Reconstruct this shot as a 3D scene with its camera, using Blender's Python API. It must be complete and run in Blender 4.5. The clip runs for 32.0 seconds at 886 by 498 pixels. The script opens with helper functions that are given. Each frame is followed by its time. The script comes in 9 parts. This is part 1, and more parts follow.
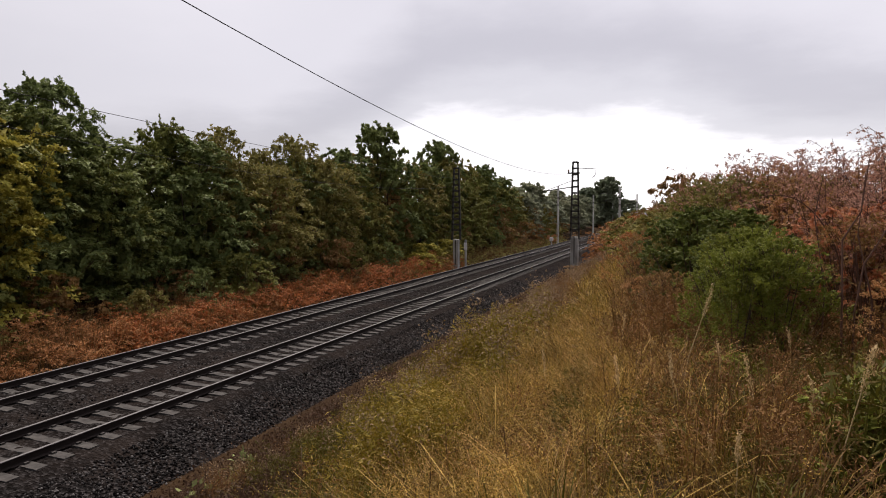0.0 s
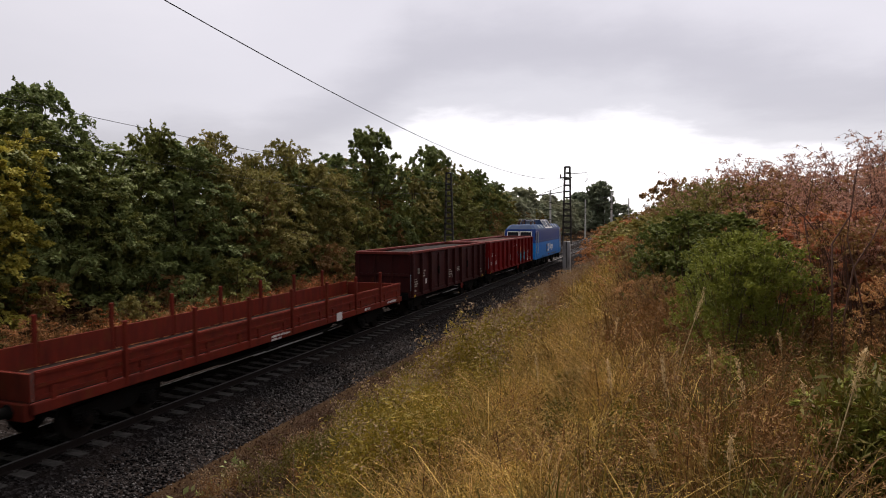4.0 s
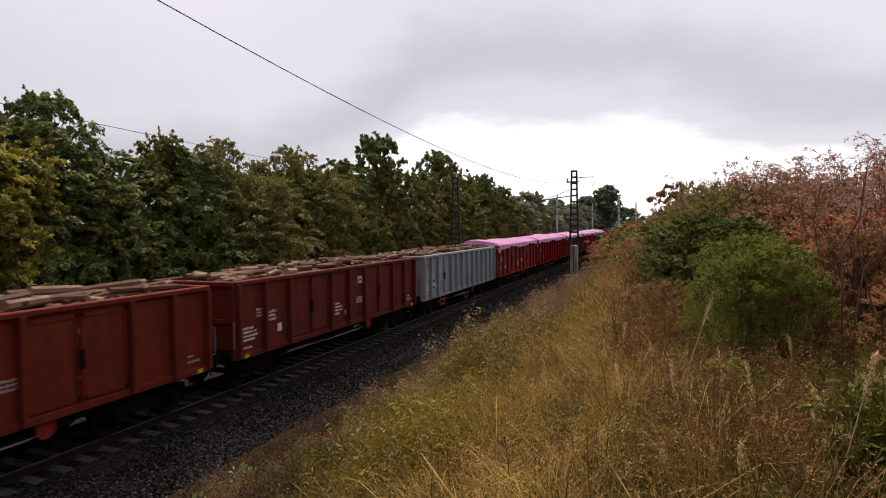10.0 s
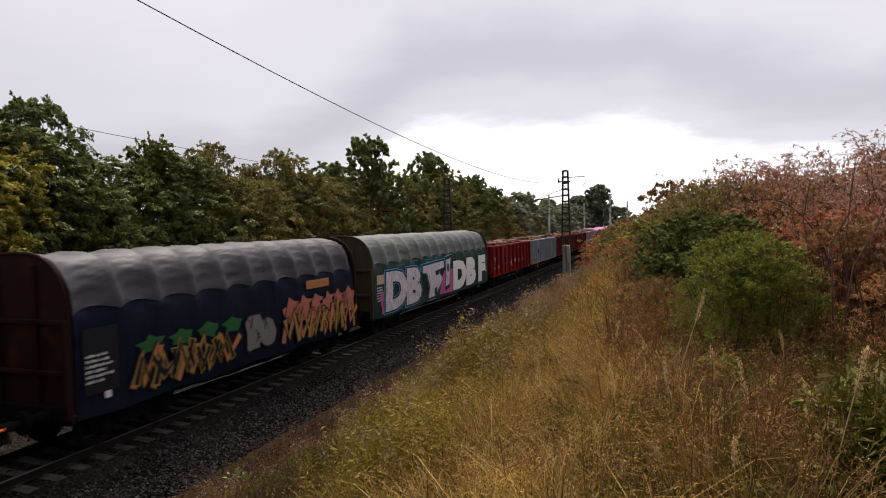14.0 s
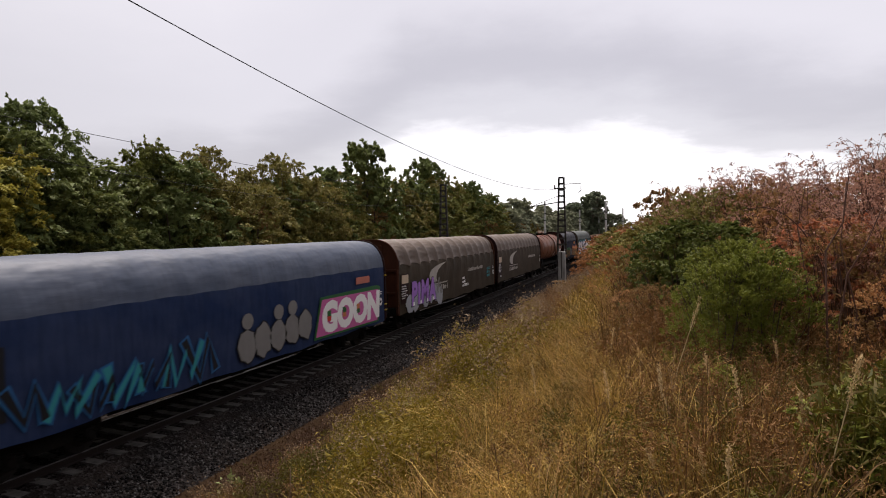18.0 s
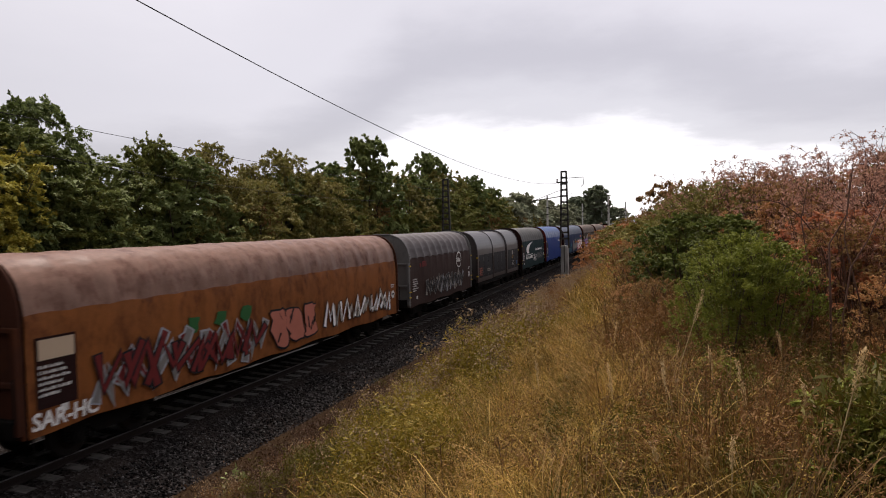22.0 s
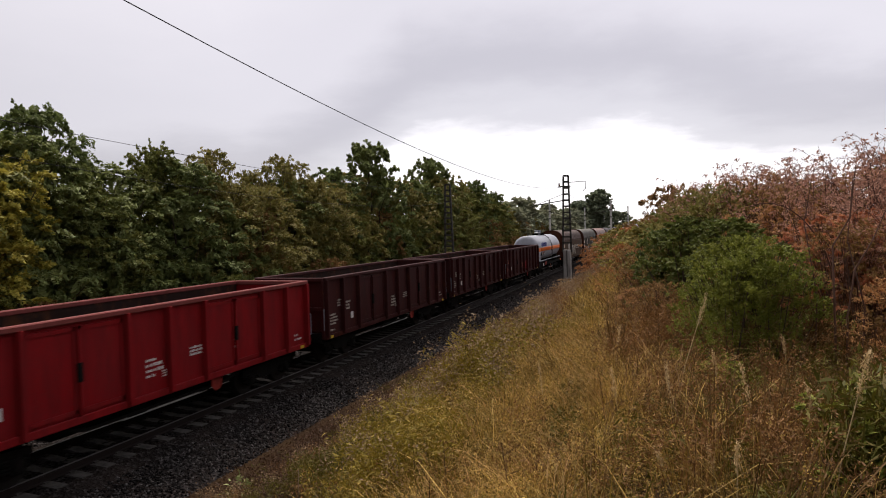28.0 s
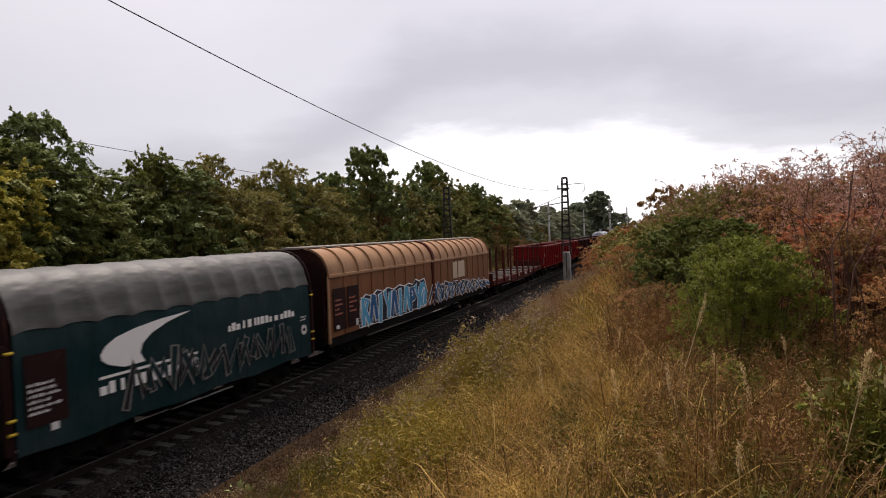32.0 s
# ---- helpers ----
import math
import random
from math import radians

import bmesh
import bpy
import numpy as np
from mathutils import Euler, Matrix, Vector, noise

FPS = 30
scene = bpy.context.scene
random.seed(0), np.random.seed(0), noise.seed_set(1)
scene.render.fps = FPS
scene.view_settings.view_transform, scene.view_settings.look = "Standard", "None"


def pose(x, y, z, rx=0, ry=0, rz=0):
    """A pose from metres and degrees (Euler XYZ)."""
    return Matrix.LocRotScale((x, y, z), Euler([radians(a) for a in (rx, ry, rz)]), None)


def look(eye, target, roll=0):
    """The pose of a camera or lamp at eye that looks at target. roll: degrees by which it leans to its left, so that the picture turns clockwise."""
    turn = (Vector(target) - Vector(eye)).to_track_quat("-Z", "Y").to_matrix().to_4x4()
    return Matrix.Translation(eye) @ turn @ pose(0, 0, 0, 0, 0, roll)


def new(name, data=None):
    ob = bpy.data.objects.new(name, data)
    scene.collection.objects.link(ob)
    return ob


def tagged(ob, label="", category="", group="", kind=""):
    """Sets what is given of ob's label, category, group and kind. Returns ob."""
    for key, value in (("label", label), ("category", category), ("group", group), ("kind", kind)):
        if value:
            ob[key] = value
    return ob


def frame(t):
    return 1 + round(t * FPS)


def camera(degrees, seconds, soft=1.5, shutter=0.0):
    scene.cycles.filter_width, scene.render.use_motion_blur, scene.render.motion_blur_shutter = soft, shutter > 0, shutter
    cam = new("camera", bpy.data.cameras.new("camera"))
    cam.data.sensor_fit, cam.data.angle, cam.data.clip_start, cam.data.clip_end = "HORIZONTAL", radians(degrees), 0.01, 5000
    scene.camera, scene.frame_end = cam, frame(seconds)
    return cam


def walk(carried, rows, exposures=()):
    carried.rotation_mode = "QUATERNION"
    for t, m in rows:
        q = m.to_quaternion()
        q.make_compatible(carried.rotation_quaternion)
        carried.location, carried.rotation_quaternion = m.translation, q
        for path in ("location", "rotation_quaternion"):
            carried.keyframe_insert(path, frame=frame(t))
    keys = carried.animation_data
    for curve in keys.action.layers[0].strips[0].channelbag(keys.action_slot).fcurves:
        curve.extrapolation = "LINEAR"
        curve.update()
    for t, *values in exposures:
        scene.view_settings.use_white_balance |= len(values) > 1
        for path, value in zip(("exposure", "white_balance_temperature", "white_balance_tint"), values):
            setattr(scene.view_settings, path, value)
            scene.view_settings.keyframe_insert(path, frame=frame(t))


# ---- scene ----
cam = camera(69.6, 32.0, soft=1.0, shutter=0.15)
EYE = (12.86, 0.0, 4.77)


def held(t, yaw, pitch, roll):
    """A row of the hand-held camera, which turns a little on the spot."""
    return t, pose(*EYE, 90 + pitch, roll, yaw)


walk(cam, [
    held(0, 20.00, -3.16, 0.03), held(0.5, 20.01, -3.16, 0.02), held(1, 19.99, -3.09, 0.05),
    held(1.5, 20.01, -3.09, 0.16), held(2, 20.12, -3.14, 0.18), held(2.5, 20.01, -3.31, 0.29),
    held(3, 19.70, -3.06, 0.21), held(3.5, 19.37, -2.83, 0.22), held(5.5, 19.31, -2.65, 0.10),
    held(6, 19.41, -2.70, 0.17), held(6.5, 19.44, -2.81, 0.17), held(7, 19.55, -2.92, 0.22),
    held(7.5, 19.66, -3.10, 0.27), held(8, 19.68, -2.97, 0.22), held(8.5, 19.77, -2.75, 0.48),
    held(9, 19.71, -2.71, 0.42), held(9.5, 19.94, -2.28, 0.41), held(10, 19.94, -2.29, 0.48),
    held(10.5, 19.52, -2.23, 0.64), held(11, 19.32, -2.24, 0.75), held(11.5, 19.29, -2.69, 0.67),
    held(12, 19.20, -2.70, 0.78), held(12.5, 19.21, -2.67, 0.87), held(13, 19.19, -2.36, 1.05),
    held(13.5, 19.07, -2.22, 1.22), held(14, 19.24, -2.18, 1.25), held(14.5, 19.25, -1.91, 1.17),
    held(16.5, 18.83, -1.82, 1.06), held(17, 18.93, -1.74, 1.05), held(17.5, 18.95, -1.64, 0.97),
    held(18, 18.87, -1.67, 0.82), held(18.5, 18.94, -1.53, 0.92), held(19, 19.02, -1.64, 1.00),
    held(19.5, 18.98, -1.55, 1.07), held(20, 18.93, -1.48, 1.12), held(20.5, 18.98, -1.44, 1.05),
    held(21, 18.99, -1.72, 1.09), held(21.5, 18.95, -2.02, 1.27), held(22, 19.10, -2.14, 1.15),
    held(22.5, 19.17, -2.05, 1.18), held(23, 19.16, -1.95, 1.22), held(23.5, 19.24, -1.84, 1.25),
    held(24, 19.04, -1.98, 1.18), held(24.5, 19.08, -2.03, 1.17), held(25, 18.98, -2.09, 0.99),
    held(25.5, 19.03, -1.86, 1.12), held(27.5, 19.11, -1.65, 1.35), held(28, 19.31, -1.69, 1.51),
    held(28.5, 19.44, -1.68, 1.51), held(29, 19.17, -1.54, 1.59), held(29.5, 19.07, -1.52, 1.46),
    held(30, 19.07, -1.77, 1.60), held(30.5, 19.19, -1.73, 1.85), held(31, 19.20, -1.71, 1.93),
    held(31.5, 19.10, -1.63, 1.97), held(32, 19.24, -1.40, 2.07),
], exposures=((0, 0.0, 6600, 15), (32, 0.0, 6600, 15)))

# ---- world and light: an overcast autumn afternoon ----
world = bpy.data.worlds.new("overcast_sky")
scene.world = world
world.use_nodes = True
wn, wl = world.node_tree.nodes, world.node_tree.links
wn.clear()
w_out, w_bg = wn.new("ShaderNodeOutputWorld"), wn.new("ShaderNodeBackground")
w_co = wn.new("ShaderNodeTexCoord")
w_sep = wn.new("ShaderNodeSeparateXYZ")
wl.new(w_co.outputs["Generated"], w_sep.inputs[0])


def w_math(op, a, b=None):
    n = wn.new("ShaderNodeMath")
    n.operation = op
    for i, v in enumerate((a, b)):
        if v is None:
            continue
        if isinstance(v, (int, float)):
            n.inputs[i].default_value = v
        else:
            wl.new(v, n.inputs[i])
    return n.outputs[0]


def w_noise(vector, scale, detail, rough=0.55):
    n = wn.new("ShaderNodeTexNoise")
    n.inputs["Scale"].default_value, n.inputs["Detail"].default_value, n.inputs["Roughness"].default_value = scale, detail, rough
    wl.new(vector, n.inputs["Vector"])
    return n.outputs["Fac"]


# the cloud layer is flat: its pattern shrinks towards the horizon
w_high = w_math("ADD", w_math("MAXIMUM", w_sep.outputs[2], 0.0), 0.13)
w_flat = wn.new("ShaderNodeCombineXYZ")
wl.new(w_math("DIVIDE", w_sep.outputs[0], w_high), w_flat.inputs[0])
wl.new(w_math("DIVIDE", w_sep.outputs[1], w_high), w_flat.inputs[1])
w_big = w_noise(w_flat.outputs[0], 0.42, 3.0)
w_small = w_noise(w_flat.outputs[0], 1.5, 6.0, 0.6)
w_edge = w_math("ADD", w_math("MULTIPLY", w_math("SUBTRACT", w_big, 0.5), 0.16),
                w_math("MULTIPLY", w_math("SUBTRACT", w_small, 0.5), 0.10))
# the grey layer reaches down to the horizon towards -x, and a little lower towards +x
w_side = w_math("MINIMUM", w_math("MAXIMUM", w_math("MULTIPLY", w_math("ADD", w_math("MULTIPLY", w_sep.outputs[0], -1.0), -0.36), 0.75), 0.0), 0.17)
w_right = w_math("MINIMUM", w_math("MAXIMUM", w_math("MULTIPLY", w_math("ADD", w_sep.outputs[0], 0.02), 0.35), 0.0), 0.09)
w_level = w_math("ADD", w_math("ADD", w_sep.outputs[2], w_edge), w_math("ADD", w_side, w_right))
w_ramp = wn.new("ShaderNodeValToRGB")
w_ramp.color_ramp.interpolation = "EASE"
stops = w_ramp.color_ramp.elements
for k, (at, c) in enumerate(((0.0, (0.95, 0.95, 0.97)), (0.125, (0.95, 0.95, 0.97)), (0.17, (0.60, 0.60, 0.63)), (0.24, (0.49, 0.485, 0.52)),
                             (0.34, (0.66, 0.655, 0.69)), (0.6, (0.82, 0.81, 0.84)), (1.0, (1.08, 1.07, 1.09)))):
    e = stops[k] if k < 2 else stops.new(at)
    e.position, e.color = at, (*c, 1)
wl.new(w_level, w_ramp.inputs[0])
w_sky = wn.new("ShaderNodeTexSky")
w_sky.sky_type, w_sky.sun_disc, w_sky.sun_elevation, w_sky.sun_rotation = "NISHITA", False, radians(58), radians(327)
w_add = wn.new("ShaderNodeMix")
w_add.data_type = "RGBA"
w_add.inputs[0].default_value = 0.012
wl.new(w_ramp.outputs[0], w_add.inputs[6])
wl.new(w_sky.outputs[0], w_add.inputs[7])
wl.new(w_add.outputs[2], w_bg.inputs[0])
# the cloud is thinner, and so brighter, on the side of the sun
w_toward = w_math("ADD", w_math("MULTIPLY", w_sep.outputs[0], 0.03), w_math("MULTIPLY", w_sep.outputs[1], 0.42))
wl.new(w_math("ADD", w_toward, 0.755), w_bg.inputs[1])
wl.new(w_bg.outputs[0], w_out.inputs[0])

sun = new("sun", bpy.data.lights.new("sun", "SUN"))
sun.data.energy, sun.data.angle, sun.data.color = 4.3, radians(20), (1.0, 0.93, 0.84)
sun.matrix_world = look((-16, 45, 48), (0, 20, 0))
scene.view_settings.exposure = 0.0

# ---- materials ----


class Shade:
    """A node material under construction."""

    def __init__(self, name, rough=0.6, metal=0.0, spec=0.2):
        self.m = bpy.data.materials.new(name)
        self.m.use_nodes = True
        self.nodes, self.links = self.m.node_tree.nodes, self.m.node_tree.links
        self.p = self.nodes["Principled BSDF"]
        self.p.inputs["Roughness"].default_value = rough
        self.p.inputs["Metallic"].default_value = metal
        self.p.inputs["Specular IOR Level"].default_value = spec
        self.co = self.nodes.new("ShaderNodeTexCoord")
        self.info = self.nodes.new("ShaderNodeObjectInfo")

    def place(self, scale=(1, 1, 1), shift=0.0):
        """Object coordinates, stretched, and shifted by the object's own random number."""
        v = self.nodes.new("ShaderNodeVectorMath")
        v.operation = "MULTIPLY_ADD"
        v.inputs[1].default_value = scale
        self.links.new(self.co.outputs["Object"], v.inputs[0])
        r = self.nodes.new("ShaderNodeMath")
        r.operation = "MULTIPLY_ADD"
        r.inputs[1].default_value, r.inputs[2].default_value = 37.0, shift
        self.links.new(self.info.outputs["Random"], r.inputs[0])
        self.links.new(r.outputs[0], v.inputs[2])
        return v.outputs[0]

    def noise(self, scale, detail=4.0, stretch=(1, 1, 1), shift=0.0, rough=0.55):
        n = self.nodes.new("ShaderNodeTexNoise")
        n.inputs["Scale"].default_value, n.inputs["Detail"].default_value, n.inputs["Roughness"].default_value = scale, detail, rough
        self.links.new(self.place(stretch, shift), n.inputs["Vector"])
        return n.outputs["Fac"]

    def step(self, fac, lo, hi):
        n = self.nodes.new("ShaderNodeMapRange")
        n.inputs[1].default_value, n.inputs[2].default_value = lo, hi
        self.links.new(fac, n.inputs[0])
        return n.outputs[0]

    def mix(self, fac, a, b, how="MIX"):
        n = self.nodes.new("ShaderNodeMix")
        n.data_type, n.blend_type = "RGBA", how
        for sock, v in ((0, fac), (6, a), (7, b)):
            if isinstance(v, (int, float)):
                n.inputs[sock].default_value = v
            elif isinstance(v, tuple):
                n.inputs[sock].default_value = (*v, 1)
            else:
                self.links.new(v, n.inputs[sock])
        return n.outputs[2]

    def times(self, a, k):
        n = self.nodes.new("ShaderNodeMath")
        n.operation = "MULTIPLY"
        self.links.new(a, n.inputs[0])
        n.inputs[1].default_value = k
        return n.outputs[0]

    def ramp(self, fac, cols):
        n = self.nodes.new("ShaderNodeValToRGB")
        for k, c in enumerate(cols):
            at = k / (len(cols) - 1)
            e = n.color_ramp.elements[k] if k < 2 else n.color_ramp.elements.new(at)
            e.position, e.color = at, (*c, 1)
        self.links.new(fac, n.inputs[0])
        return n.outputs[0]

    def island(self):
        g = self.nodes.new("ShaderNodeNewGeometry")
        return g.outputs["Random Per Island"]

    def bump(self, fac, strength=0.3, depth=0.02):
        n = self.nodes.new("ShaderNodeBump")
        n.inputs["Strength"].default_value, n.inputs["Distance"].default_value = strength, depth
        self.links.new(fac, n.inputs["Height"])
        self.links.new(n.outputs[0], self.p.inputs["Normal"])

    def done(self, colour):
        if isinstance(colour, tuple):
            self.p.inputs["Base Color"].default_value = (*colour, 1)
        else:
            self.links.new(colour, self.p.inputs["Base Color"])
        return self.m


def steel(name, colour, rust=0.35, grime=0.5, rough=0.55, rust_colour=(0.10, 0.035, 0.015)):
    """Painted steel with faded patches, rust, run-down streaks and soot."""
    s = Shade(name, rough, spec=0.05)
    faded = tuple(min(1, 0.8 * c + 0.01) for c in colour)
    c = s.mix(s.times(s.step(s.noise(0.55, 3), 0.35, 0.7), 0.55), colour, faded)
    c = s.mix(s.times(s.step(s.noise(2.4, 6, (1, 1.5, 0.3), 3.0, 0.62), 0.42, 0.72), grime), c, tuple(0.28 * x + 0.008 for x in colour))
    c = s.mix(s.times(s.step(s.noise(1.9, 6, (1, 1, 0.8), 17.0, 0.66), 0.56, 0.74), 0.4 * grime), c, tuple(min(1, 1.5 * x + 0.012) for x in colour))
    if rust:
        c = s.mix(s.times(s.step(s.noise(2.3, 7, (1, 1, 0.6), 9.0, 0.68), 0.62 - 0.18 * rust, 0.72), min(1, rust * 1.6)), c, rust_colour)
    c = s.mix(s.times(s.step(s.noise(26.0, 3, (1, 1, 1), 5.0), 0.4, 0.7), 0.18), c, (0.03, 0.026, 0.022))
    s.bump(s.noise(1.7, 4, (1, 1, 1), 2.0), 0.25, 0.03)
    return s.done(c)


def cloth(name, colour, dust=(0.3, 0.3, 0.28), amount=0.5, rough=0.75, fine=0.35, ripple=False):
    """Coated tarpaulin with dust, stains and small folds."""
    s = Shade(name, rough, spec=0.07)
    c = s.mix(s.times(s.step(s.noise(0.8, 5, (1, 0.6, 1.2)), 0.35, 0.72), amount), colour, dust)
    c = s.mix(s.times(s.step(s.noise(4.0, 5, (1, 1.8, 0.3), 4.0), 0.45, 0.8), 0.5), c, tuple(0.4 * x for x in colour))
    if ripple:
        # long folds along the wagon, between its bows
        s.bump(s.noise(1.0, 3, (7.0, 1.3, 7.0), 7.0, 0.5), 0.22, 0.05)
        s.p.inputs["Specular IOR Level"].default_value = 0.3
    else:
        s.bump(s.noise(3.2, 5, (1, 1.3, 0.7), 7.0), fine, 0.05)
    return s.done(c)


def plain(name, colour, rough=0.5, metal=0.0, vary=0.3):
    s = Shade(name, rough, metal)
    c = s.mix(s.times(s.noise(3.0, 5), vary), colour, tuple(0.45 * x for x in colour))
    return s.done(c)


def leaf(name, cols, soft=0.18, rough=0.6, patch=0.35, depth=0.5):
    """Leaves in several tints, one tint a leaf, a little light let through."""
    s = Shade(name, rough, spec=0.12)
    c = s.ramp(s.island(), cols)
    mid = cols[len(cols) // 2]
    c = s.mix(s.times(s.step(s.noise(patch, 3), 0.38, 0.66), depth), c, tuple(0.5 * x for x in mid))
    # no two plants of a kind have quite the same tint
    c = s.mix(s.times(s.info.outputs["Random"], 0.3), c, (mid[0] * 1.1, mid[1] * 0.95, mid[2] * 0.8))
    s.done(c)
    t = s.nodes.new("ShaderNodeBsdfTranslucent")
    s.links.new(c, t.inputs["Color"])
    x = s.nodes.new("ShaderNodeMixShader")
    x.inputs[0].default_value = soft
    s.links.new(s.p.outputs[0], x.inputs[1])
    s.links.new(t.outputs[0], x.inputs[2])
    s.links.new(x.outputs[0], s.nodes["Material Output"].inputs["Surface"])
    return s.m


# ground
def earth():
    s = Shade("bank_soil", 0.95, spec=0.03)
    c = s.ramp(s.noise(0.9, 6), ((0.010, 0.005, 0.003), (0.026, 0.014, 0.0075), (0.045, 0.026, 0.012), (0.02, 0.014, 0.006)))
    c = s.mix(s.times(s.step(s.noise(14, 4), 0.4, 0.7), 0.6), c, (0.045, 0.03, 0.018))
    s.bump(s.noise(9, 6), 0.8, 0.08)
    return s.done(c)


def ballast_rock(name="ballast_rock"):
    s = Shade(name, 1.0, spec=0.0)
    v = s.nodes.new("ShaderNodeTexVoronoi")
    v.inputs["Scale"].default_value = 17.0
    s.links.new(s.co.outputs["Object"], v.inputs["Vector"])
    bw = s.nodes.new("ShaderNodeSeparateColor")
    s.links.new(v.outputs["Color"], bw.inputs[0])
    c = s.ramp(bw.outputs[0], ((0.004, 0.0036, 0.0035), (0.011, 0.0098, 0.0096), (0.024, 0.0216, 0.0212), (0.075, 0.068, 0.067)))
    c = s.mix(s.times(s.step(s.noise(0.7, 4), 0.4, 0.7), 0.5), c, (0.05, 0.037, 0.031))
    # shade under a train is painted into the ballast round each track
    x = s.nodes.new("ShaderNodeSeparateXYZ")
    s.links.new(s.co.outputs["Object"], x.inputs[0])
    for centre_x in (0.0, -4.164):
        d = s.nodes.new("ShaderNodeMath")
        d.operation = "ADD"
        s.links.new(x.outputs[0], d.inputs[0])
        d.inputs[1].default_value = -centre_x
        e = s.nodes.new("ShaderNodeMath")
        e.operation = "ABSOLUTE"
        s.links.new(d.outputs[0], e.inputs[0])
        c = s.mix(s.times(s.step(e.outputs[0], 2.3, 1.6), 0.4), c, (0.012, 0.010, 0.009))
    s.bump(v.outputs["Distance"], 1.0, 0.05)
    return s.done(c)


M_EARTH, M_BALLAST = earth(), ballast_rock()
s = Shade("ballast_stone", 1.0, spec=0.0)
M_STONE = s.done(s.ramp(s.island(), ((0.006, 0.0056, 0.0055), (0.011, 0.010, 0.0098), (0.024, 0.0216, 0.0212), (0.048, 0.044, 0.043), (0.14, 0.13, 0.127))))
s = Shade("sleeper_concrete", 0.9, spec=0.2)
c = s.mix(s.step(s.noise(6, 5), 0.35, 0.7), (0.075, 0.068, 0.063), (0.03, 0.027, 0.025))
s.bump(s.noise(40, 4), 0.4, 0.01)
M_SLEEPER = s.done(c)
M_RAILSIDE = plain("rusty_rail_side", (0.014, 0.009, 0.008), 0.8, 0.0)
M_RAILTOP = plain("polished_rail_head", (0.16, 0.15, 0.15), 0.5, 0.8, 0.3)
s = Shade("weathered_concrete", 0.9, spec=0.2)
c = s.mix(s.step(s.noise(2.5, 6, (1, 1, 0.3)), 0.35, 0.7), (0.42, 0.41, 0.39), (0.2, 0.19, 0.175))
s.bump(s.noise(18, 5), 0.4, 0.01)
M_CONCRETE = s.done(c)
s = Shade("pole_concrete", 0.9, spec=0.2)
c = s.mix(s.step(s.noise(2.5, 6, (1, 1, 0.15)), 0.4, 0.75), (0.62, 0.61, 0.58), (0.36, 0.35, 0.33))
s.bump(s.noise(18, 5), 0.3, 0.01)
M_POLE = s.done(c)
M_MAST = steel("mast_steel", (0.075, 0.07, 0.062), 0.4, 0.4, 0.7, (0.06, 0.035, 0.022))
M_WIRE = plain("wire", (0.03, 0.028, 0.028), 0.6, 0.3)
M_PORCELAIN = plain("insulator_porcelain", (0.12, 0.06, 0.035), 0.25)
# distance haze is painted into the ridge as a pale blue-grey
s = Shade("distant_hill", 0.95, spec=0.0)
M_HILL = s.done(s.mix(s.noise(0.02, 5), (0.32, 0.35, 0.38), (0.4, 0.43, 0.46)))

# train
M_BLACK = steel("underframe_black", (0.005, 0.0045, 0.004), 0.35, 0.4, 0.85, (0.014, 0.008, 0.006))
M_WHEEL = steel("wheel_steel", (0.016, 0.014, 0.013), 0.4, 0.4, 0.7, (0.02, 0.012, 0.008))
M_TREAD = plain("wheel_tread", (0.22, 0.21, 0.20), 0.4, 0.8, 0.3)
M_BRAKE = plain("brake_shoe", (0.05, 0.035, 0.03), 0.8)
M_RED = steel("freight_red", (0.26, 0.012, 0.013), 0.2, 0.6)
M_BRIGHT_RED = steel("fresh_red", (0.235, 0.008, 0.011), 0.1, 0.5)
M_DEEPRED = steel("deep_red", (0.19, 0.007, 0.007), 0.15, 0.7)
M_OXIDE = steel("oxide_red", (0.26, 0.03, 0.022), 0.4, 0.6)
M_BROWNRED = steel("faded_brown_red", (0.155, 0.024, 0.019), 0.5, 0.75)
M_MAROON = steel("dark_maroon", (0.048, 0.010, 0.010), 0.35, 0.7)
M_RUSTY = steel("rusty_red", (0.17, 0.022, 0.012), 0.6, 0.7, 0.7, (0.14, 0.036, 0.014))
M_STAKERED = steel("worn_stake_red", (0.095, 0.018, 0.013), 0.65, 0.7, 0.75, (0.05, 0.02, 0.012))
M_GREY = steel("wagon_grey", (0.32, 0.35, 0.385), 0.04, 0.5, 0.5)
M_GREEN = steel("wagon_green", (0.012, 0.12, 0.075), 0.1, 0.35)
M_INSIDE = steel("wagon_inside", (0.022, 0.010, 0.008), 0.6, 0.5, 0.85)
M_RIM = steel("worn_top_rail", (0.20, 0.05, 0.045), 0.3, 0.4)
M_WHITE = plain("white_marking", (0.72, 0.70, 0.68), 0.6, 0, 0.5)
M_CREAM = plain("cream_panel", (0.55, 0.42, 0.3), 0.6)
M_YELLOW = plain("yellow_paint", (0.62, 0.42, 0.03), 0.5)
M_ORANGE = plain("orange_paint", (0.75, 0.17, 0.03), 0.5, 0, 0.15)
M_STEPORANGE = plain("worn_orange_step", (0.42, 0.15, 0.035), 0.6)
M_SIGNRED = plain("red_paint", (0.6, 0.05, 0.03), 0.5)
M_PINK = cloth("pink_tarp", (0.47, 0.19, 0.37), (0.62, 0.36, 0.53), 0.45, 0.45, 0.2)

# ---- building helpers ----


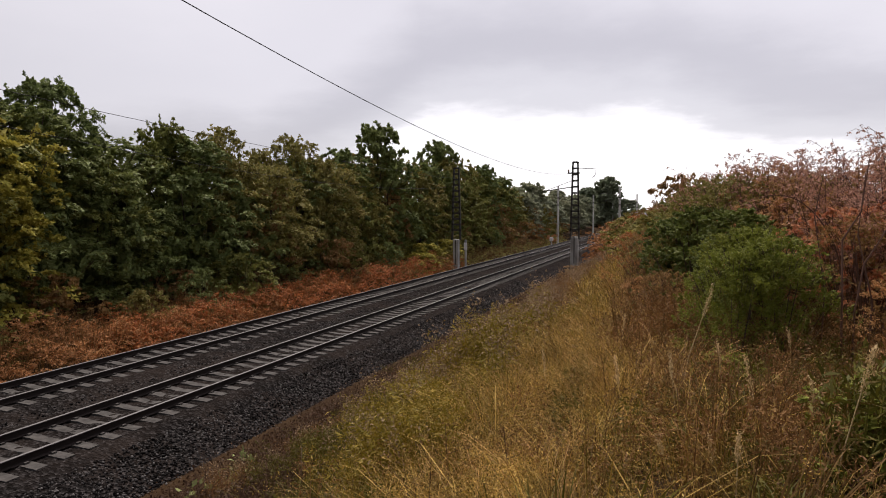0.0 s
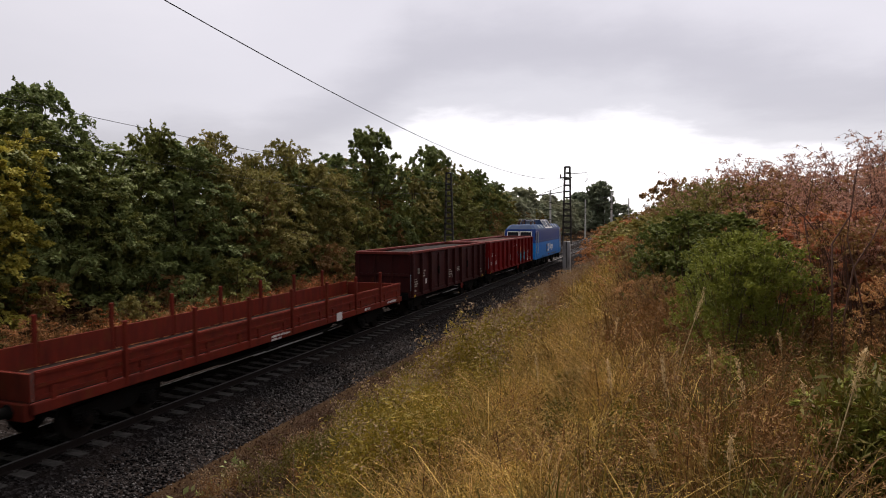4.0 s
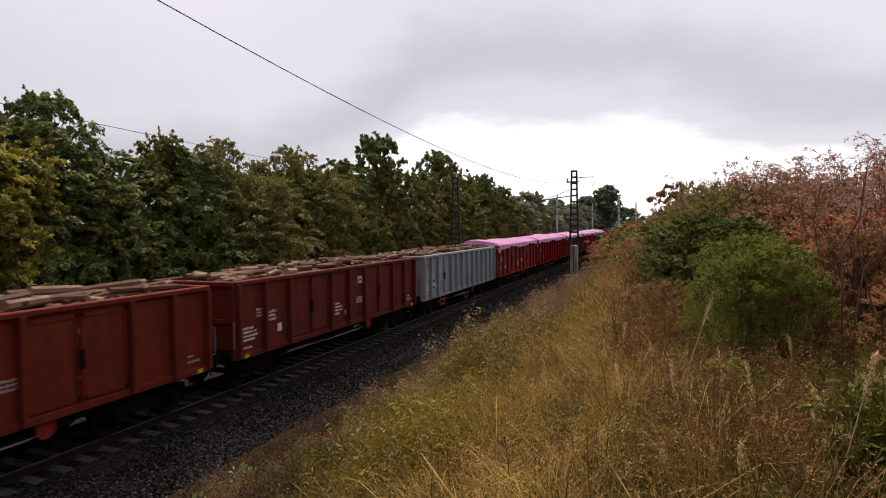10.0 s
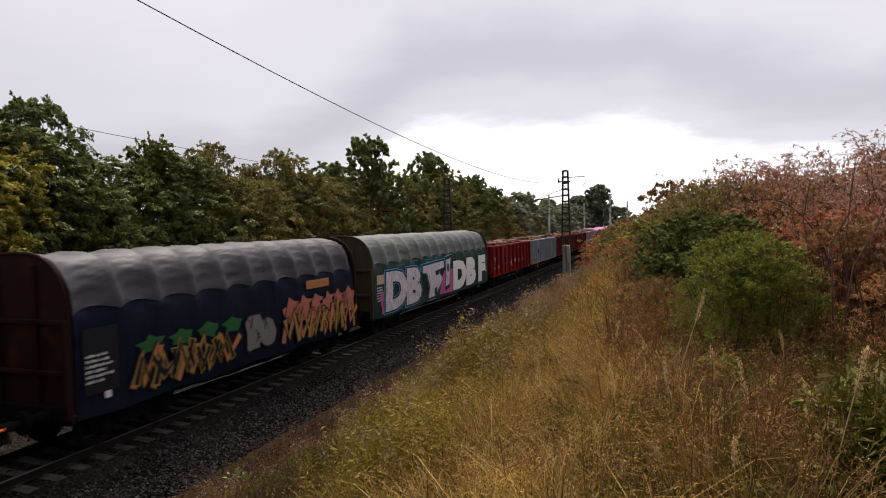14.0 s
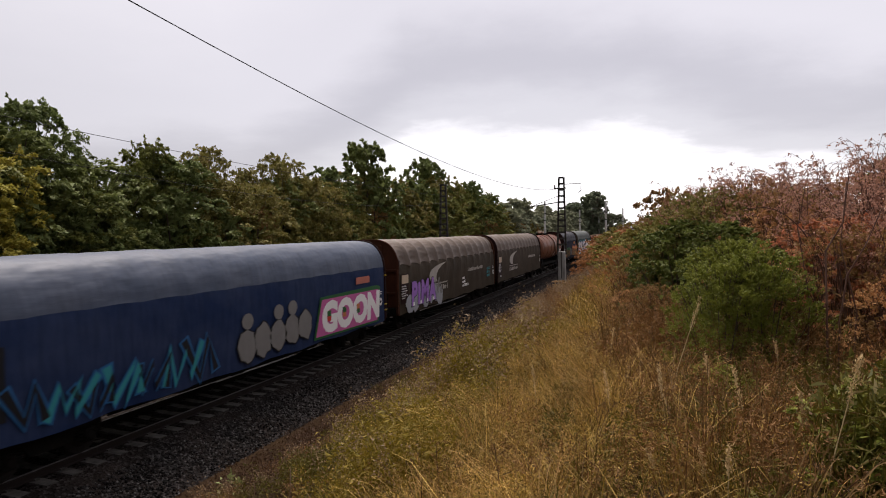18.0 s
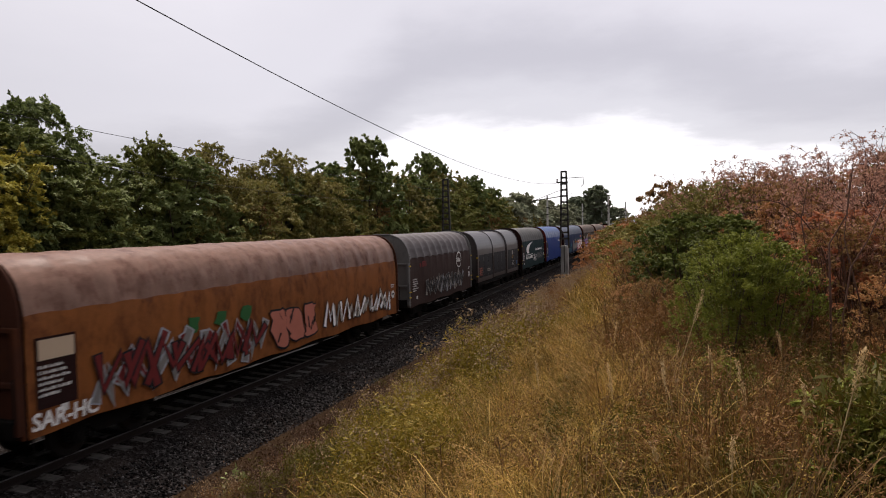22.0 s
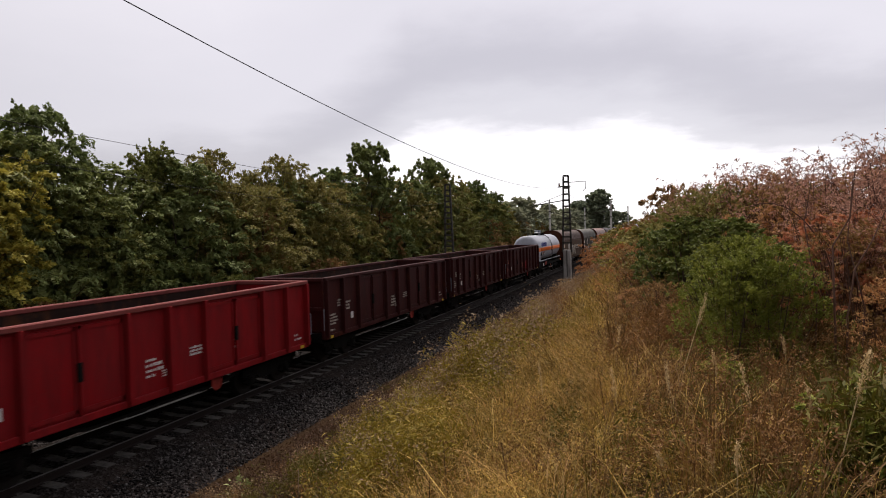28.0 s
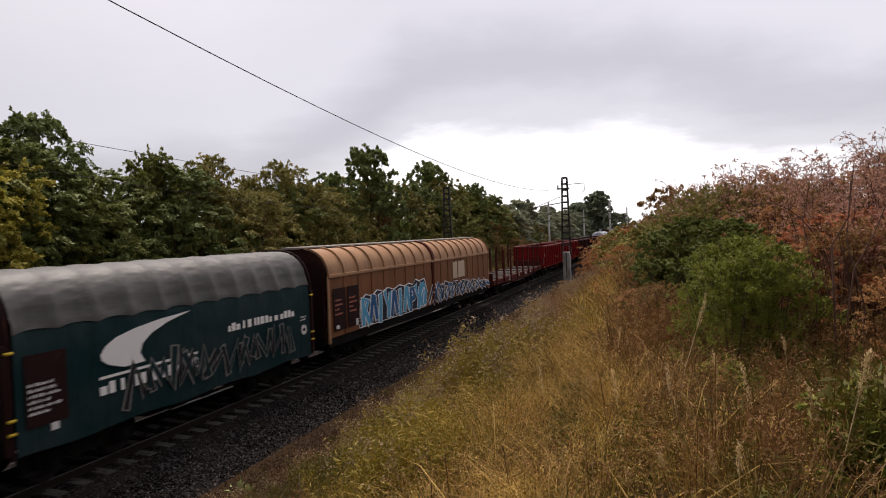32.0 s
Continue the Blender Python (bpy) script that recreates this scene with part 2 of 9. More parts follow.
def quick_mesh(name, verts, faces, material=None):
    """A mesh from arrays: verts (n, 3), faces (m, 4)."""
    me = bpy.data.meshes.new(name)
    verts, faces = np.asarray(verts, np.float32), np.asarray(faces, np.int32)
    k = faces.shape[1]
    me.vertices.add(len(verts))
    me.vertices.foreach_set("co", verts.ravel())
    me.loops.add(faces.size)
    me.loops.foreach_set("vertex_index", faces.ravel())
    me.polygons.add(len(faces))
    me.polygons.foreach_set("loop_start", np.arange(0, faces.size, k, dtype=np.int32))
    me.update(calc_edges=True)
    if material:
        me.materials.append(material)
    return me


def as_mesh(name, bm, material, smooth=False):
    me = bpy.data.meshes.new(name)
    bmesh.ops.recalc_face_normals(bm, faces=bm.faces)
    bm.to_mesh(me)
    bm.free()
    me.materials.append(material)
    if smooth:
        me.shade_smooth()
    return me


def put(name, me, parent=None, m=None, label=""):
    """One more object on a mesh, under its parent."""
    ob = new(name, me)
    ob.parent = parent
    if m is not None:
        ob.matrix_basis = m
    if label:
        ob["label"] = label
    return ob


def part(name, bm, material, parent, label="", m=None, smooth=False):
    return put(name, as_mesh(name, bm, material, smooth), parent, m, label)


def box(x0, x1, y0, y1, z0, z1, bm=None, bevel=0.0):
    bm = bm or bmesh.new()
    v = [bm.verts.new((x, y, z)) for x in (x0, x1) for y in (y0, y1) for z in (z0, z1)]
    made = [bm.faces.new([v[i] for i in f]) for f in ((0, 1, 3, 2), (4, 6, 7, 5), (0, 4, 5, 1), (2, 3, 7, 6), (0, 2, 6, 4), (1, 5, 7, 3))]
    if bevel:
        edges = {e for f in made for e in f.edges}
        bmesh.ops.bevel(bm, geom=list(edges), offset=bevel, segments=1, affect="EDGES")
    return bm


def rod(p, q, r, r2=None, n=8, bm=None, caps=True):
    """A round bar from p to q."""
    bm = bm or bmesh.new()
    p, q = Vector(p), Vector(q)
    r2 = r if r2 is None else r2
    turn = (q - p).to_track_quat("Z", "Y").to_matrix()
    rings = []
    for c, rad in ((p, r), (q, r2)):
        rings.append([bm.verts.new(c + turn @ Vector((rad * math.cos(2 * math.pi * k / n), rad * math.sin(2 * math.pi * k / n), 0))) for k in range(n)])
    for k in range(n):
        bm.faces.new((rings[0][k], rings[0][(k + 1) % n], rings[1][(k + 1) % n], rings[1][k]))
    if caps:
        bm.faces.new(rings[0][::-1])
        bm.faces.new(rings[1])
    return bm


def pipe(path, r, n=6, bm=None):
    """One bent tube through points."""
    bm = bm or bmesh.new()
    p = [Vector(q) for q in path]
    rings = []
    for i, q in enumerate(p):
        d = (p[min(i + 1, len(p) - 1)] - p[max(i - 1, 0)]).normalized()
        turn = d.to_track_quat("Z", "Y").to_matrix()
        rings.append([bm.verts.new(q + turn @ Vector((r * math.cos(2 * math.pi * k / n), r * math.sin(2 * math.pi * k / n), 0))) for k in range(n)])
    for a, b in zip(rings[:-1], rings[1:]):
        off = min(range(n), key=lambda o: sum((a[k].co - b[(k + o) % n].co).length for k in range(n)))
        for k in range(n):
            bm.faces.new((a[k], a[(k + 1) % n], b[(k + 1 + off) % n], b[(k + off) % n]))
    bm.faces.new(rings[0][::-1])
    bm.faces.new(rings[-1])
    return bm


def lathe(profile, n=20, axis="y", bm=None, at=(0, 0, 0)):
    """Turns (along, radius) pairs round an axis."""
    bm = bm or bmesh.new()
    rings = []
    for a, r in profile:
        ring = []
        for k in range(n):
            c, s_ = r * math.cos(2 * math.pi * k / n), r * math.sin(2 * math.pi * k / n)
            p = {"x": (a, c, s_), "y": (c, a, s_), "z": (c, s_, a)}[axis]
            ring.append(bm.verts.new(Vector(p) + Vector(at)))
        rings.append(ring)
    for a, b in zip(rings[:-1], rings[1:]):
        for k in range(n):
            bm.faces.new((a[k], a[(k + 1) % n], b[(k + 1) % n], b[k]))
    if profile[0][1] > 1e-4:
        bm.faces.new(rings[0][::-1])
    if profile[-1][1] > 1e-4:
        bm.faces.new(rings[-1])
    return bm


def prism(outline, lo, hi, axis="y", bm=None):
    """Pulls an outline (a, b) along an axis: y gives (x, z) outlines, x gives (y, z), z gives (x, y)."""
    bm = bm or bmesh.new()

    def at(p, h):
        return {"y": (p[0], h, p[1]), "x": (h, p[0], p[1]), "z": (p[0], p[1], h)}[axis]
    a = [bm.verts.new(at(p, lo)) for p in outline]
    b = [bm.verts.new(at(p, hi)) for p in outline]
    n = len(outline)
    for k in range(n):
        bm.faces.new((a[k], a[(k + 1) % n], b[(k + 1) % n], b[k]))
    bm.faces.new(a[::-1])
    bm.faces.new(b)
    return bm


def thing(name, label, category, group="", kind="", at=None):
    ob = new(name)
    ob.empty_display_size = 0.5
    if at is not None:
        ob.matrix_basis = at
    return tagged(ob, label, category, group, kind)


# ---- the lie of the land ----
TRACK = 4.164          # from one track's middle to the other's
FAR_END = 620.0


def smooth(a, b, v):
    u = min(1.0, max(0.0, (v - a) / (b - a)))
    return u * u * (3 - 2 * u)


def land(x, y):
    """Height of the ground, rail heads at 0."""
    rough = 0.10 * noise.noise((x * 0.35, y * 0.35, 1.0)) + 0.05 * noise.noise((x * 1.3, y * 1.3, 4.0))
    if x > -2:
        bank = 3.9 - 0.9 * smooth(30, 90, y) - 1.2 * smooth(90, 200, y)
        foot = 4.2 + 0.5 * math.sin(y * 0.11)
        z = -0.85 + bank * smooth(foot - 1.5, 13.6 + 0.5 * math.sin(y * 0.07), x) ** 0.9 + 0.5 * smooth(14, 26, x)
        return z + rough * smooth(2.5, 5.0, x)
    z = -0.85 + 1.6 * smooth(-8.5, -16.0, x) + 0.8 * smooth(-16, -40, x)
    return z + 1.5 * rough * smooth(-6.8, -8.5, x)


def ground_sheet():
    xs = np.concatenate([np.arange(-60, -20, 4.0), np.arange(-20, -6, 0.7), np.arange(-6, 3, 1.5), np.arange(3, 20, 0.35), np.arange(20, 60.1, 4.0)])
    ys = np.concatenate([np.arange(-40, -2, 3.0), np.arange(-2, 30, 0.45), np.arange(30, 90, 1.5), np.arange(90, 300, 8.0), np.arange(300, FAR_END + 1, 40.0)])
    xs = np.concatenate([[-2500, -600, -150], xs, [150, 600, 2500]])
    ys = np.concatenate([[-600, -150], ys, [1200, 2500, 4200]])
    v = [(x, y, land(max(-60, min(60, x)), max(-40, min(FAR_END, y)))) for y in ys for x in xs]
    w = len(xs)
    f = [(j * w + i, j * w + i + 1, (j + 1) * w + i + 1, (j + 1) * w + i) for j in range(len(ys) - 1) for i in range(w - 1)]
    me = quick_mesh("ground", v, f, M_EARTH)
    me.shade_smooth()
    ob = new("ground", me)
    return tagged(ob, "brown soil of a railway cutting with sloping banks", "ground", kind="structure")


ground_sheet()


def ballast_bed():
    """The shared bed of both tracks, with sloping shoulders."""
    left, right = -TRACK - 1.65, 1.65
    outline = [(left - 1.55, -0.98), (left, -0.27), (-TRACK - 1.3, -0.21), (-TRACK + 1.3, -0.21), (-TRACK / 2, -0.31),
               (-1.3, -0.21), (1.3, -0.21), (right, -0.27), (right + 1.55, -0.95)]
    fine = []
    for a, b in zip(outline[:-1], outline[1:]):
        n = max(1, int((b[0] - a[0]) / 0.12))
        fine += [(a[0] + (b[0] - a[0]) * k / n, a[1] + (b[1] - a[1]) * k / n) for k in range(n)]
    fine.append(outline[-1])
    ys = np.concatenate([np.arange(-30, 4, 2.0), np.arange(4, 45, 0.14), np.arange(45, 120, 1.0), np.arange(120, FAR_END + 1, 20)])
    v = []
    for y in ys:
        amp = 0.028 if 4 <= y < 45 else 0.01
        for x, z in fine:
            v.append((x, y, z + amp * noise.noise((x * 9, y * 9, 0)) + 0.03 * noise.noise((x * 0.9, y * 0.5, 7))))
    w = len(fine)
    f = [(j * w + i, j * w + i + 1, (j + 1) * w + i + 1, (j + 1) * w + i) for j in range(len(ys) - 1) for i in range(w - 1)]
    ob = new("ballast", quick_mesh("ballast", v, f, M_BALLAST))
    return tagged(ob, "dark grey crushed stone ballast under two railway tracks", "ballast", kind="structure")


ballast_bed()


def bed_height(x):
    if x > 1.65:
        return -0.27 - (x - 1.65) * 0.44
    if x < -TRACK - 1.65:
        return -0.27 - (-TRACK - 1.65 - x) * 0.45
    return -0.22 if min(abs(x), abs(x + TRACK)) < 1.3 else -0.27


def loose_stones(n=26000):
    """Single stones of the ballast along the nearest stretch, in one mesh."""
    rng = np.random.default_rng(5)
    y = 5 + 42 * rng.random(n) ** 1.7
    x = np.where(rng.random(n) < 0.8, rng.uniform(1.75, 3.45, n), rng.uniform(-TRACK - 1.5, -1.75, n))
    z = np.array([bed_height(v) for v in x]) + rng.uniform(-0.012, 0.016, n)
    r = rng.uniform(0.02, 0.045, n)
    octa = np.array([(1, 0, 0), (0, 1, 0), (-1, 0, 0), (0, -1, 0), (0.2, 0.1, 0.8), (0, 0, -0.7)], float)
    tri = np.array([(0, 1, 4), (1, 2, 4), (2, 3, 4), (3, 0, 4), (1, 0, 5), (2, 1, 5), (3, 2, 5), (0, 3, 5)])
    jit = octa[None] * rng.uniform(0.6, 1.35, (n, 6, 3))
    a = rng.uniform(0, 6.28, n)
    ca, sa = np.cos(a)[:, None], np.sin(a)[:, None]
    vx, vy = jit[..., 0] * ca - jit[..., 1] * sa, jit[..., 0] * sa + jit[..., 1] * ca
    v = np.stack([vx, vy, jit[..., 2]], -1) * r[:, None, None] + np.stack([x, y, z], -1)[:, None]
    f = (tri[None] + 6 * np.arange(n)[:, None, None]).reshape(-1, 3)
    tagged(new("ballast_stones", quick_mesh("ballast_stones", v.reshape(-1, 3), f, M_STONE)),
           "loose sharp grey ballast stones lying on the track bed", "stones", kind="stuff")


loose_stones()

RAIL = [(-0.075, -0.172), (0.075, -0.172), (0.075, -0.160), (0.012, -0.140), (0.010, -0.045), (0.034, -0.035), (0.036, -0.006),
        (-0.036, -0.006), (-0.034, -0.035), (-0.010, -0.045), (-0.012, -0.140), (-0.075, -0.160)]
HEAD = [(-0.035, -0.006), (0.035, -0.006), (0.030, 0.0), (-0.030, 0.0)]
TRACKS = []
for k, x in enumerate((0.0, -TRACK)):
    t_ob = thing("railway_track", "railway track of rusty steel rails on concrete sleepers", "railway track", "double track", "structure", pose(x, 0, 0))
    TRACKS.append(t_ob)
    for sx in (-0.7525, 0.7525):
        r_ob = part("rail", prism([(a + sx, b) for a, b in RAIL], -60, FAR_END), M_RAILSIDE, t_ob, "rust-brown steel rail")
        part("rail_head", prism([(a + sx, b) for a, b in HEAD], -60, FAR_END), M_RAILTOP, r_ob, "bright worn running surface")

# ---- the train: shared pieces ----
SPEED = 17.55          # metres a second, away along +y
MOVING = []            # (thing, metres behind the point that passes y = 0 at the start)
SIDE = Matrix(((0, 0, 1, 0), (1, 0, 0, 0), (0, 1, 0, 0), (0, 0, 0, 1)))   # a flat drawing set upright on the +x side


def wheelset_mesh():
    bm = lathe([(-0.82, 0.075), (-0.80, 0.455), (-0.70, 0.46), (-0.685, 0.485), (-0.66, 0.485), (-0.66, 0.40), (-0.70, 0.36), (-0.70, 0.18), (-0.66, 0.12), (-0.62, 0.085),
                (0.62, 0.085), (0.66, 0.12), (0.70, 0.18), (0.70, 0.36), (0.66, 0.40), (0.66, 0.485), (0.685, 0.485), (0.70, 0.46), (0.80, 0.455), (0.82, 0.075)], 18, "x")
    for sx in (-1, 1):
        rod((sx * 0.8, 0, 0), (sx * 1.08, 0, 0), 0.07, n=10, bm=bm)
        lathe([(sx * 0.802, 0.30), (sx * 0.822, 0.33), (sx * 0.822, 0.44), (sx * 0.802, 0.45)], 18, "x", bm)
    return as_mesh("wheelset", bm, M_WHEEL)


def bogie_meshes():
    beam = [(-1.25, 0.62), (-1.25, 0.76), (-0.55, 0.80), (-0.35, 0.88), (0.35, 0.88), (0.55, 0.80), (1.25, 0.76), (1.25, 0.62), (0.62, 0.60), (0.42, 0.40), (-0.42, 0.40), (-0.62, 0.60)]
    d = {}
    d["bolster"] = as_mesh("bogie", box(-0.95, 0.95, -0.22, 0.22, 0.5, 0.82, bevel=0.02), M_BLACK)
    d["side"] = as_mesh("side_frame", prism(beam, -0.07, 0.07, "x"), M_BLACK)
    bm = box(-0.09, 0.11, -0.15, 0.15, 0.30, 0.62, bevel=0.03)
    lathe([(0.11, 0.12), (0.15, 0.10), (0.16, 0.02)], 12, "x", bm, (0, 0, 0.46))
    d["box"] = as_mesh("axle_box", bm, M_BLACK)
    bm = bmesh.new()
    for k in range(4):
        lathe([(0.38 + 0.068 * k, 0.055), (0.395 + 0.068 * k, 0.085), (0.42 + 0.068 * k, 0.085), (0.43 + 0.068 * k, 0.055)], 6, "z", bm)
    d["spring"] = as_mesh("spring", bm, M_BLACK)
    d["shoe"] = as_mesh("brake_shoe", box(-0.04, 0.04, -0.03, 0.03, -0.16, 0.16, bevel=0.01), M_BRAKE)
    d["wheel"] = wheelset_mesh()
    return d


BOGIE = bogie_meshes()
WHEELS = []


def bogie(parent, y, base=0.9):
    b = put("bogie", BOGIE["bolster"], parent, pose(0, y, 0))
    for sx in (-1, 1):
        put("side_frame", BOGIE["side"], b, pose(sx * 0.98, 0, 0))
        for dy in (-base, base):
            put("axle_box", BOGIE["box"], b, pose(sx * 1.0, dy, 0, 0, 0, 0 if sx > 0 else 180))
            for e in (-0.22, 0.22):
                put("spring", BOGIE["spring"], b, pose(sx * 1.02, dy + e, 0))
            put("brake_shoe", BOGIE["shoe"], b, pose(sx * 0.75, dy - math.copysign(0.5, dy), 0.5))
    for dy in (-base, base):
        w = put("wheelset", BOGIE["wheel"], b, pose(0, dy, 0.46))
        WHEELS.append(w)
    return b


def buffer_mesh():
    return as_mesh("buffer", lathe([(0, 0.15), (0.04, 0.15), (0.05, 0.11), (0.34, 0.10), (0.35, 0.075), (0.52, 0.07), (0.53, 0.18), (0.56, 0.235), (0.59, 0.235), (0.605, 0.15), (0.61, 0.02)], 16, "y"), M_BLACK)


def hook_mesh():
    bm = prism([(0, 0.98), (0.35, 1.0), (0.42, 1.07), (0.36, 1.12), (0.3, 1.06), (0, 1.08)], -0.03, 0.03, "x")
    pipe([(-0.07, 0.28, 1.0), (-0.06, 0.45, 0.82), (-0.05, 0.3, 0.62)], 0.02, 6, bm)
    pipe([(0.07, 0.28, 1.0), (0.06, 0.45, 0.82), (0.05, 0.3, 0.62)], 0.02, 6, bm)
    return as_mesh("coupling", bm, M_BLACK)


def hose_mesh():
    return as_mesh("brake_hose", pipe([(0, 0, 0.95), (0, 0.2, 0.9), (0.02, 0.33, 0.7), (0.08, 0.42, 0.55), (0.14, 0.45, 0.62)], 0.025), M_BLACK)


def step_mesh():
    bm = pipe([(0, -0.16, 0.95), (0, -0.16, 0.46), (0, 0.16, 0.46), (0, 0.16, 0.95)], 0.016)
    box(-0.1, 0.05, -0.18, 0.18, 0.44, 0.46, bm)
    return as_mesh("step", bm, M_BLACK)


BUFFER, HOOK, HOSE, STEP = buffer_mesh(), hook_mesh(), hose_mesh(), step_mesh()
HANDWHEEL = as_mesh("hand_brake_wheel", lathe([(-0.012, 0.19), (0.012, 0.19), (0.012, 0.22), (-0.012, 0.22), (-0.012, 0.19)], 20, "x"), M_OXIDE)


def running_gear(w, half, spread, base=0.9, side_z=1.02, colour=None, steps=True, low=False):
    """What every wagon has below its floor."""
    colour = colour or M_BLACK
    for y in (-spread, spread):
        bogie(w, y, base)
    for e in (-1, 1):
        turn = 0 if e > 0 else 180
        part("headstock", box(-1.3, 1.3, e * half - 0.1, e * half + 0.1, 0.88, 1.22, bevel=0.012), colour, w)
        for sx in (-0.875, 0.875):
            put("buffer", BUFFER, w, pose(sx, e * (half + 0.1), 1.05, 0, 0, turn))
        put("coupling", HOOK, w, pose(0, e * (half + 0.1), 0, 0, 0, turn))
        put("brake_hose", HOSE, w, pose(0.3 * e, e * (half + 0.1), 0, 0, 0, turn))
        if steps:
            for sx in (-1, 1):
                put("step", STEP, w, pose(sx * 1.3, e * (half - 0.45), 0))
    for sx in (-1, 1):
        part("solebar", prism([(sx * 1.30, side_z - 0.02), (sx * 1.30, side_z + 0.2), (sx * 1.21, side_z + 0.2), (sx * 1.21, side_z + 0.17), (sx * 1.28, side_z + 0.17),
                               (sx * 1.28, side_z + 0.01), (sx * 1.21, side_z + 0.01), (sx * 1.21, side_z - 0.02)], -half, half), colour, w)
    # deep belly added to the sill, to block light and view under the wagon
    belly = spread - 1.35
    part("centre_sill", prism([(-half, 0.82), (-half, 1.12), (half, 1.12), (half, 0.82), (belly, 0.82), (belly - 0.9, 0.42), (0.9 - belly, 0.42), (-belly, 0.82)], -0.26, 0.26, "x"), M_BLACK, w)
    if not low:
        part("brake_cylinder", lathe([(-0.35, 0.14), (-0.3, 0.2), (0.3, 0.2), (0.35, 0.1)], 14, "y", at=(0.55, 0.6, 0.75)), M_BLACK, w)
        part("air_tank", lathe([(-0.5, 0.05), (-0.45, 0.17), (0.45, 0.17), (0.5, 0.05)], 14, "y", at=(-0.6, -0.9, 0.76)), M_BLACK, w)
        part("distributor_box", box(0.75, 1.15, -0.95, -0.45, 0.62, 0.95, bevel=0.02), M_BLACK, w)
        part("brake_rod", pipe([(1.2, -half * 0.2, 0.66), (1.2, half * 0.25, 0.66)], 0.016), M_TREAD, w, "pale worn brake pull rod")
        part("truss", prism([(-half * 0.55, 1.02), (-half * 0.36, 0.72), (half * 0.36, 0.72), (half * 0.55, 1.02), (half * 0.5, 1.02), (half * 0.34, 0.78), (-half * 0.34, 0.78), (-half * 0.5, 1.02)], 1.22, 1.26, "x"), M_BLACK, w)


def bars(w, name, x, y, z, rows, h=0.07, gap=0.05, material=None, label="", bm=None, seed=0):
    """Unreadable lettering as bars: each row is its width; the block's upper corner is at y, z."""
    rng = random.Random(int(1000 * abs(y) + 10 * z) + seed)
    bm = bmesh.new()
    for k, width in enumerate(rows):
        at, zz = 0.0, z - k * (h + gap)
        while at < width:
            b = min(width - at, rng.uniform(0.3, 0.85) * h)
            box(x, x + 0.004, y + at, y + at + b, zz - h, zz - h * rng.choice((0.0, 0.0, 0.28)), bm)
            at += b + h * rng.choice((0.22, 0.22, 0.6))
    ob = part(name, bm, material or M_WHITE, w, label)
    ob["kind"] = "stuff"
    return ob


def plate(w, name, x, y0, y1, z0, z1, material, label="", thick=0.008):
    return part(name, box(x, x + thick, y0, y1, z0, z1), material, w, label)


def flat_shape(w, name, outline, x, material, label="", thick=0.004):
    """A painted shape on the +x side, from its outline in y, z."""
    bm = bmesh.new()
    face = bm.faces.new([bm.verts.new((x, p[0], p[1])) for p in outline])
    face.normal_update()
    bmesh.ops.triangulate(bm, faces=[face])
    made = bmesh.ops.extrude_face_region(bm, geom=bm.faces[:])
    bmesh.ops.translate(bm, verts=[v for v in made["geom"] if isinstance(v, bmesh.types.BMVert)], vec=(thick, 0, 0))
    return part(name, bm, material, w, label)


def letters(w, name, text, size, x, y, z, material, fat=0.0, slant=0.0, wide=1.0, space=1.0, label="", turn=0.0):
    """Readable lettering in the built-in font, on the +x side."""
    cu = bpy.data.curves.new("lettering", "FONT")
    cu.body, cu.size, cu.offset, cu.shear, cu.extrude, cu.space_character = text, size, fat, slant, 0.003, space
    cu.resolution_u = 3
    tmp = bpy.data.objects.new("lettering", cu)
    me = bpy.data.meshes.new_from_object(tmp)
    bpy.data.objects.remove(tmp)
    bpy.data.curves.remove(cu)
    me.transform(Matrix.Translation((x, y, z)) @ SIDE @ Matrix.Rotation(radians(turn), 4, "Z") @ Matrix.Diagonal((wide, 1, 1, 1)))
    # each letter becomes a part of its own
    bm = bmesh.new()
    bm.from_mesh(me)
    bpy.data.meshes.remove(me)
    bm.faces.index_update()
    bmesh.ops.remove_doubles(bm, verts=bm.verts[:], dist=1e-5)
    bm.verts.ensure_lookup_table()
    seen, made = set(), None
    for v0 in bm.verts:
        if v0 in seen:
            continue
        heap, isle = [v0], []
        seen.add(v0)
        while heap:
            v = heap.pop()
            isle.append(v)
            for e in v.link_edges:
                o = e.other_vert(v)
                if o not in seen:
                    seen.add(o)
                    heap.append(o)
        at = {v: k for k, v in enumerate(isle)}
        faces = {f for v in isle for f in v.link_faces}
        me = bpy.data.meshes.new(name)
        me.from_pydata([tuple(v.co) for v in isle], [], [[at[v] for v in f.verts] for f in sorted(faces, key=lambda f: f.index)])
        me.materials.append(material)
        made = put(name, me, w, None, label)
    bm.free()
    return made


def emblem(w, x, y, z, k, blue=None):
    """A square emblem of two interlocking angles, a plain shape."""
    flat_shape(w, "emblem", [(y, z), (y + 0.9 * k, z), (y + 0.9 * k, z + 0.3 * k), (y + 0.3 * k, z + 0.3 * k), (y + 0.3 * k, z + 0.7 * k), (y + 0.9 * k, z + 0.7 * k), (y + 0.9 * k, z + k), (y, z + k)],
               x, blue or M_WHITE)
    flat_shape(w, "emblem", [(y + 0.9 * k, z), (y + 1.7 * k, z), (y + 1.7 * k, z + k), (y + 0.9 * k, z + k), (y + 0.9 * k, z + 0.7 * k), (y + 1.4 * k, z + 0.7 * k), (y + 1.4 * k, z + 0.3 * k), (y + 0.9 * k, z + 0.3 * k)],
               x, M_WHITE)


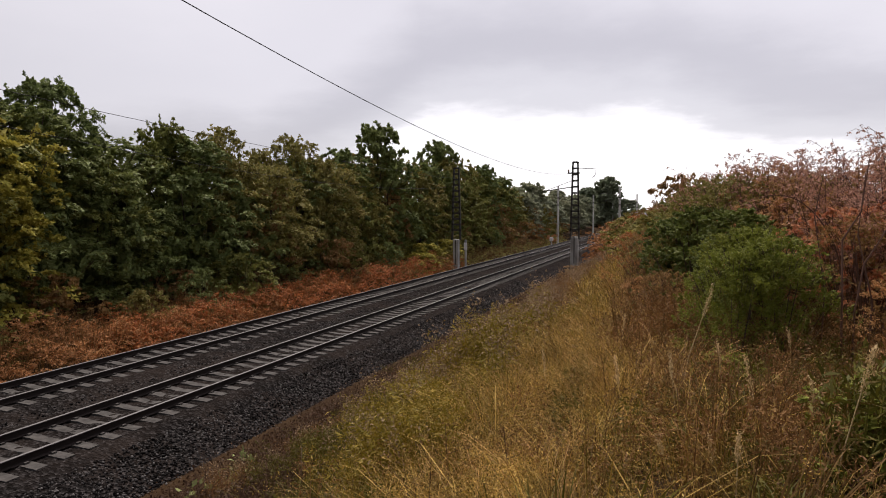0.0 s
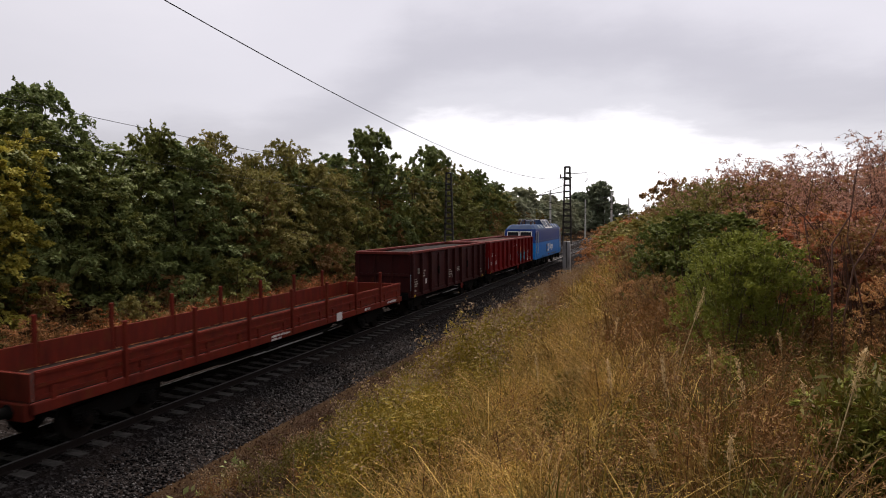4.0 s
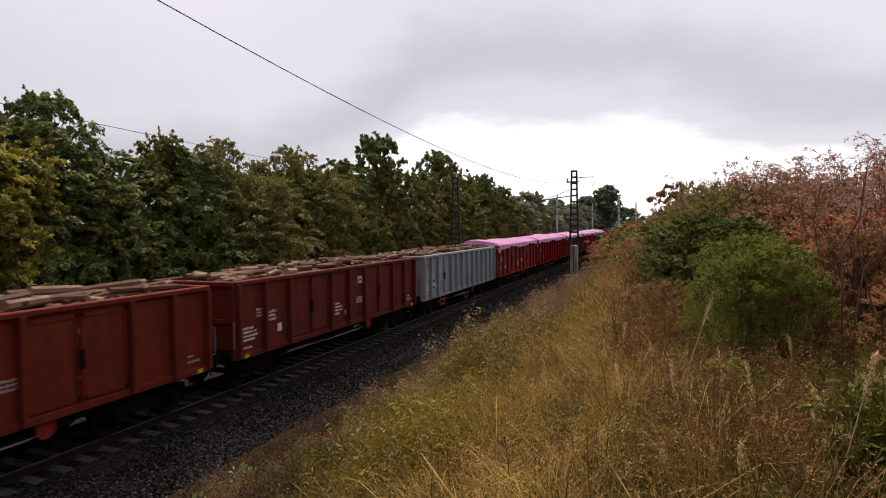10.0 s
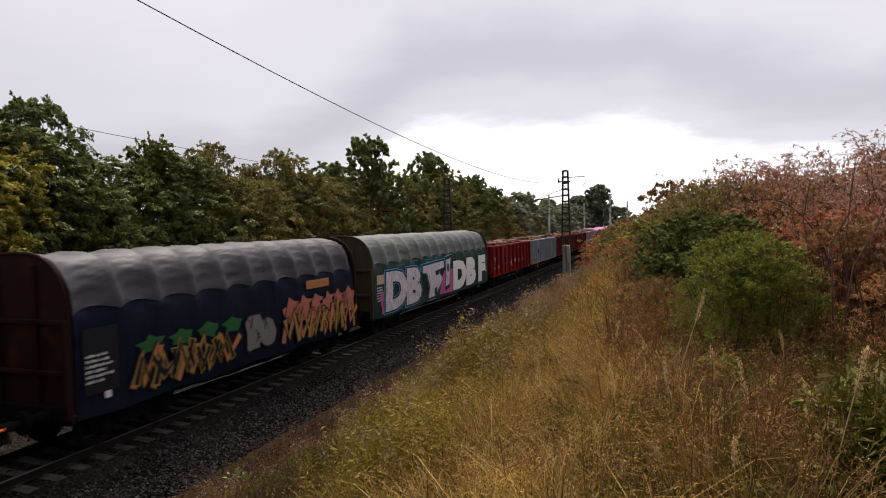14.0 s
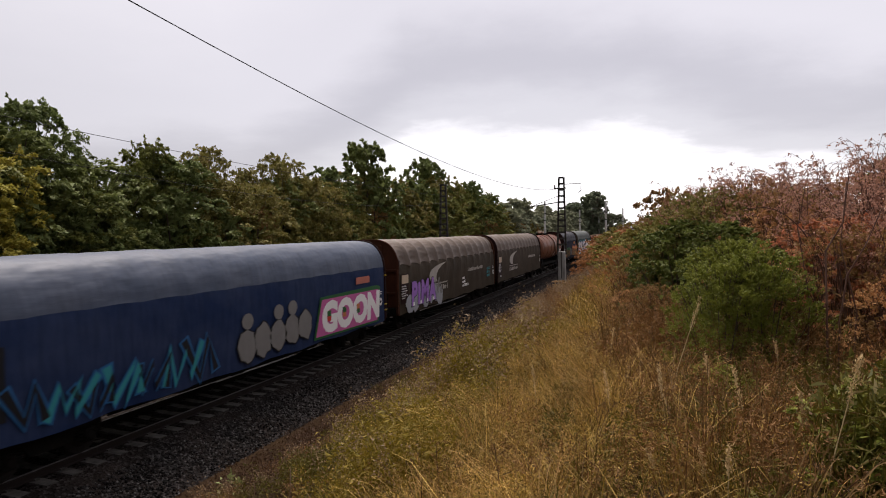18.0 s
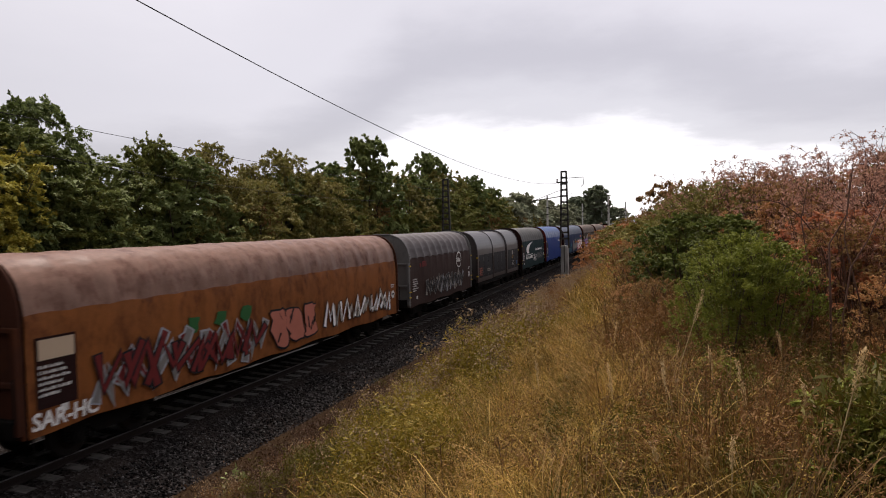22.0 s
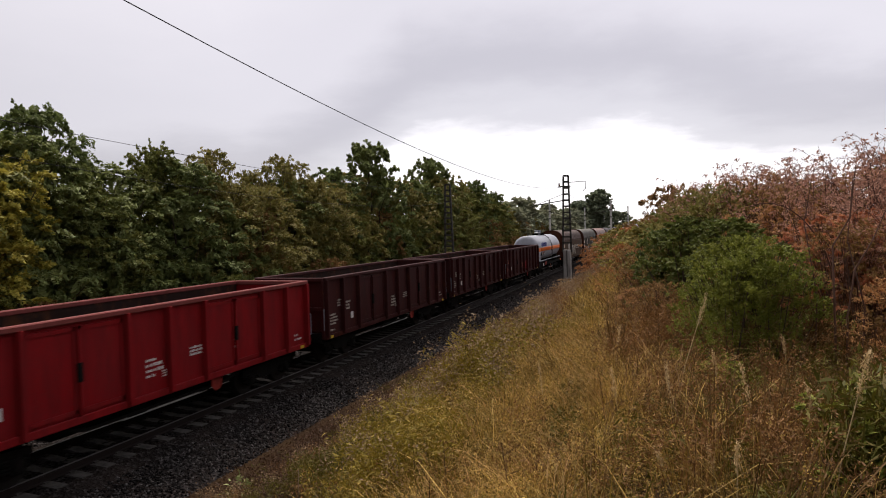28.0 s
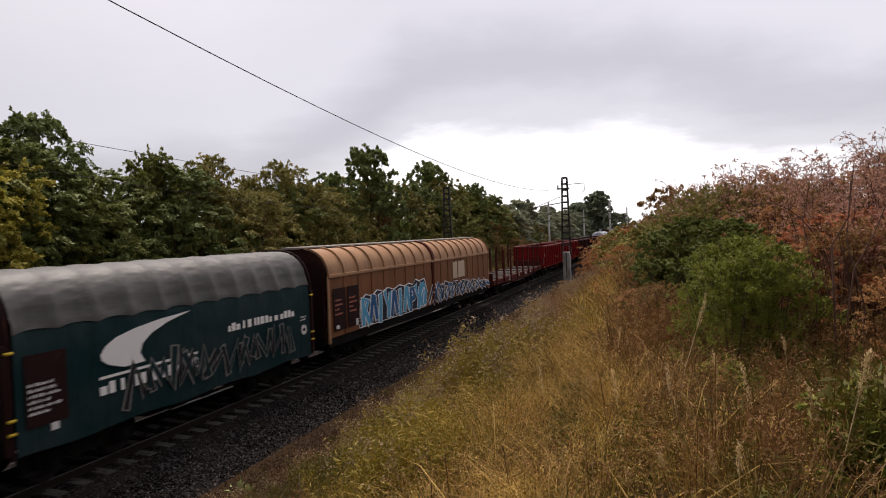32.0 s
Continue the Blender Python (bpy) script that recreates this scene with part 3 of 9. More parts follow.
def swoosh(w, x, y, z, k, material):
    """A crescent: a plain painted shape."""
    pts = ((0.0, 0.36), (0.12, 0.52), (0.42, 0.68), (0.95, 0.80), (1.7, 0.90), (2.78, 0.98), (1.95, 0.80), (1.45, 0.62), (1.16, 0.42), (1.08, 0.22), (1.22, 0.0), (0.62, -0.01), (0.2, 0.12), (0.03, 0.24))
    flat_shape(w, "crescent_emblem", [(y + k * a, z + k * b) for a, b in pts[::-1]], x, material)


def spiky(rng, y0, z0, wide, high, n=9):
    """The ragged outline of one sprayed letter."""
    pts = []
    for i in range(n):
        a = 2 * math.pi * i / n
        r = 1.0 if i % 2 else rng.uniform(0.55, 0.85)
        pts.append((y0 + wide / 2 + wide / 2 * r * math.cos(a) * rng.uniform(0.9, 1.2), z0 + high / 2 + high / 2 * r * math.sin(a) * rng.uniform(0.9, 1.15)))
    return pts


def ribbon(bm, x, pts, width, thick=0.004):
    """A painted stroke of even width along points (y, z)."""
    p = [Vector((0, a, b)) for a, b in pts]
    left, right = [], []
    for i, q in enumerate(p):
        d = (p[min(i + 1, len(p) - 1)] - p[max(i - 1, 0)]).normalized()
        n = Vector((0, -d.z, d.y)) * width / 2
        if i == 0:
            q = q - d * width * 0.3
        if i == len(p) - 1:
            q = q + d * width * 0.3
        left.append(q + n)
        right.append(q - n)
    for i in range(len(p) - 1):
        a = [bm.verts.new((x + thick + 0.0004 * i, v.y, v.z)) for v in (left[i], left[i + 1], right[i + 1], right[i])]
        bm.faces.new(a)


def scrawl(w, x, y, z, width, height, n, fill, edge, seed, inner=None, name="graffiti"):
    """A sprayed tag that cannot be read: crooked letter-like strokes with an outline, each letter in two layers."""
    rng = random.Random(seed)
    step = width / n
    for i in range(n):
        y0, z0 = y + i * step, z + rng.uniform(-0.05, 0.05) * height
        h, wd = height * rng.uniform(0.85, 1.1), step * 1.05
        skew = rng.uniform(-0.1, 0.3) * step
        # a jagged run up and down, back over itself
        m, up = rng.choice((4, 5, 6)), rng.random() < 0.5
        pts = []
        for j in range(m):
            up = not up
            pts.append((y0 + wd * (j / (m - 1) * 1.25 - 0.12) + skew * up + rng.uniform(-0.22, 0.22) * wd, z0 + h * (rng.uniform(0.7, 1.0) if up else rng.uniform(0.0, 0.3))))
        t = min(step, height) * rng.uniform(0.2, 0.3)
        for mat, k, lift in ((edge, 1.7, 0.0), (fill if i % 2 or not inner else inner, 1.0, 0.006)):
            bm = bmesh.new()
            ribbon(bm, x + lift, pts, t * k)
            part(name, bm, mat, w)


# ---- open box wagons ----
RIB = {}


def rib_mesh(material, lo, hi, deep=0.16, wide=0.058):
    key = (material.name, lo, hi, deep, wide)
    if key not in RIB:
        RIB[key] = as_mesh("rib", prism([(0, -wide * 1.05), (deep, -wide * 0.95), (deep, wide * 0.95), (0, wide * 1.05)], lo, hi, "z"), material)
    return RIB[key]


def stencil(w, x, y, z, wide, high, ink):
    """A small block of stencilled data, too small to read."""
    bars(w, "wagon_data", x, y, z + high, [wide, wide * 0.8, wide * 0.9], high * 0.22, high * 0.12, ink)


def gondola(spec):
    half = spec["len"] / 2
    paint, top = spec["paint"], spec.get("top", 3.2)
    w = thing("open_wagon", spec["label"], "freight wagon", "wagons of the train")
    running_gear(w, half, half - 1.75)
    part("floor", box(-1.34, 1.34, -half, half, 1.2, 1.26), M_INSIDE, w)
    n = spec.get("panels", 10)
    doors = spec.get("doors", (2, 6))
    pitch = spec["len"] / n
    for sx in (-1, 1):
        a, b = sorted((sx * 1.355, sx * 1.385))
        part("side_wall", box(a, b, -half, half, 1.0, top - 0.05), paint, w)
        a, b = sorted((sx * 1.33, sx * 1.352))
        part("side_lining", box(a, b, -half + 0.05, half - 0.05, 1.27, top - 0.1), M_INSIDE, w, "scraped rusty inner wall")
        part("top_rail", box(min(sx * 1.30, sx * 1.49), max(sx * 1.30, sx * 1.49), -half - 0.02, half + 0.02, top - 0.12, top, bevel=0.02), spec.get("rim", paint), w)
        part("bottom_rail", box(min(sx * 1.385, sx * 1.45), max(sx * 1.385, sx * 1.45), -half, half, 0.98, 1.14, bevel=0.012), paint, w)
        for k in range(n + 1):
            if any(k == d + 1 for d in doors):
                continue
            y = max(-half + 0.08, min(half - 0.08, -half + k * pitch))
            put("rib", rib_mesh(paint, 1.05, top - 0.1), w, pose(sx * 1.385, y, 0, 0, 0, 0 if sx > 0 else 180))
        for d in doors:
            y0 = -half + d * pitch
            for j in range(2):
                a, b = y0 + j * pitch + 0.10 - 0.06 * j, y0 + (j + 1) * pitch - 0.04 - 0.06 * j
                leaf_ob = part("door", box(min(sx * 1.386, sx * 1.405), max(sx * 1.386, sx * 1.405), a, b, 1.2, top - 0.2), paint, w)
                bm = bmesh.new()
                for q in ((a, a + 0.07, 1.2, top - 0.2), (b - 0.07, b, 1.2, top - 0.2), (a, b, 1.2, 1.29), (a, b, top - 0.29, top - 0.2)):
                    box(min(sx * 1.405, sx * 1.43), max(sx * 1.405, sx * 1.43), *q, bm)
                part("door_frame", bm, paint, leaf_ob)
            y = y0 + pitch
            part("door_bar", pipe([(sx * 1.46, y, 1.15), (sx * 1.46, y, top - 0.25)], 0.028), paint, w, "vertical locking bar of the door")
            part("door_lever", box(min(sx * 1.45, sx * 1.5), max(sx * 1.45, sx * 1.5), y - 0.06, y + 0.06, 1.85, 2.25, bevel=0.01), M_BLACK, w)
    for e in (-1, 1):
        a, b = sorted((e * (half - 0.03), e * half))
        part("end_wall", box(-1.355, 1.355, a, b, 1.0, top - 0.05), paint, w)
        part("end_rail", box(-1.40, 1.40, min(e * (half - 0.06), e * (half + 0.12)), max(e * (half - 0.06), e * (half + 0.12)), top - 0.14, top - 0.004, bevel=0.02), spec.get("rim", paint), w)
        part("end_beam", box(-1.3, 1.3, min(e * half, e * (half + 0.07)), max(e * half, e * (half + 0.07)), 2.0, 2.14, bevel=0.015), paint, w)
        for x in (-1.36, -0.45, 0.45, 1.36):
            part("end_post", box(x - 0.05, x + 0.05, min(e * half, e * (half + 0.08)), max(e * half, e * (half + 0.08)), 1.0, top - 0.1, bevel=0.012), paint, w)
        part("handrail", pipe([(1.44, e * (half + 0.13), 1.35), (1.47, e * (half + 0.16), 1.4), (1.47, e * (half + 0.16), 2.05), (1.44, e * (half + 0.13), 2.1)], 0.015), spec.get("rail", M_VENT), w)
        plate(w, "corner_sign", 1.452, e * (half - 0.4) - 0.09, e * (half - 0.4) + 0.09, 1.0, 1.10, spec.get("corner", M_YELLOW))
    put("hand_brake_wheel", HANDWHEEL, w, pose(1.36, half * 0.28, 0.85), "hand brake wheel")
    rng = random.Random(spec["seed"])
    x = 1.388
    y = -half + pitch * 0.1 + 0.1
    ink = spec.get("ink", M_WHITE)
    bars(w, "wagon_data", x, -half + 0.25, 1.85, [0.55, 0.7, 0.75, 0.6, 0.0, 0.5], 0.065, 0.045, ink)
    bars(w, "wagon_data", x, -half + pitch + 0.2, 2.2, [0.5, 0.42, 0.45], 0.08, 0.04, ink)
    plate(w, "white_label", x, -half + pitch + 0.72, -half + pitch + 0.92, 1.5, 1.74, M_WHITE, "small white paper label")
    bars(w, "wagon_data", x, -0.9 + 0.1 * (spec["seed"] % 5), 1.95, [0.34, 0.5, 0.55, 0.3], 0.075, 0.05, ink)
    for y_, z_, a_, b_ in ((-half + 0.75 * pitch, 2.05, 0.36, 0.28), (0.75, 1.72, 0.6, 0.26), (2.3, 1.6, 0.34, 0.3), (3.7, 1.6, 0.26, 0.3), (-0.2, 1.42, 0.34, 0.17)):
        stencil(w, x, y_, z_, a_, b_, ink)
    bars(w, "wagon_data", x, half - 0.75, 1.5, [0.2, 0.42], 0.06, 0.08, ink)
    if spec.get("logo", True):
        yl = spec.get("logo_at", half * 0.32)
        emblem(w, x, yl, 2.52, 0.2, ink)
        plate(w, "emblem", x, yl - 0.04, yl + 0.36, 2.49, 2.52, ink, thick=0.004)
        plate(w, "emblem", x, yl - 0.04, yl + 0.36, 2.72, 2.75, ink, thick=0.004)
        bars(w, "lettering", x, yl + 0.42, 2.70, [0.55], 0.14, 0.02, ink)
    if spec.get("sign"):
        y = -half + 1.35
        plate(w, "black_sign", x, y, y + 0.36, 1.5, 1.9, M_SPRAY_BLACK, "black square sign")
        plate(w, "white_label", x + 0.009, y + 0.11, y + 0.27, 1.6, 1.8, M_WHITE)
        bars(w, "lettering", x, -half + 0.35, 2.72, [0.55], 0.12, 0.04, M_CORAL)
        bm = pipe([(1.42, 2.5 - half, 1.02), (1.42, 2.5 - half, 0.55), (1.42, 3.05 - half, 0.55), (1.42, 3.05 - half, 1.02)], 0.022)
        pipe([(1.42, 2.5 - half, 0.8), (1.42, 3.05 - half, 0.8)], 0.02, 6, bm)
        part("door_step", bm, M_STEPORANGE, w, "orange step under the door")
    load = spec.get("load")
    if load == "tarp":
        tarp_cover(w, half, top, spec["seed"])
    MOVING.append((w, spec["s"]))
    if load in FILLS:
        MOVING.append((fill_load(half, top, spec["seed"], *FILLS[load]), spec["s"]))
    if load == "logs":
        MOVING.append((log_load(half, top, spec["seed"]), spec["s"]))
    return w


def fill_load(half, top, seed, material, label):
    """A raked bed of loose scrap, almost level with the rim."""
    rng_ = random.Random(seed)
    xs, ys = np.linspace(-1.325, 1.325, 15), np.linspace(-half + 0.06, half - 0.06, int(half * 2 / 0.2))
    v = [(x, y, top - 0.16 + 0.06 * noise.noise((x * 1.2, y * 0.8, seed)) + 0.05 * noise.noise((x * 5, y * 5, seed)) + rng_.uniform(-0.012, 0.012)) for y in ys for x in xs]
    n = len(xs)
    f = [(j * n + i, j * n + i + 1, (j + 1) * n + i + 1, (j + 1) * n + i) for j in range(len(ys) - 1) for i in range(n - 1)]
    ob = new("scrap_load", quick_mesh("scrap_load", v, f, material))
    return tagged(ob, label, "scrap", "loose loads", "stuff")


def loose(name, lo, hi):
    s = Shade(name, 0.9, spec=0.1)
    s.bump(s.noise(14, 5), 0.8, 0.04)
    return s.done(s.mix(s.step(s.noise(9, 6), 0.35, 0.68), lo, hi))


FILLS = {"brown": (loose("brown_scrap", (0.03, 0.013, 0.010), (0.085, 0.043, 0.036)), "red-brown loose load filling an open wagon"),
         "grey": (loose("grey_scrap", (0.008, 0.006, 0.0055), (0.028, 0.021, 0.019)), "dark grey loose load filling an open wagon")}


def bubbles(w, x, y, z, width, height, n, fill, edge, seed, more=None):
    """A sprayed piece that cannot be read: ragged patches that lean on one another, with outline, fill and slits."""
    rr = random.Random(seed)
    step = width / n
    for k in range(n):
        cy, cz, tilt = y + step * (k + 0.5), z + height * rr.uniform(0.44, 0.56), rr.uniform(-0.3, 0.3)
        a_, b_, e_ = step * rr.uniform(0.46, 0.68), height * rr.uniform(0.4, 0.58), rr.uniform(0.35, 0.8)
        ring = []
        for j in range(18):
            t = 2 * math.pi * j / 18
            c_, s_ = math.cos(t), math.sin(t)
            v = b_ * math.copysign(abs(s_) ** e_, s_) * rr.uniform(0.92, 1.08)
            ring.append((a_ * math.copysign(abs(c_) ** e_, c_) * rr.uniform(0.72, 1.2) + tilt * v, v))
        for m, g, lift in ((edge, 1.0, 0.0), (fill, 0.9, 0.005)):
            flat_shape(w, "graffiti", [(cy + u * g, cz + v * g) for u, v in ring], x + lift + 0.0012 * (k % 2), m)
        # crooked slits and splashes that break each patch up
        for q in range(rr.choice((3, 4, 5))):
            u, v, t_ = rr.uniform(-0.7, 0.7) * a_, rr.uniform(-0.7, 0.7) * b_, rr.uniform(0.02, 0.05)
            du, dv = rr.uniform(-0.5, 0.5) * a_, rr.uniform(0.25, 0.6) * b_
            flat_shape(w, "graffiti", [(cy + u - t_, cz + v), (cy + u + t_, cz + v - t_), (cy + u + du + t_, cz + v + dv), (cy + u + du - t_ * 0.4, cz + v + dv + t_)], x + 0.0085 + 0.0004 * q, edge if q % 2 == 0 else (more or edge))


def tarp_cover(w, half, top, seed):
    """A tarpaulin over the load, hanging over the rim with a wavy hem."""
    xs = [-1.56, -1.53, -1.5, -1.3, -1.0, -0.65, -0.3, 0, 0.3, 0.65, 1.0, 1.3, 1.5, 1.53, 1.56]
    ys = np.linspace(-half - 0.2, half + 0.2, int(half * 2 / 0.16))
    v = []
    for y in ys:
        edge = min(1, (half + 0.2 - abs(y)) / 0.35)
        swell = 0.10 + 0.13 * (0.5 + 0.5 * math.sin(y * 1.05 + seed)) * (0.6 + 0.4 * math.sin(y * 0.43 + 2 * seed))
        hem = 0.26 + 0.07 * math.sin(y * 1.0 + seed * 1.7) + 0.07 * noise.noise((y * 1.1, seed, 0))
        for k, x in enumerate(xs):
            a = abs(x)
            z = top + 0.03 + (swell + 0.14) * (1 - (a / 1.5) ** 2.2 if a < 1.5 else 0) * edge
            z += 0.07 * noise.noise((x * 0.9, y * 0.6, seed)) * (a < 1.45) * edge + 0.022 * noise.noise((x * 5, y * 0.9, seed)) + 0.02 * abs(noise.noise((x * 1.5 + y * 0.6, y * 2.2, seed))) * edge
            if a > 1.51:
                z -= hem * (0.5 if a < 1.55 else 1.0)
            if edge < 0.5:
                z -= hem * 0.8
            x2 = x + (0.03 * math.sin(y * 5 + seed) + 0.04 * noise.noise((y * 2, seed, 3))) * (a > 1.51) * (1 if x > 0 else -1)
            v.append((x2, y, z))
    n = len(xs)
    f = [(j * n + i, j * n + i + 1, (j + 1) * n + i + 1, (j + 1) * n + i) for j in range(len(ys) - 1) for i in range(n - 1)]
    me = quick_mesh("tarpaulin", v, f, M_PINK)
    me.shade_smooth()
    me.set_sharp_from_angle(angle=radians(38))
    return put("tarpaulin", me, w, None, "pink tarpaulin bulging over the load, tied at the rim")


M_LOG = None


def log_load(half, top, seed):
    """Short round logs heaped to just over the rim, in one mesh."""
    rng = random.Random(seed)
    bm = bmesh.new()
    for k in range(150):
        y, x = rng.uniform(-half + 0.6, half - 0.6), rng.uniform(-1.0, 1.0)
        a = rng.gauss(0, 0.35) + (1.57 if rng.random() < 0.2 else 0)
        ln, r = rng.uniform(0.6, 2.0), rng.uniform(0.05, 0.12)
        dx, dy = ln / 2 * math.sin(a), ln / 2 * math.cos(a)
        dx = max(-1.2 + abs(x), min(1.2 - abs(x), dx))
        z = top + rng.uniform(-0.12, 0.12) + 0.06 * noise.noise((x, y * 0.6, seed))
        dz = rng.uniform(-0.06, 0.06)
        rod((x - dx, max(-half + 0.1, y - dy), z - dz), (x + dx, min(half - 0.1, y + dy), z + dz), r, r * rng.uniform(0.75, 1), 7, bm)
    box(-1.3, 1.3, -half + 0.08, half - 0.08, top - 0.45, top - 0.12, bm)
    ob = new("log_load", as_mesh("log_load", bm, M_LOG))
    return tagged(ob, "heap of short peeled and barked logs filling an open wagon", "logs", "log loads", "stuff")


s = Shade("logs", 0.85, spec=0.15)
c = s.ramp(s.island(), ((0.08, 0.04, 0.026), (0.17, 0.085, 0.055), (0.10, 0.06, 0.042), (0.36, 0.23, 0.15), (0.14, 0.06, 0.038), (0.12, 0.075, 0.055)))
s.bump(s.noise(12, 5, (1, 0.2, 1)), 0.6, 0.02)
M_LOG = s.done(s.mix(s.times(s.step(s.noise(5, 5, (1, 0.4, 1)), 0.45, 0.7), 0.5), c, (0.05, 0.03, 0.02)))


# ---- wagons with a tarpaulin hood ----
def hood_section(z0, crest, half_w=1.42, shoulder=2.95, n=42):
    """Half outline of a hood, from the +x sill over the top to the other side."""
    pts = [(half_w, z0 + (shoulder - z0) * k / 7) for k in range(7)]
    for k in range(n + 1):
        a = math.pi * k / n
        c_, s_ = math.cos(a), math.sin(a)
        pts.append((half_w * math.copysign(abs(c_) ** 0.72, c_), shoulder + (crest - shoulder) * max(0.0, s_) ** 0.85))
    return pts + [(-half_w, z0 + (shoulder - z0) * k / 7) for k in range(6, -1, -1)]


HOOD_EDGE = 9   # where the roof sheet meets the side sheet


def hood_sheet(y0, y1, section, bow, sag, seed, creases=0.012, res=0.12, hem=0.05, lo=0, hi=None, drape=0.0, scallop=0.0, flap=0.0):
    """The cloth between its bows: it sags in between, with small folds."""
    hi = len(section) if hi is None else hi
    n_y = max(8, int((y1 - y0) / res))
    v, arc = [], [0.0]
    for a, b in zip(section[:-1], section[1:]):
        arc.append(arc[-1] + math.hypot(b[0] - a[0], b[1] - a[1]))
    for j in range(n_y + 1):
        y = y0 + (y1 - y0) * j / n_y
        u = (y - y0) / bow
        dip = math.sin(math.pi * (u % 1.0)) ** 0.8
        for k in range(lo, hi):
            x, z = section[k]
            up = max(0.0, min(1.0, (z - 2.5) / 0.9))
            nx, nz = x / 1.42, max(0.0, z - 2.9) / 1.4
            ln = math.hypot(nx, nz) or 1
            crown = math.exp(-((z - 3.35) / 0.45) ** 2)
            d = -1.6 * sag * dip * (0.6 + 0.7 * crown) * up + 0.45 * creases * (noise.noise((x * 1.3, y * 1.2, z * 2.6 + seed)) + 0.5 * noise.noise((x * 4.0 + 5, y * 1.6, z * 8.0 + seed))) * (0.5 + 1.0 * up)
            # folds that hang in curves from bow to bow
            hang = arc[k] / 0.27 - 1.5 * dip + 0.7 * noise.noise((y * 0.5, arc[k] * 0.6, seed))
            d += (0.006 + 0.19 * sag) * math.sin(2 * math.pi * hang) * up * dip
            d += drape * math.sin(y * 2 * math.pi / bow + seed) * max(0, 1 - abs(z - 1.9) / 1.3) - drape * 0.6 * (1 - up)
            if flap and (k - lo < 2 or hi - k < 3):
                d += flap
            zz = z + nz / ln * d
            if scallop and k in (HOOD_EDGE, len(section) - HOOD_EDGE - 1):
                zz -= scallop * (1 - dip)
            if k in (0, len(section) - 1):
                zz += hem * math.sin(y * 2.1 + seed) + hem * 0.6 * noise.noise((y * 1.7, seed, 2))
            v.append((x + nx / ln * d, y, zz))
    w_ = hi - lo
    f = [(j * w_ + i, j * w_ + i + 1, (j + 1) * w_ + i + 1, (j + 1) * w_ + i) for j in range(n_y) for i in range(w_ - 1)]
    return v, f


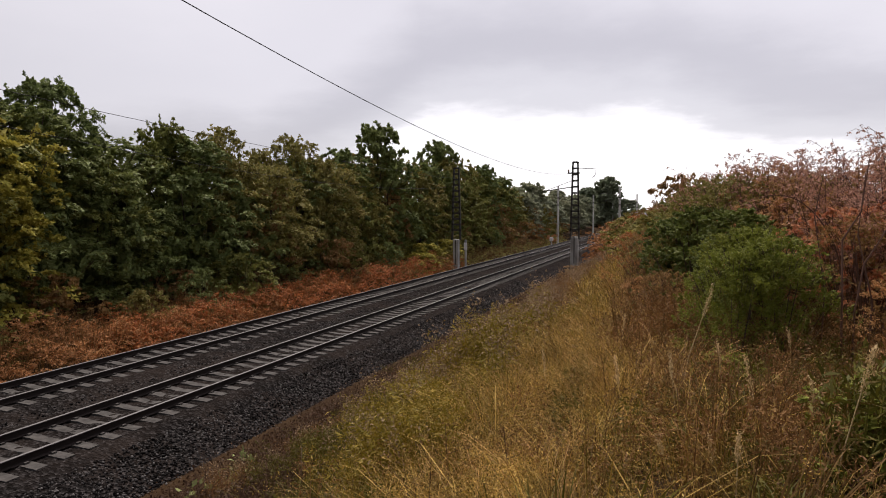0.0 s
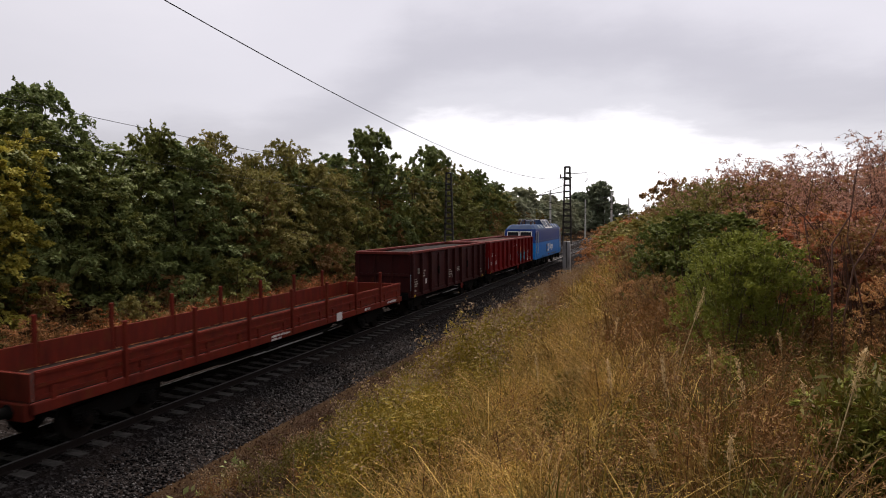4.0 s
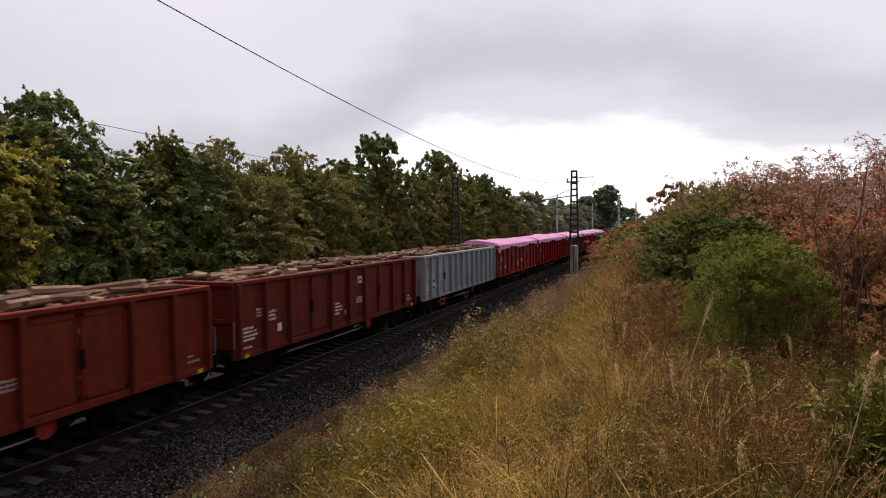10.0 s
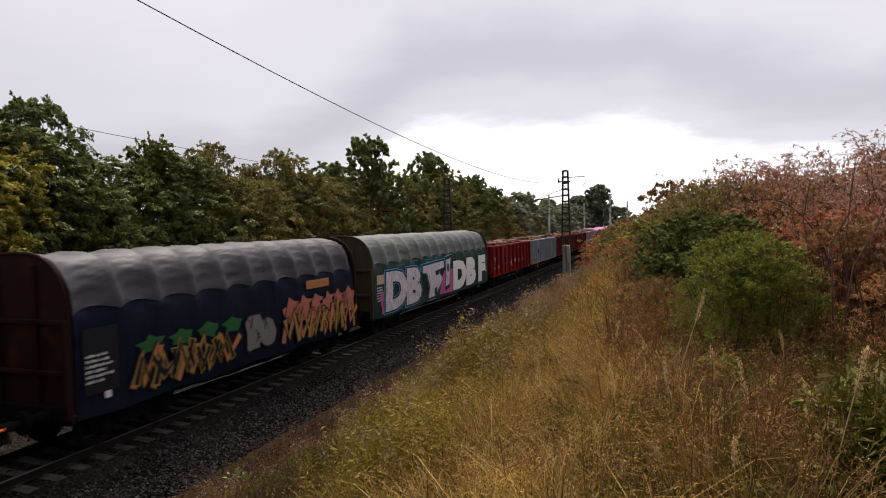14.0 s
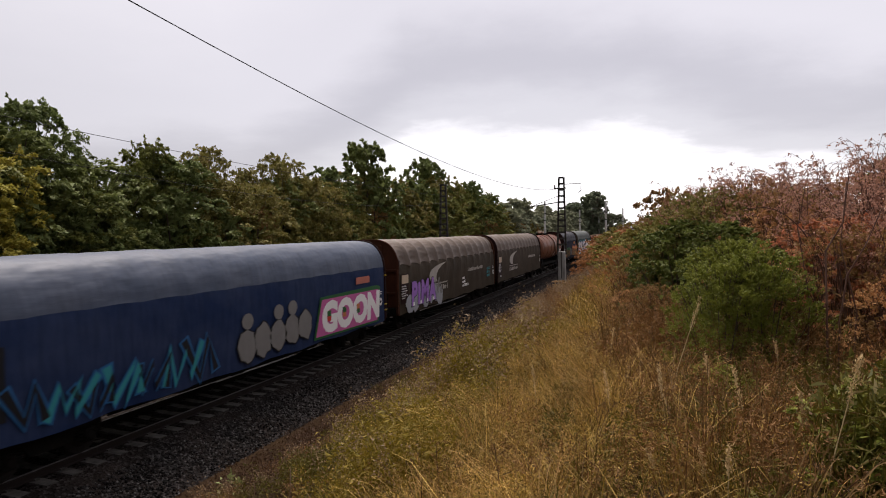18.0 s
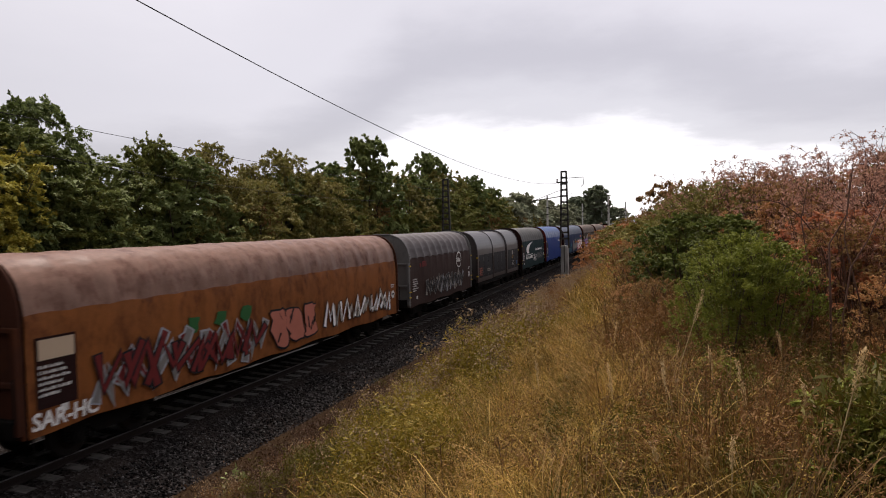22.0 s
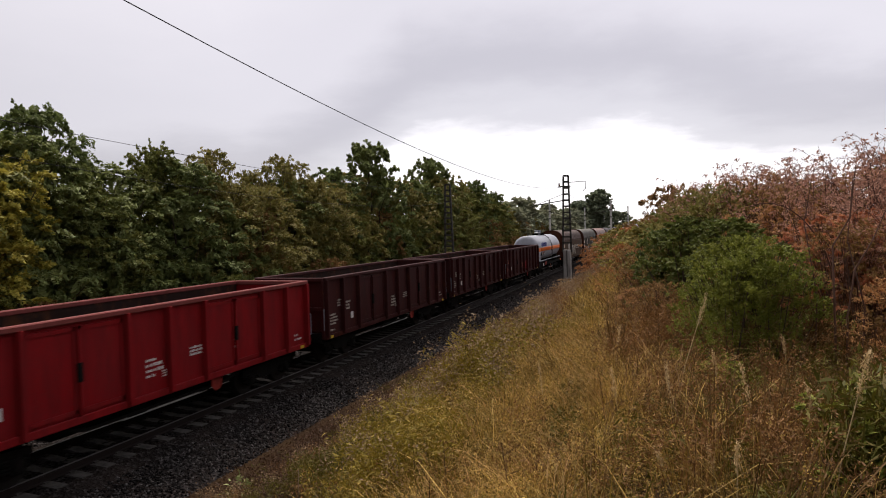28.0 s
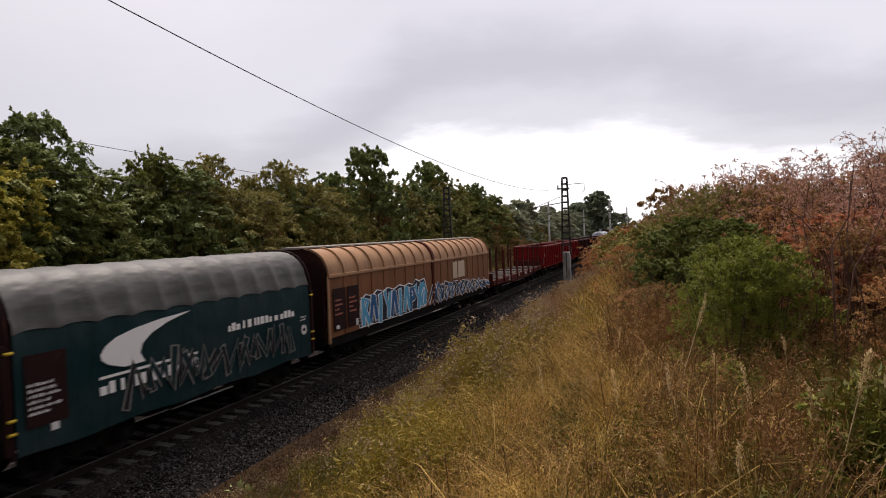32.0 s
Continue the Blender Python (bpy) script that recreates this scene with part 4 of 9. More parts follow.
def hood_wagon(spec):
    half = spec["len"] / 2
    crest = spec.get("crest", 4.37)
    w = thing("tarpaulin_wagon", spec["label"], "freight wagon", "wagons of the train")
    long_one = spec["len"] > 14
    running_gear(w, half, half - (2.4 if long_one else 2.0), steps=True)
    part("floor", box(-1.36, 1.36, -half, half, 1.1, 1.24), M_BLACK, w)
    z0 = spec.get("hem", 0.86)
    sec = hood_section(z0, crest)
    inset = spec.get("inset", 0.12)
    sag, bow, seed = spec.get("sag", 0.07), spec.get("bow", 1.25), spec["seed"]
    args = (-half + inset, half - inset, sec, bow, sag, seed, spec.get("crease", 0.03), 0.1, spec.get("wave", 0.03))
    edge = HOOD_EDGE
    drape = spec.get("drape", 0.0)
    n = len(sec)
    for nm, mat, lo, hi, lab in (("tarpaulin_side", spec["side"], 0, edge + 1, ""), ("tarpaulin_roof", spec["roof"], edge, n - edge, spec.get("roof_label", "pale weathered tarpaulin roof")),
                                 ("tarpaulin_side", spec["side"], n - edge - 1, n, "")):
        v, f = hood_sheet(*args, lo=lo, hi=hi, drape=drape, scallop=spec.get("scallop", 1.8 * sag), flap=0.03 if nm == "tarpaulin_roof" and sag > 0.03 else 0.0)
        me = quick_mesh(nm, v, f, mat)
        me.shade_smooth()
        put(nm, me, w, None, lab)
    end = spec["end"]
    outline = [(x * 0.985, z * 0.995) for x, z in sec]
    for e in (-1, 1):
        yo = e * (half - 0.02)
        a, b = sorted((yo, yo - e * 0.06))
        part("end_wall", prism(outline, a, b), end, w, spec.get("end_label", ""))
        # a rim round the arch, posts and beams on the end wall
        part("end_arch", pipe([(p[0], yo, p[1]) for p in sec], 0.04), spec.get("arch", end), w)
        a, b = sorted((yo, yo + e * 0.09))
        for x in (-0.55, 0.55):
            part("end_post", box(x - 0.05, x + 0.05, a, b, 1.0, crest - 0.25, bevel=0.01), end, w)
        for z in (1.9, 2.95):
            part("end_beam", box(-1.35, 1.35, a, b, z - 0.05, z + 0.05, bevel=0.01), end, w)
        for sx in (-1, 1):
            part("corner_post", box(sx * 1.38 - 0.06, sx * 1.38 + 0.06, min(yo, yo + e * 0.12), max(yo, yo + e * 0.12), 0.95, 3.0, bevel=0.012), end, w)
        part("handrail", pipe([(1.4, yo + e * 0.14, 1.2), (1.46, yo + e * 0.2, 1.25), (1.46, yo + e * 0.2, 2.0), (1.4, yo + e * 0.14, 2.05)], 0.014), spec.get("rail", M_BLACK), w)
        if spec.get("latch"):
            for z in (1.35, 1.6, 2.85):
                part("latch", box(1.42, 1.50, yo - 0.09, yo + 0.07, z - 0.03, z + 0.03, bevel=0.02), M_YELLOW, w, "yellow hood latch")
        plate(w, "corner_sign", 1.31, e * (half - 0.75) - 0.08, e * (half - 0.75) + 0.08, 0.9, 1.02, spec.get("corner", M_YELLOW))
    x = 1.45
    if spec.get("data", True):
        y = -half + 0.35
        if spec.get("panel"):
            plate(w, "data_panel", x - 0.012, y - 0.05, y + 0.85, 1.35, 2.75, spec["panel"])
        if spec.get("cream"):
            plate(w, "cream_panel", x + 0.002, y, y + 0.8, 2.3, 2.7, M_CREAM, "faded cream notice panel")
        bars(w, "wagon_data", x, y, 2.2, [0.55, 0.6, 0.7, 0.5, 0.7, 0.45], 0.06, 0.05, spec.get("ink", M_WHITE))
        plate(w, "white_label", x, y + 0.45, y + 0.62, 1.2, 1.35, M_WHITE)
        disc = [(half - 0.55 + 0.17 * math.cos(a), 1.75 + 0.17 * math.sin(a)) for a in [2 * math.pi * k / 16 for k in range(16)]]
        flat_shape(w, "round_sign", disc, x, M_WHITE, "round white handling sign")
        flat_shape(w, "round_sign", [(half - 0.65, 1.73), (half - 0.5, 1.7), (half - 0.46, 1.8), (half - 0.6, 1.8)], x + 0.005, M_BLACK)
        bars(w, "wagon_data", x, half - 0.75, 2.2, [0.35, 0.3], 0.05, 0.04, spec.get("ink", M_WHITE))
    MOVING.append((w, spec["s"]))
    return w

# ---- paints and cloths of single wagons ----
def enamel(name, colour):
    s = Shade(name, 0.35, spec=0.18)
    return s.done(s.mix(s.times(s.noise(3.0, 5), 0.22), colour, tuple(0.5 * x for x in colour)))


M_LOCO_DARK = enamel("engine_dark_blue", (0.003, 0.040, 0.21))
M_LOCO_LIGHT = enamel("engine_light_blue", (0.008, 0.21, 0.62))
M_LOCO_ROOF = steel("engine_roof_blue_grey", (0.05, 0.085, 0.17), 0.05, 0.3)
M_GLASS_DARK = plain("dark_cab_glass", (0.01, 0.012, 0.014), 0.08, 0, 0.1)
M_RIDGE = steel("roof_ridge_grey", (0.33, 0.29, 0.25), 0.15, 0.5)
M_VENT = plain("grey_vent", (0.22, 0.25, 0.3), 0.5)
s = Shade("chrome_spray", 0.4, spec=0.4)
c = s.mix(s.times(s.step(s.noise(3.0, 6, (1, 2.5, 0.8), 0.0, 0.7), 0.42, 0.62), 0.85), (0.74, 0.70, 0.74), (0.34, 0.31, 0.36))
s.bump(s.noise(4.0, 5, (1, 2.0, 0.7)), 0.4, 0.03)
M_SILVER = s.done(c)
M_SPRAY_WHITE = plain("white_spray", (0.86, 0.84, 0.82), 0.6, 0, 0.2)
M_SPRAY_BLACK = plain("black_spray", (0.012, 0.012, 0.015), 0.6)
M_SPRAY_PINK = plain("pink_spray", (0.55, 0.12, 0.32), 0.6)
M_SPRAY_TEAL = plain("teal_spray", (0.03, 0.25, 0.28), 0.6)
M_SPRAY_BLUE = plain("blue_spray", (0.02, 0.11, 0.27), 0.6)
M_SPRAY_SKY = plain("sky_blue_spray", (0.1, 0.38, 0.6), 0.6)
M_SPRAY_NAVY = plain("navy_spray", (0.010, 0.016, 0.035), 0.6)
M_SPRAY_GREEN = plain("green_spray", (0.025, 0.12, 0.035), 0.6)
M_SPRAY_PURPLE = plain("purple_spray", (0.36, 0.17, 0.55), 0.6)
M_SPRAY_YELLOW = plain("yellow_spray", (0.38, 0.235, 0.055), 0.6)
M_SPRAY_ORANGE = plain("orange_spray", (0.55, 0.2, 0.08), 0.6)
M_SPRAY_GREY = plain("grey_spray", (0.22, 0.21, 0.20), 0.7, 0, 0.5)
M_SPRAY_PALE = plain("pale_grey_spray", (0.36, 0.37, 0.40), 0.7, 0, 0.4)
M_SPRAY_DARKRED = plain("dark_red_spray", (0.16, 0.02, 0.02), 0.7)
M_FADED = plain("faded_lettering", (0.45, 0.41, 0.36), 0.7, 0, 0.55)
M_CORAL = plain("coral_spray", (0.5, 0.17, 0.12), 0.7, 0, 0.4)
M_ENDRUST = steel("end_wall_rust", (0.065, 0.022, 0.012), 0.6, 0.5, 0.75, (0.09, 0.03, 0.012))
M_ENDRED = steel("end_wall_red", (0.12, 0.016, 0.012), 0.25, 0.4)
M_ENDMAROON = steel("end_wall_maroon", (0.024, 0.008, 0.0075), 0.3, 0.4)
M_ENDOLIVE = steel("end_wall_olive", (0.075, 0.062, 0.042), 0.3, 0.5)
M_ENDGREY = steel("end_wall_grey", (0.20, 0.20, 0.195), 0.15, 0.5)
M_HOOD = steel("black_hood_steel", (0.026, 0.018, 0.019), 0.15, 0.4, 0.38)
M_HOOD.node_tree.nodes["Principled BSDF"].inputs["Specular IOR Level"].default_value = 0.7
M_TANKBROWN = steel("tank_brown", (0.19, 0.075, 0.042), 0.3, 0.6, 0.42, (0.10, 0.035, 0.015))
M_TANKSILVER = steel("tank_silver", (0.40, 0.42, 0.47), 0.0, 0.3, 0.35)
M_LOGOBLUE = plain("logo_blue", (0.015, 0.03, 0.2), 0.5)
M_JOINTRED = steel("joint_red", (0.10, 0.022, 0.015), 0.3, 0.5)
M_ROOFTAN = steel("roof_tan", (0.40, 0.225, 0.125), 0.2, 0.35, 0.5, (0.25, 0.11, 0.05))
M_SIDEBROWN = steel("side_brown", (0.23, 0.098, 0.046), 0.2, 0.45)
M_PLANK = plain("grey_plank", (0.058, 0.043, 0.035), 0.9, 0, 0.8)


# the roof sheet takes its own base colour, mostly paler than the side's
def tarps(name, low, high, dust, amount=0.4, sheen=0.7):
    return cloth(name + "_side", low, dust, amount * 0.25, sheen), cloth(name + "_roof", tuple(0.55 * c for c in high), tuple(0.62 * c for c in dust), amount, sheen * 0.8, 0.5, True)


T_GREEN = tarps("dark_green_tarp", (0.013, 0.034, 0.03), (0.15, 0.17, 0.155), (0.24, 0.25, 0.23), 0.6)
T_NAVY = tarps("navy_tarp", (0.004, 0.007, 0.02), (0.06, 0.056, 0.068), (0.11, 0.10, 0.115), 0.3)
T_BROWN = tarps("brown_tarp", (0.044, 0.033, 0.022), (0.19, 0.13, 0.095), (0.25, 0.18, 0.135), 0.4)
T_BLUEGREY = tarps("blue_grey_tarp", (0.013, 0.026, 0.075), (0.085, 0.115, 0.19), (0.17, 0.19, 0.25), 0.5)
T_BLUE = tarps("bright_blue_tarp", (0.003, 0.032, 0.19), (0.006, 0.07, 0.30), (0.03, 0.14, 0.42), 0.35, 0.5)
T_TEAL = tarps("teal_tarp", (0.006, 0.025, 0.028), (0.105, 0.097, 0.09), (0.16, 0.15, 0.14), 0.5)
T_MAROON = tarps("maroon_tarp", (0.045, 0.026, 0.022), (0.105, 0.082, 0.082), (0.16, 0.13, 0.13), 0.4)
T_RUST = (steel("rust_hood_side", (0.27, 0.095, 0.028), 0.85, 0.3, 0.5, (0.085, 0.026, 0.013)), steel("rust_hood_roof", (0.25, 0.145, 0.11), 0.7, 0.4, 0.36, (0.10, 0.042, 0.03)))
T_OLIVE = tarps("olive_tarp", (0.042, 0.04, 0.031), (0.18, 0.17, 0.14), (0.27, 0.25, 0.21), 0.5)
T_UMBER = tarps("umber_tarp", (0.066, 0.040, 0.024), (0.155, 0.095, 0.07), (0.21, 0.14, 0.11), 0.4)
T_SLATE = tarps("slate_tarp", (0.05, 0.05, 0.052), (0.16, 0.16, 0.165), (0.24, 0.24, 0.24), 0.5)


# ---- the engine ----
def centre(front, rear):
    return (front + rear) / 2, rear - front


def loft(levels, bm=None):
    """A closed skin through outlines (list of (x, y)) at heights."""
    bm = bm or bmesh.new()
    rings = [[bm.verts.new((x, y, z)) for x, y in outline] for outline, z in levels]
    n = len(rings[0])
    for a, b in zip(rings[:-1], rings[1:]):
        for k in range(n):
            bm.faces.new((a[k], a[(k + 1) % n], b[(k + 1) % n], b[k]))
    bm.faces.new(rings[0][::-1])
    bm.faces.new(rings[-1])
    return bm


def slab(corners, thick, bm=None):
    """A plate through four corners, thickened along its normal."""
    bm = bm or bmesh.new()
    c = [Vector(p) for p in corners]
    nrm = (c[1] - c[0]).cross(c[3] - c[0]).normalized() * thick
    a, b = [bm.verts.new(p) for p in c], [bm.verts.new(p + nrm) for p in c]
    for k in range(4):
        bm.faces.new((a[k], a[(k + 1) % 4], b[(k + 1) % 4], b[k]))
    bm.faces.new(a[::-1])
    bm.faces.new(b)
    return bm


def plan(x, y, corner=0.32):
    return [(x, -y + corner), (x, y - corner), (x - corner * 0.8, y), (-x + corner * 0.8, y), (-x, y - corner), (-x, -y + corner), (-x + corner * 0.8, -y), (x - corner * 0.8, -y)]


def engine(front, rear):
    s_, length = centre(front, rear)
    half = length / 2
    w = thing("electric_locomotive", "two-tone blue electric locomotive with white louvred roof intakes", "locomotive")
    part("lower_body", loft([(plan(1.40, half - 0.05), 0.92), (plan(1.45, half), 1.05), (plan(1.45, half), 2.47)]), M_LOCO_LIGHT, w, "light blue ribbed lower body")
    part("upper_body", loft([(plan(1.452, half), 2.47), (plan(1.452, half - 0.03), 2.62), (plan(1.43, half - 0.34), 3.60), (plan(1.42, half - 0.40), 3.76)]), M_LOCO_DARK, w, "dark blue upper body")
    part("roof", loft([(plan(1.41, half - 0.42), 3.76), (plan(1.12, half - 0.75), 4.12), (plan(0.9, half - 0.9), 4.18)]), M_LOCO_ROOF, w, "blue-grey roof with sloping edges")
    for k in range(10):
        z = 1.28 + 0.115 * k
        for sx in (-1, 1):
            a, b = sorted((sx * 1.45, sx * 1.468))
            part("body_rib", box(a, b, -5.75, 5.75, z - 0.018, z + 0.018), M_LOCO_LIGHT, w)
    for sx in (-1, 1):
        a, b = sorted((sx * 1.452, sx * 1.46))
        part("pale_stripe", box(a, b, -5.75, 5.6, 2.625, 2.65), M_VENT, w)
        for y in (-6.63, 6.63):
            a, b = sorted((sx * 1.44, sx * 1.463))
            d = part("cab_door", box(a, b, y - 0.32, y + 0.32, 1.1, 3.55), M_LOCO_DARK, w)
            a, b = sorted((sx * 1.463, sx * 1.47))
            part("door_window", box(a, b, y - 0.2, y + 0.2, 2.72, 3.4), M_GLASS_DARK, d)
            part("door_panel", box(a, b, y - 0.31, y + 0.31, 1.12, 2.45), M_LOCO_LIGHT, d)
            for e in (-0.4, 0.4):
                part("handrail", pipe([(sx * 1.45, y + e, 1.5), (sx * 1.52, y + e, 1.55), (sx * 1.52, y + e, 3.55), (sx * 1.45, y + e, 3.6)], 0.024), M_WHITE, w, "white door handrail")
            part("cab_side_window", box(min(sx * 1.435, sx * 1.455), max(sx * 1.435, sx * 1.455), y + math.copysign(0.45, y) - 0.14, y + math.copysign(0.45, y) + 0.14, 2.75, 3.4), M_GLASS_DARK, w)
            part("footstep", box(min(sx * 1.2, sx * 1.45), max(sx * 1.2, sx * 1.45), y - 0.25, y + 0.25, 0.55, 0.58), M_BLACK, w)
        for y0, y1 in ((3.05, 4.0), (4.5, 5.5), (-3.7, -2.75), (-5.2, -4.2)):
            part("roof_vent", slab([(sx * 1.365, y0 + 0.1, 3.83), (sx * 1.365, y1, 3.83), (sx * 1.15, y1 - 0.1, 4.1), (sx * 1.15, y0, 4.1)], sx * 0.02), M_VENT, w)
    # roof intakes with louvres
    part("intake_housing", loft([([(1.3, -2.3), (1.3, 2.2), (-1.3, 2.2), (-1.3, -2.3)], 3.78), ([(0.88, -2.2), (0.88, 1.35), (-0.88, 1.35), (-0.88, -2.2)], 4.6)]), M_LOCO_ROOF, w)
    for sx in (-1, 1):
        def on(y, u):
            """A point of the sloping intake face: u from its foot to its top."""
            return (sx * (1.36 - 0.46 * u), y, 3.76 + 0.86 * u)
        for y0, y1, u0, u1 in ((-1.75, 2.25, 0.0, 0.13), (-2.25, 1.45, 0.90, 1.0)):
            part("intake_frame", slab([on(y0, u0), on(y1, u0), on(y1 - 0.12, u1), on(y0 - 0.1, u1)], sx * 0.05), M_SPRAY_WHITE, w, "white intake frame")
        for yb, yt, width in ((-1.75, -2.25, 0.16), (0.1, -0.35, 0.26), (2.1, 1.3, 0.16)):
            part("intake_frame", slab([on(yb, 0.0), on(yb + width, 0.0), on(yt + width, 1.0), on(yt, 1.0)], sx * 0.055), M_SPRAY_WHITE, w, "white intake frame")
        for k in range(9):
            u = 0.16 + 0.085 * k
            for y0, y1 in ((-1.65, 0.1), (0.3, 2.1)):
                off = -0.5 * u
                part("louvre", slab([on(y0 + off, u), on(y1 + off * 1.3, u), on(y1 + off * 1.3, u + 0.035), on(y0 + off, u + 0.035)], sx * 0.045), M_VENT, w)
        part("intake_mesh", slab([on(-1.7, 0.1), on(2.15, 0.1), on(1.35, 0.95), on(-2.2, 0.95)], sx * 0.012), M_SPRAY_BLACK, w)
    for e in (-1, 1):
        y = e * half
        for sx in (-1, 1):
            x0, x1 = sx * 0.06, sx * 1.12
            zl, zh = 2.68, 3.52
            def face(x, z, out=0.0):
                return (x, y - e * (0.03 + 0.33 * (z - 2.62)) + e * out, z)
            a = [face(x0, zl, 0.01), face(x1, zl, 0.01), face(x1, zh, 0.01), face(x0, zh, 0.01)]
            part("windscreen", slab(a if e * sx < 0 else a[::-1], 0.02), M_GLASS_DARK, w)
            bm = bmesh.new()
            for p, q in zip(a, a[1:] + a[:1]):
                rod(p, q, 0.045, n=6, bm=bm)
            part("windscreen_frame", bm, M_SPRAY_WHITE, w, "white windscreen frame")
            part("headlamp", lathe([(0, 0.13), (0.05, 0.13), (0.06, 0.1), (0.04, 0.02)], 14, "y", at=(sx * 0.95, y, 1.45)) if e > 0 else lathe([(0, 0.13), (-0.05, 0.13), (-0.06, 0.1), (-0.04, 0.02)], 14, "y", at=(sx * 0.95, y, 1.45)), M_WHITE, w)
            put("buffer", BUFFER, w, pose(sx * 0.875, y, 1.05, 0, 0, 0 if e > 0 else 180))
            part("front_handrail", pipe([(sx * 0.6, y + e * 0.08, 2.35), (sx * 1.1, y + e * 0.08, 2.35)], 0.018), M_WHITE, w)
        put("coupling", HOOK, w, pose(0, y, 0, 0, 0, 0 if e > 0 else 180))
        part("pilot", box(-1.3, 1.3, min(y - 0.1, y - e * 0.35), max(y - 0.1, y - e * 0.35), 0.35, 0.95, bevel=0.04), M_BLACK, w)
        # folded current collector on the roof
        yc = e * 4.3
        bm = pipe([(-0.85, yc - 0.9, 4.42), (0.85, yc - 0.9, 4.42)], 0.03)
        pipe([(-0.55, yc - 0.9, 4.42), (-0.5, yc + 0.9, 4.5), (0.5, yc + 0.9, 4.5), (0.55, yc - 0.9, 4.42)], 0.025, 6, bm)
        pipe([(-0.95, yc + 0.3, 4.58), (-0.7, yc + 0.3, 4.64), (0.7, yc + 0.3, 4.64), (0.95, yc + 0.3, 4.58)], 0.03, 6, bm)
        part("pantograph", bm, M_MAST, w, "folded pantograph")
        for x in (-0.6, 0.6):
            for dy in (-0.9, 0.9):
                part("insulator", lathe([(4.16, 0.07), (4.2, 0.1), (4.24, 0.06), (4.28, 0.1), (4.32, 0.06), (4.36, 0.1), (4.42, 0.05)], 10, "z", at=(x, yc + dy, 0)), M_PORCELAIN, w)
        b = put("bogie", BOGIE["bolster"], w, pose(0, e * 4.15, 0))
        for sx in (-1, 1):
            part("side_frame", prism([(-2.2, 0.7), (-2.2, 0.95), (2.2, 0.95), (2.2, 0.7), (0.9, 0.5), (-0.9, 0.5)], sx * 1.08 - 0.07, sx * 1.08 + 0.07, "x"), M_BLACK, b)
            for dy in (-1.6, 1.6):
                part("axle_box", box(sx * 1.16 - 0.12, sx * 1.16 + 0.12, dy - 0.22, dy + 0.22, 0.42, 0.85, bevel=0.04), M_BLACK, b)
                part("sand_box", box(sx * 1.15 - 0.12, sx * 1.15 + 0.12, dy + 0.75, dy + 1.05, 0.55, 0.9, bevel=0.04), M_BLACK, b)
        for dy in (-1.6, 1.6):
            ws = put("wheelset", BOGIE["wheel"], b, pose(0, dy, 0.61))
            ws.scale = (1, 1.33, 1.33)
            ENGINE_WHEELS.append((ws, dy))
    for path, r in (([(-0.5, -5.6, 4.62), (-0.5, -2.4, 4.66)], 0.028), ([(-0.5, 1.6, 4.66), (-0.5, 5.6, 4.62)], 0.028), ([(0.55, -5.0, 4.62), (0.55, -2.4, 4.62)], 0.022)):
        part("busbar", pipe(path, r), M_WHITE, w, "pale roof busbar")
    for y in (-5.2, -3.0, 2.3, 3.6, 5.3):
        part("insulator", lathe([(4.16, 0.07), (4.22, 0.1), (4.28, 0.06), (4.34, 0.1), (4.40, 0.06), (4.46, 0.1), (4.62, 0.04)], 10, "z", at=(-0.5, y, 0)), M_PORCELAIN, w)
    part("roof_box", box(-0.3, 0.4, -3.3, -2.6, 4.15, 4.62, bevel=0.05), M_VENT, w)
    part("equipment_box", box(-1.2, 1.2, -1.6, 1.6, 0.45, 0.95, bevel=0.05), M_BLACK, w)
    part("battery_box", box(1.0, 1.3, -0.7, 0.6, 0.5, 0.9, bevel=0.03), M_BLACK, w)
    flat_shape(w, "emblem", [(-1.85, 1.42), (-1.02, 1.44), (-1.02, 1.65), (-1.48, 1.64), (-1.48, 1.95), (-1.02, 1.97), (-1.02, 2.2), (-1.85, 2.2)], 1.47, M_LOCO_DARK)
    flat_shape(w, "emblem", [(-1.02, 1.44), (-0.26, 1.44), (-0.26, 2.22), (-1.02, 2.22), (-1.02, 1.97), (-0.56, 1.97), (-0.56, 1.65), (-1.02, 1.65)], 1.47, M_SPRAY_WHITE)
    letters(w, "lettering", "Cargo", 0.86, 1.472, -0.06, 1.66, M_SPRAY_WHITE, 0.02, 0, 0.98, 1.0, "large white painted word")
    bars(w, "lettering", 1.455, 1.0, 1.2, [3.2], 0.13, 0.05, M_VENT)
    bars(w, "lettering", 1.455, 0.05, 1.2, [0.5], 0.1, 0.05, M_VENT)
    plate(w, "red_mark", 1.455, -0.5, -0.1, 1.08, 1.2, M_SIGNRED)
    bars(w, "lettering", 1.455, -4.0, 1.15, [0.5, 0.3], 0.06, 0.05, M_VENT)
    MOVING.append((w, s_))
    return w


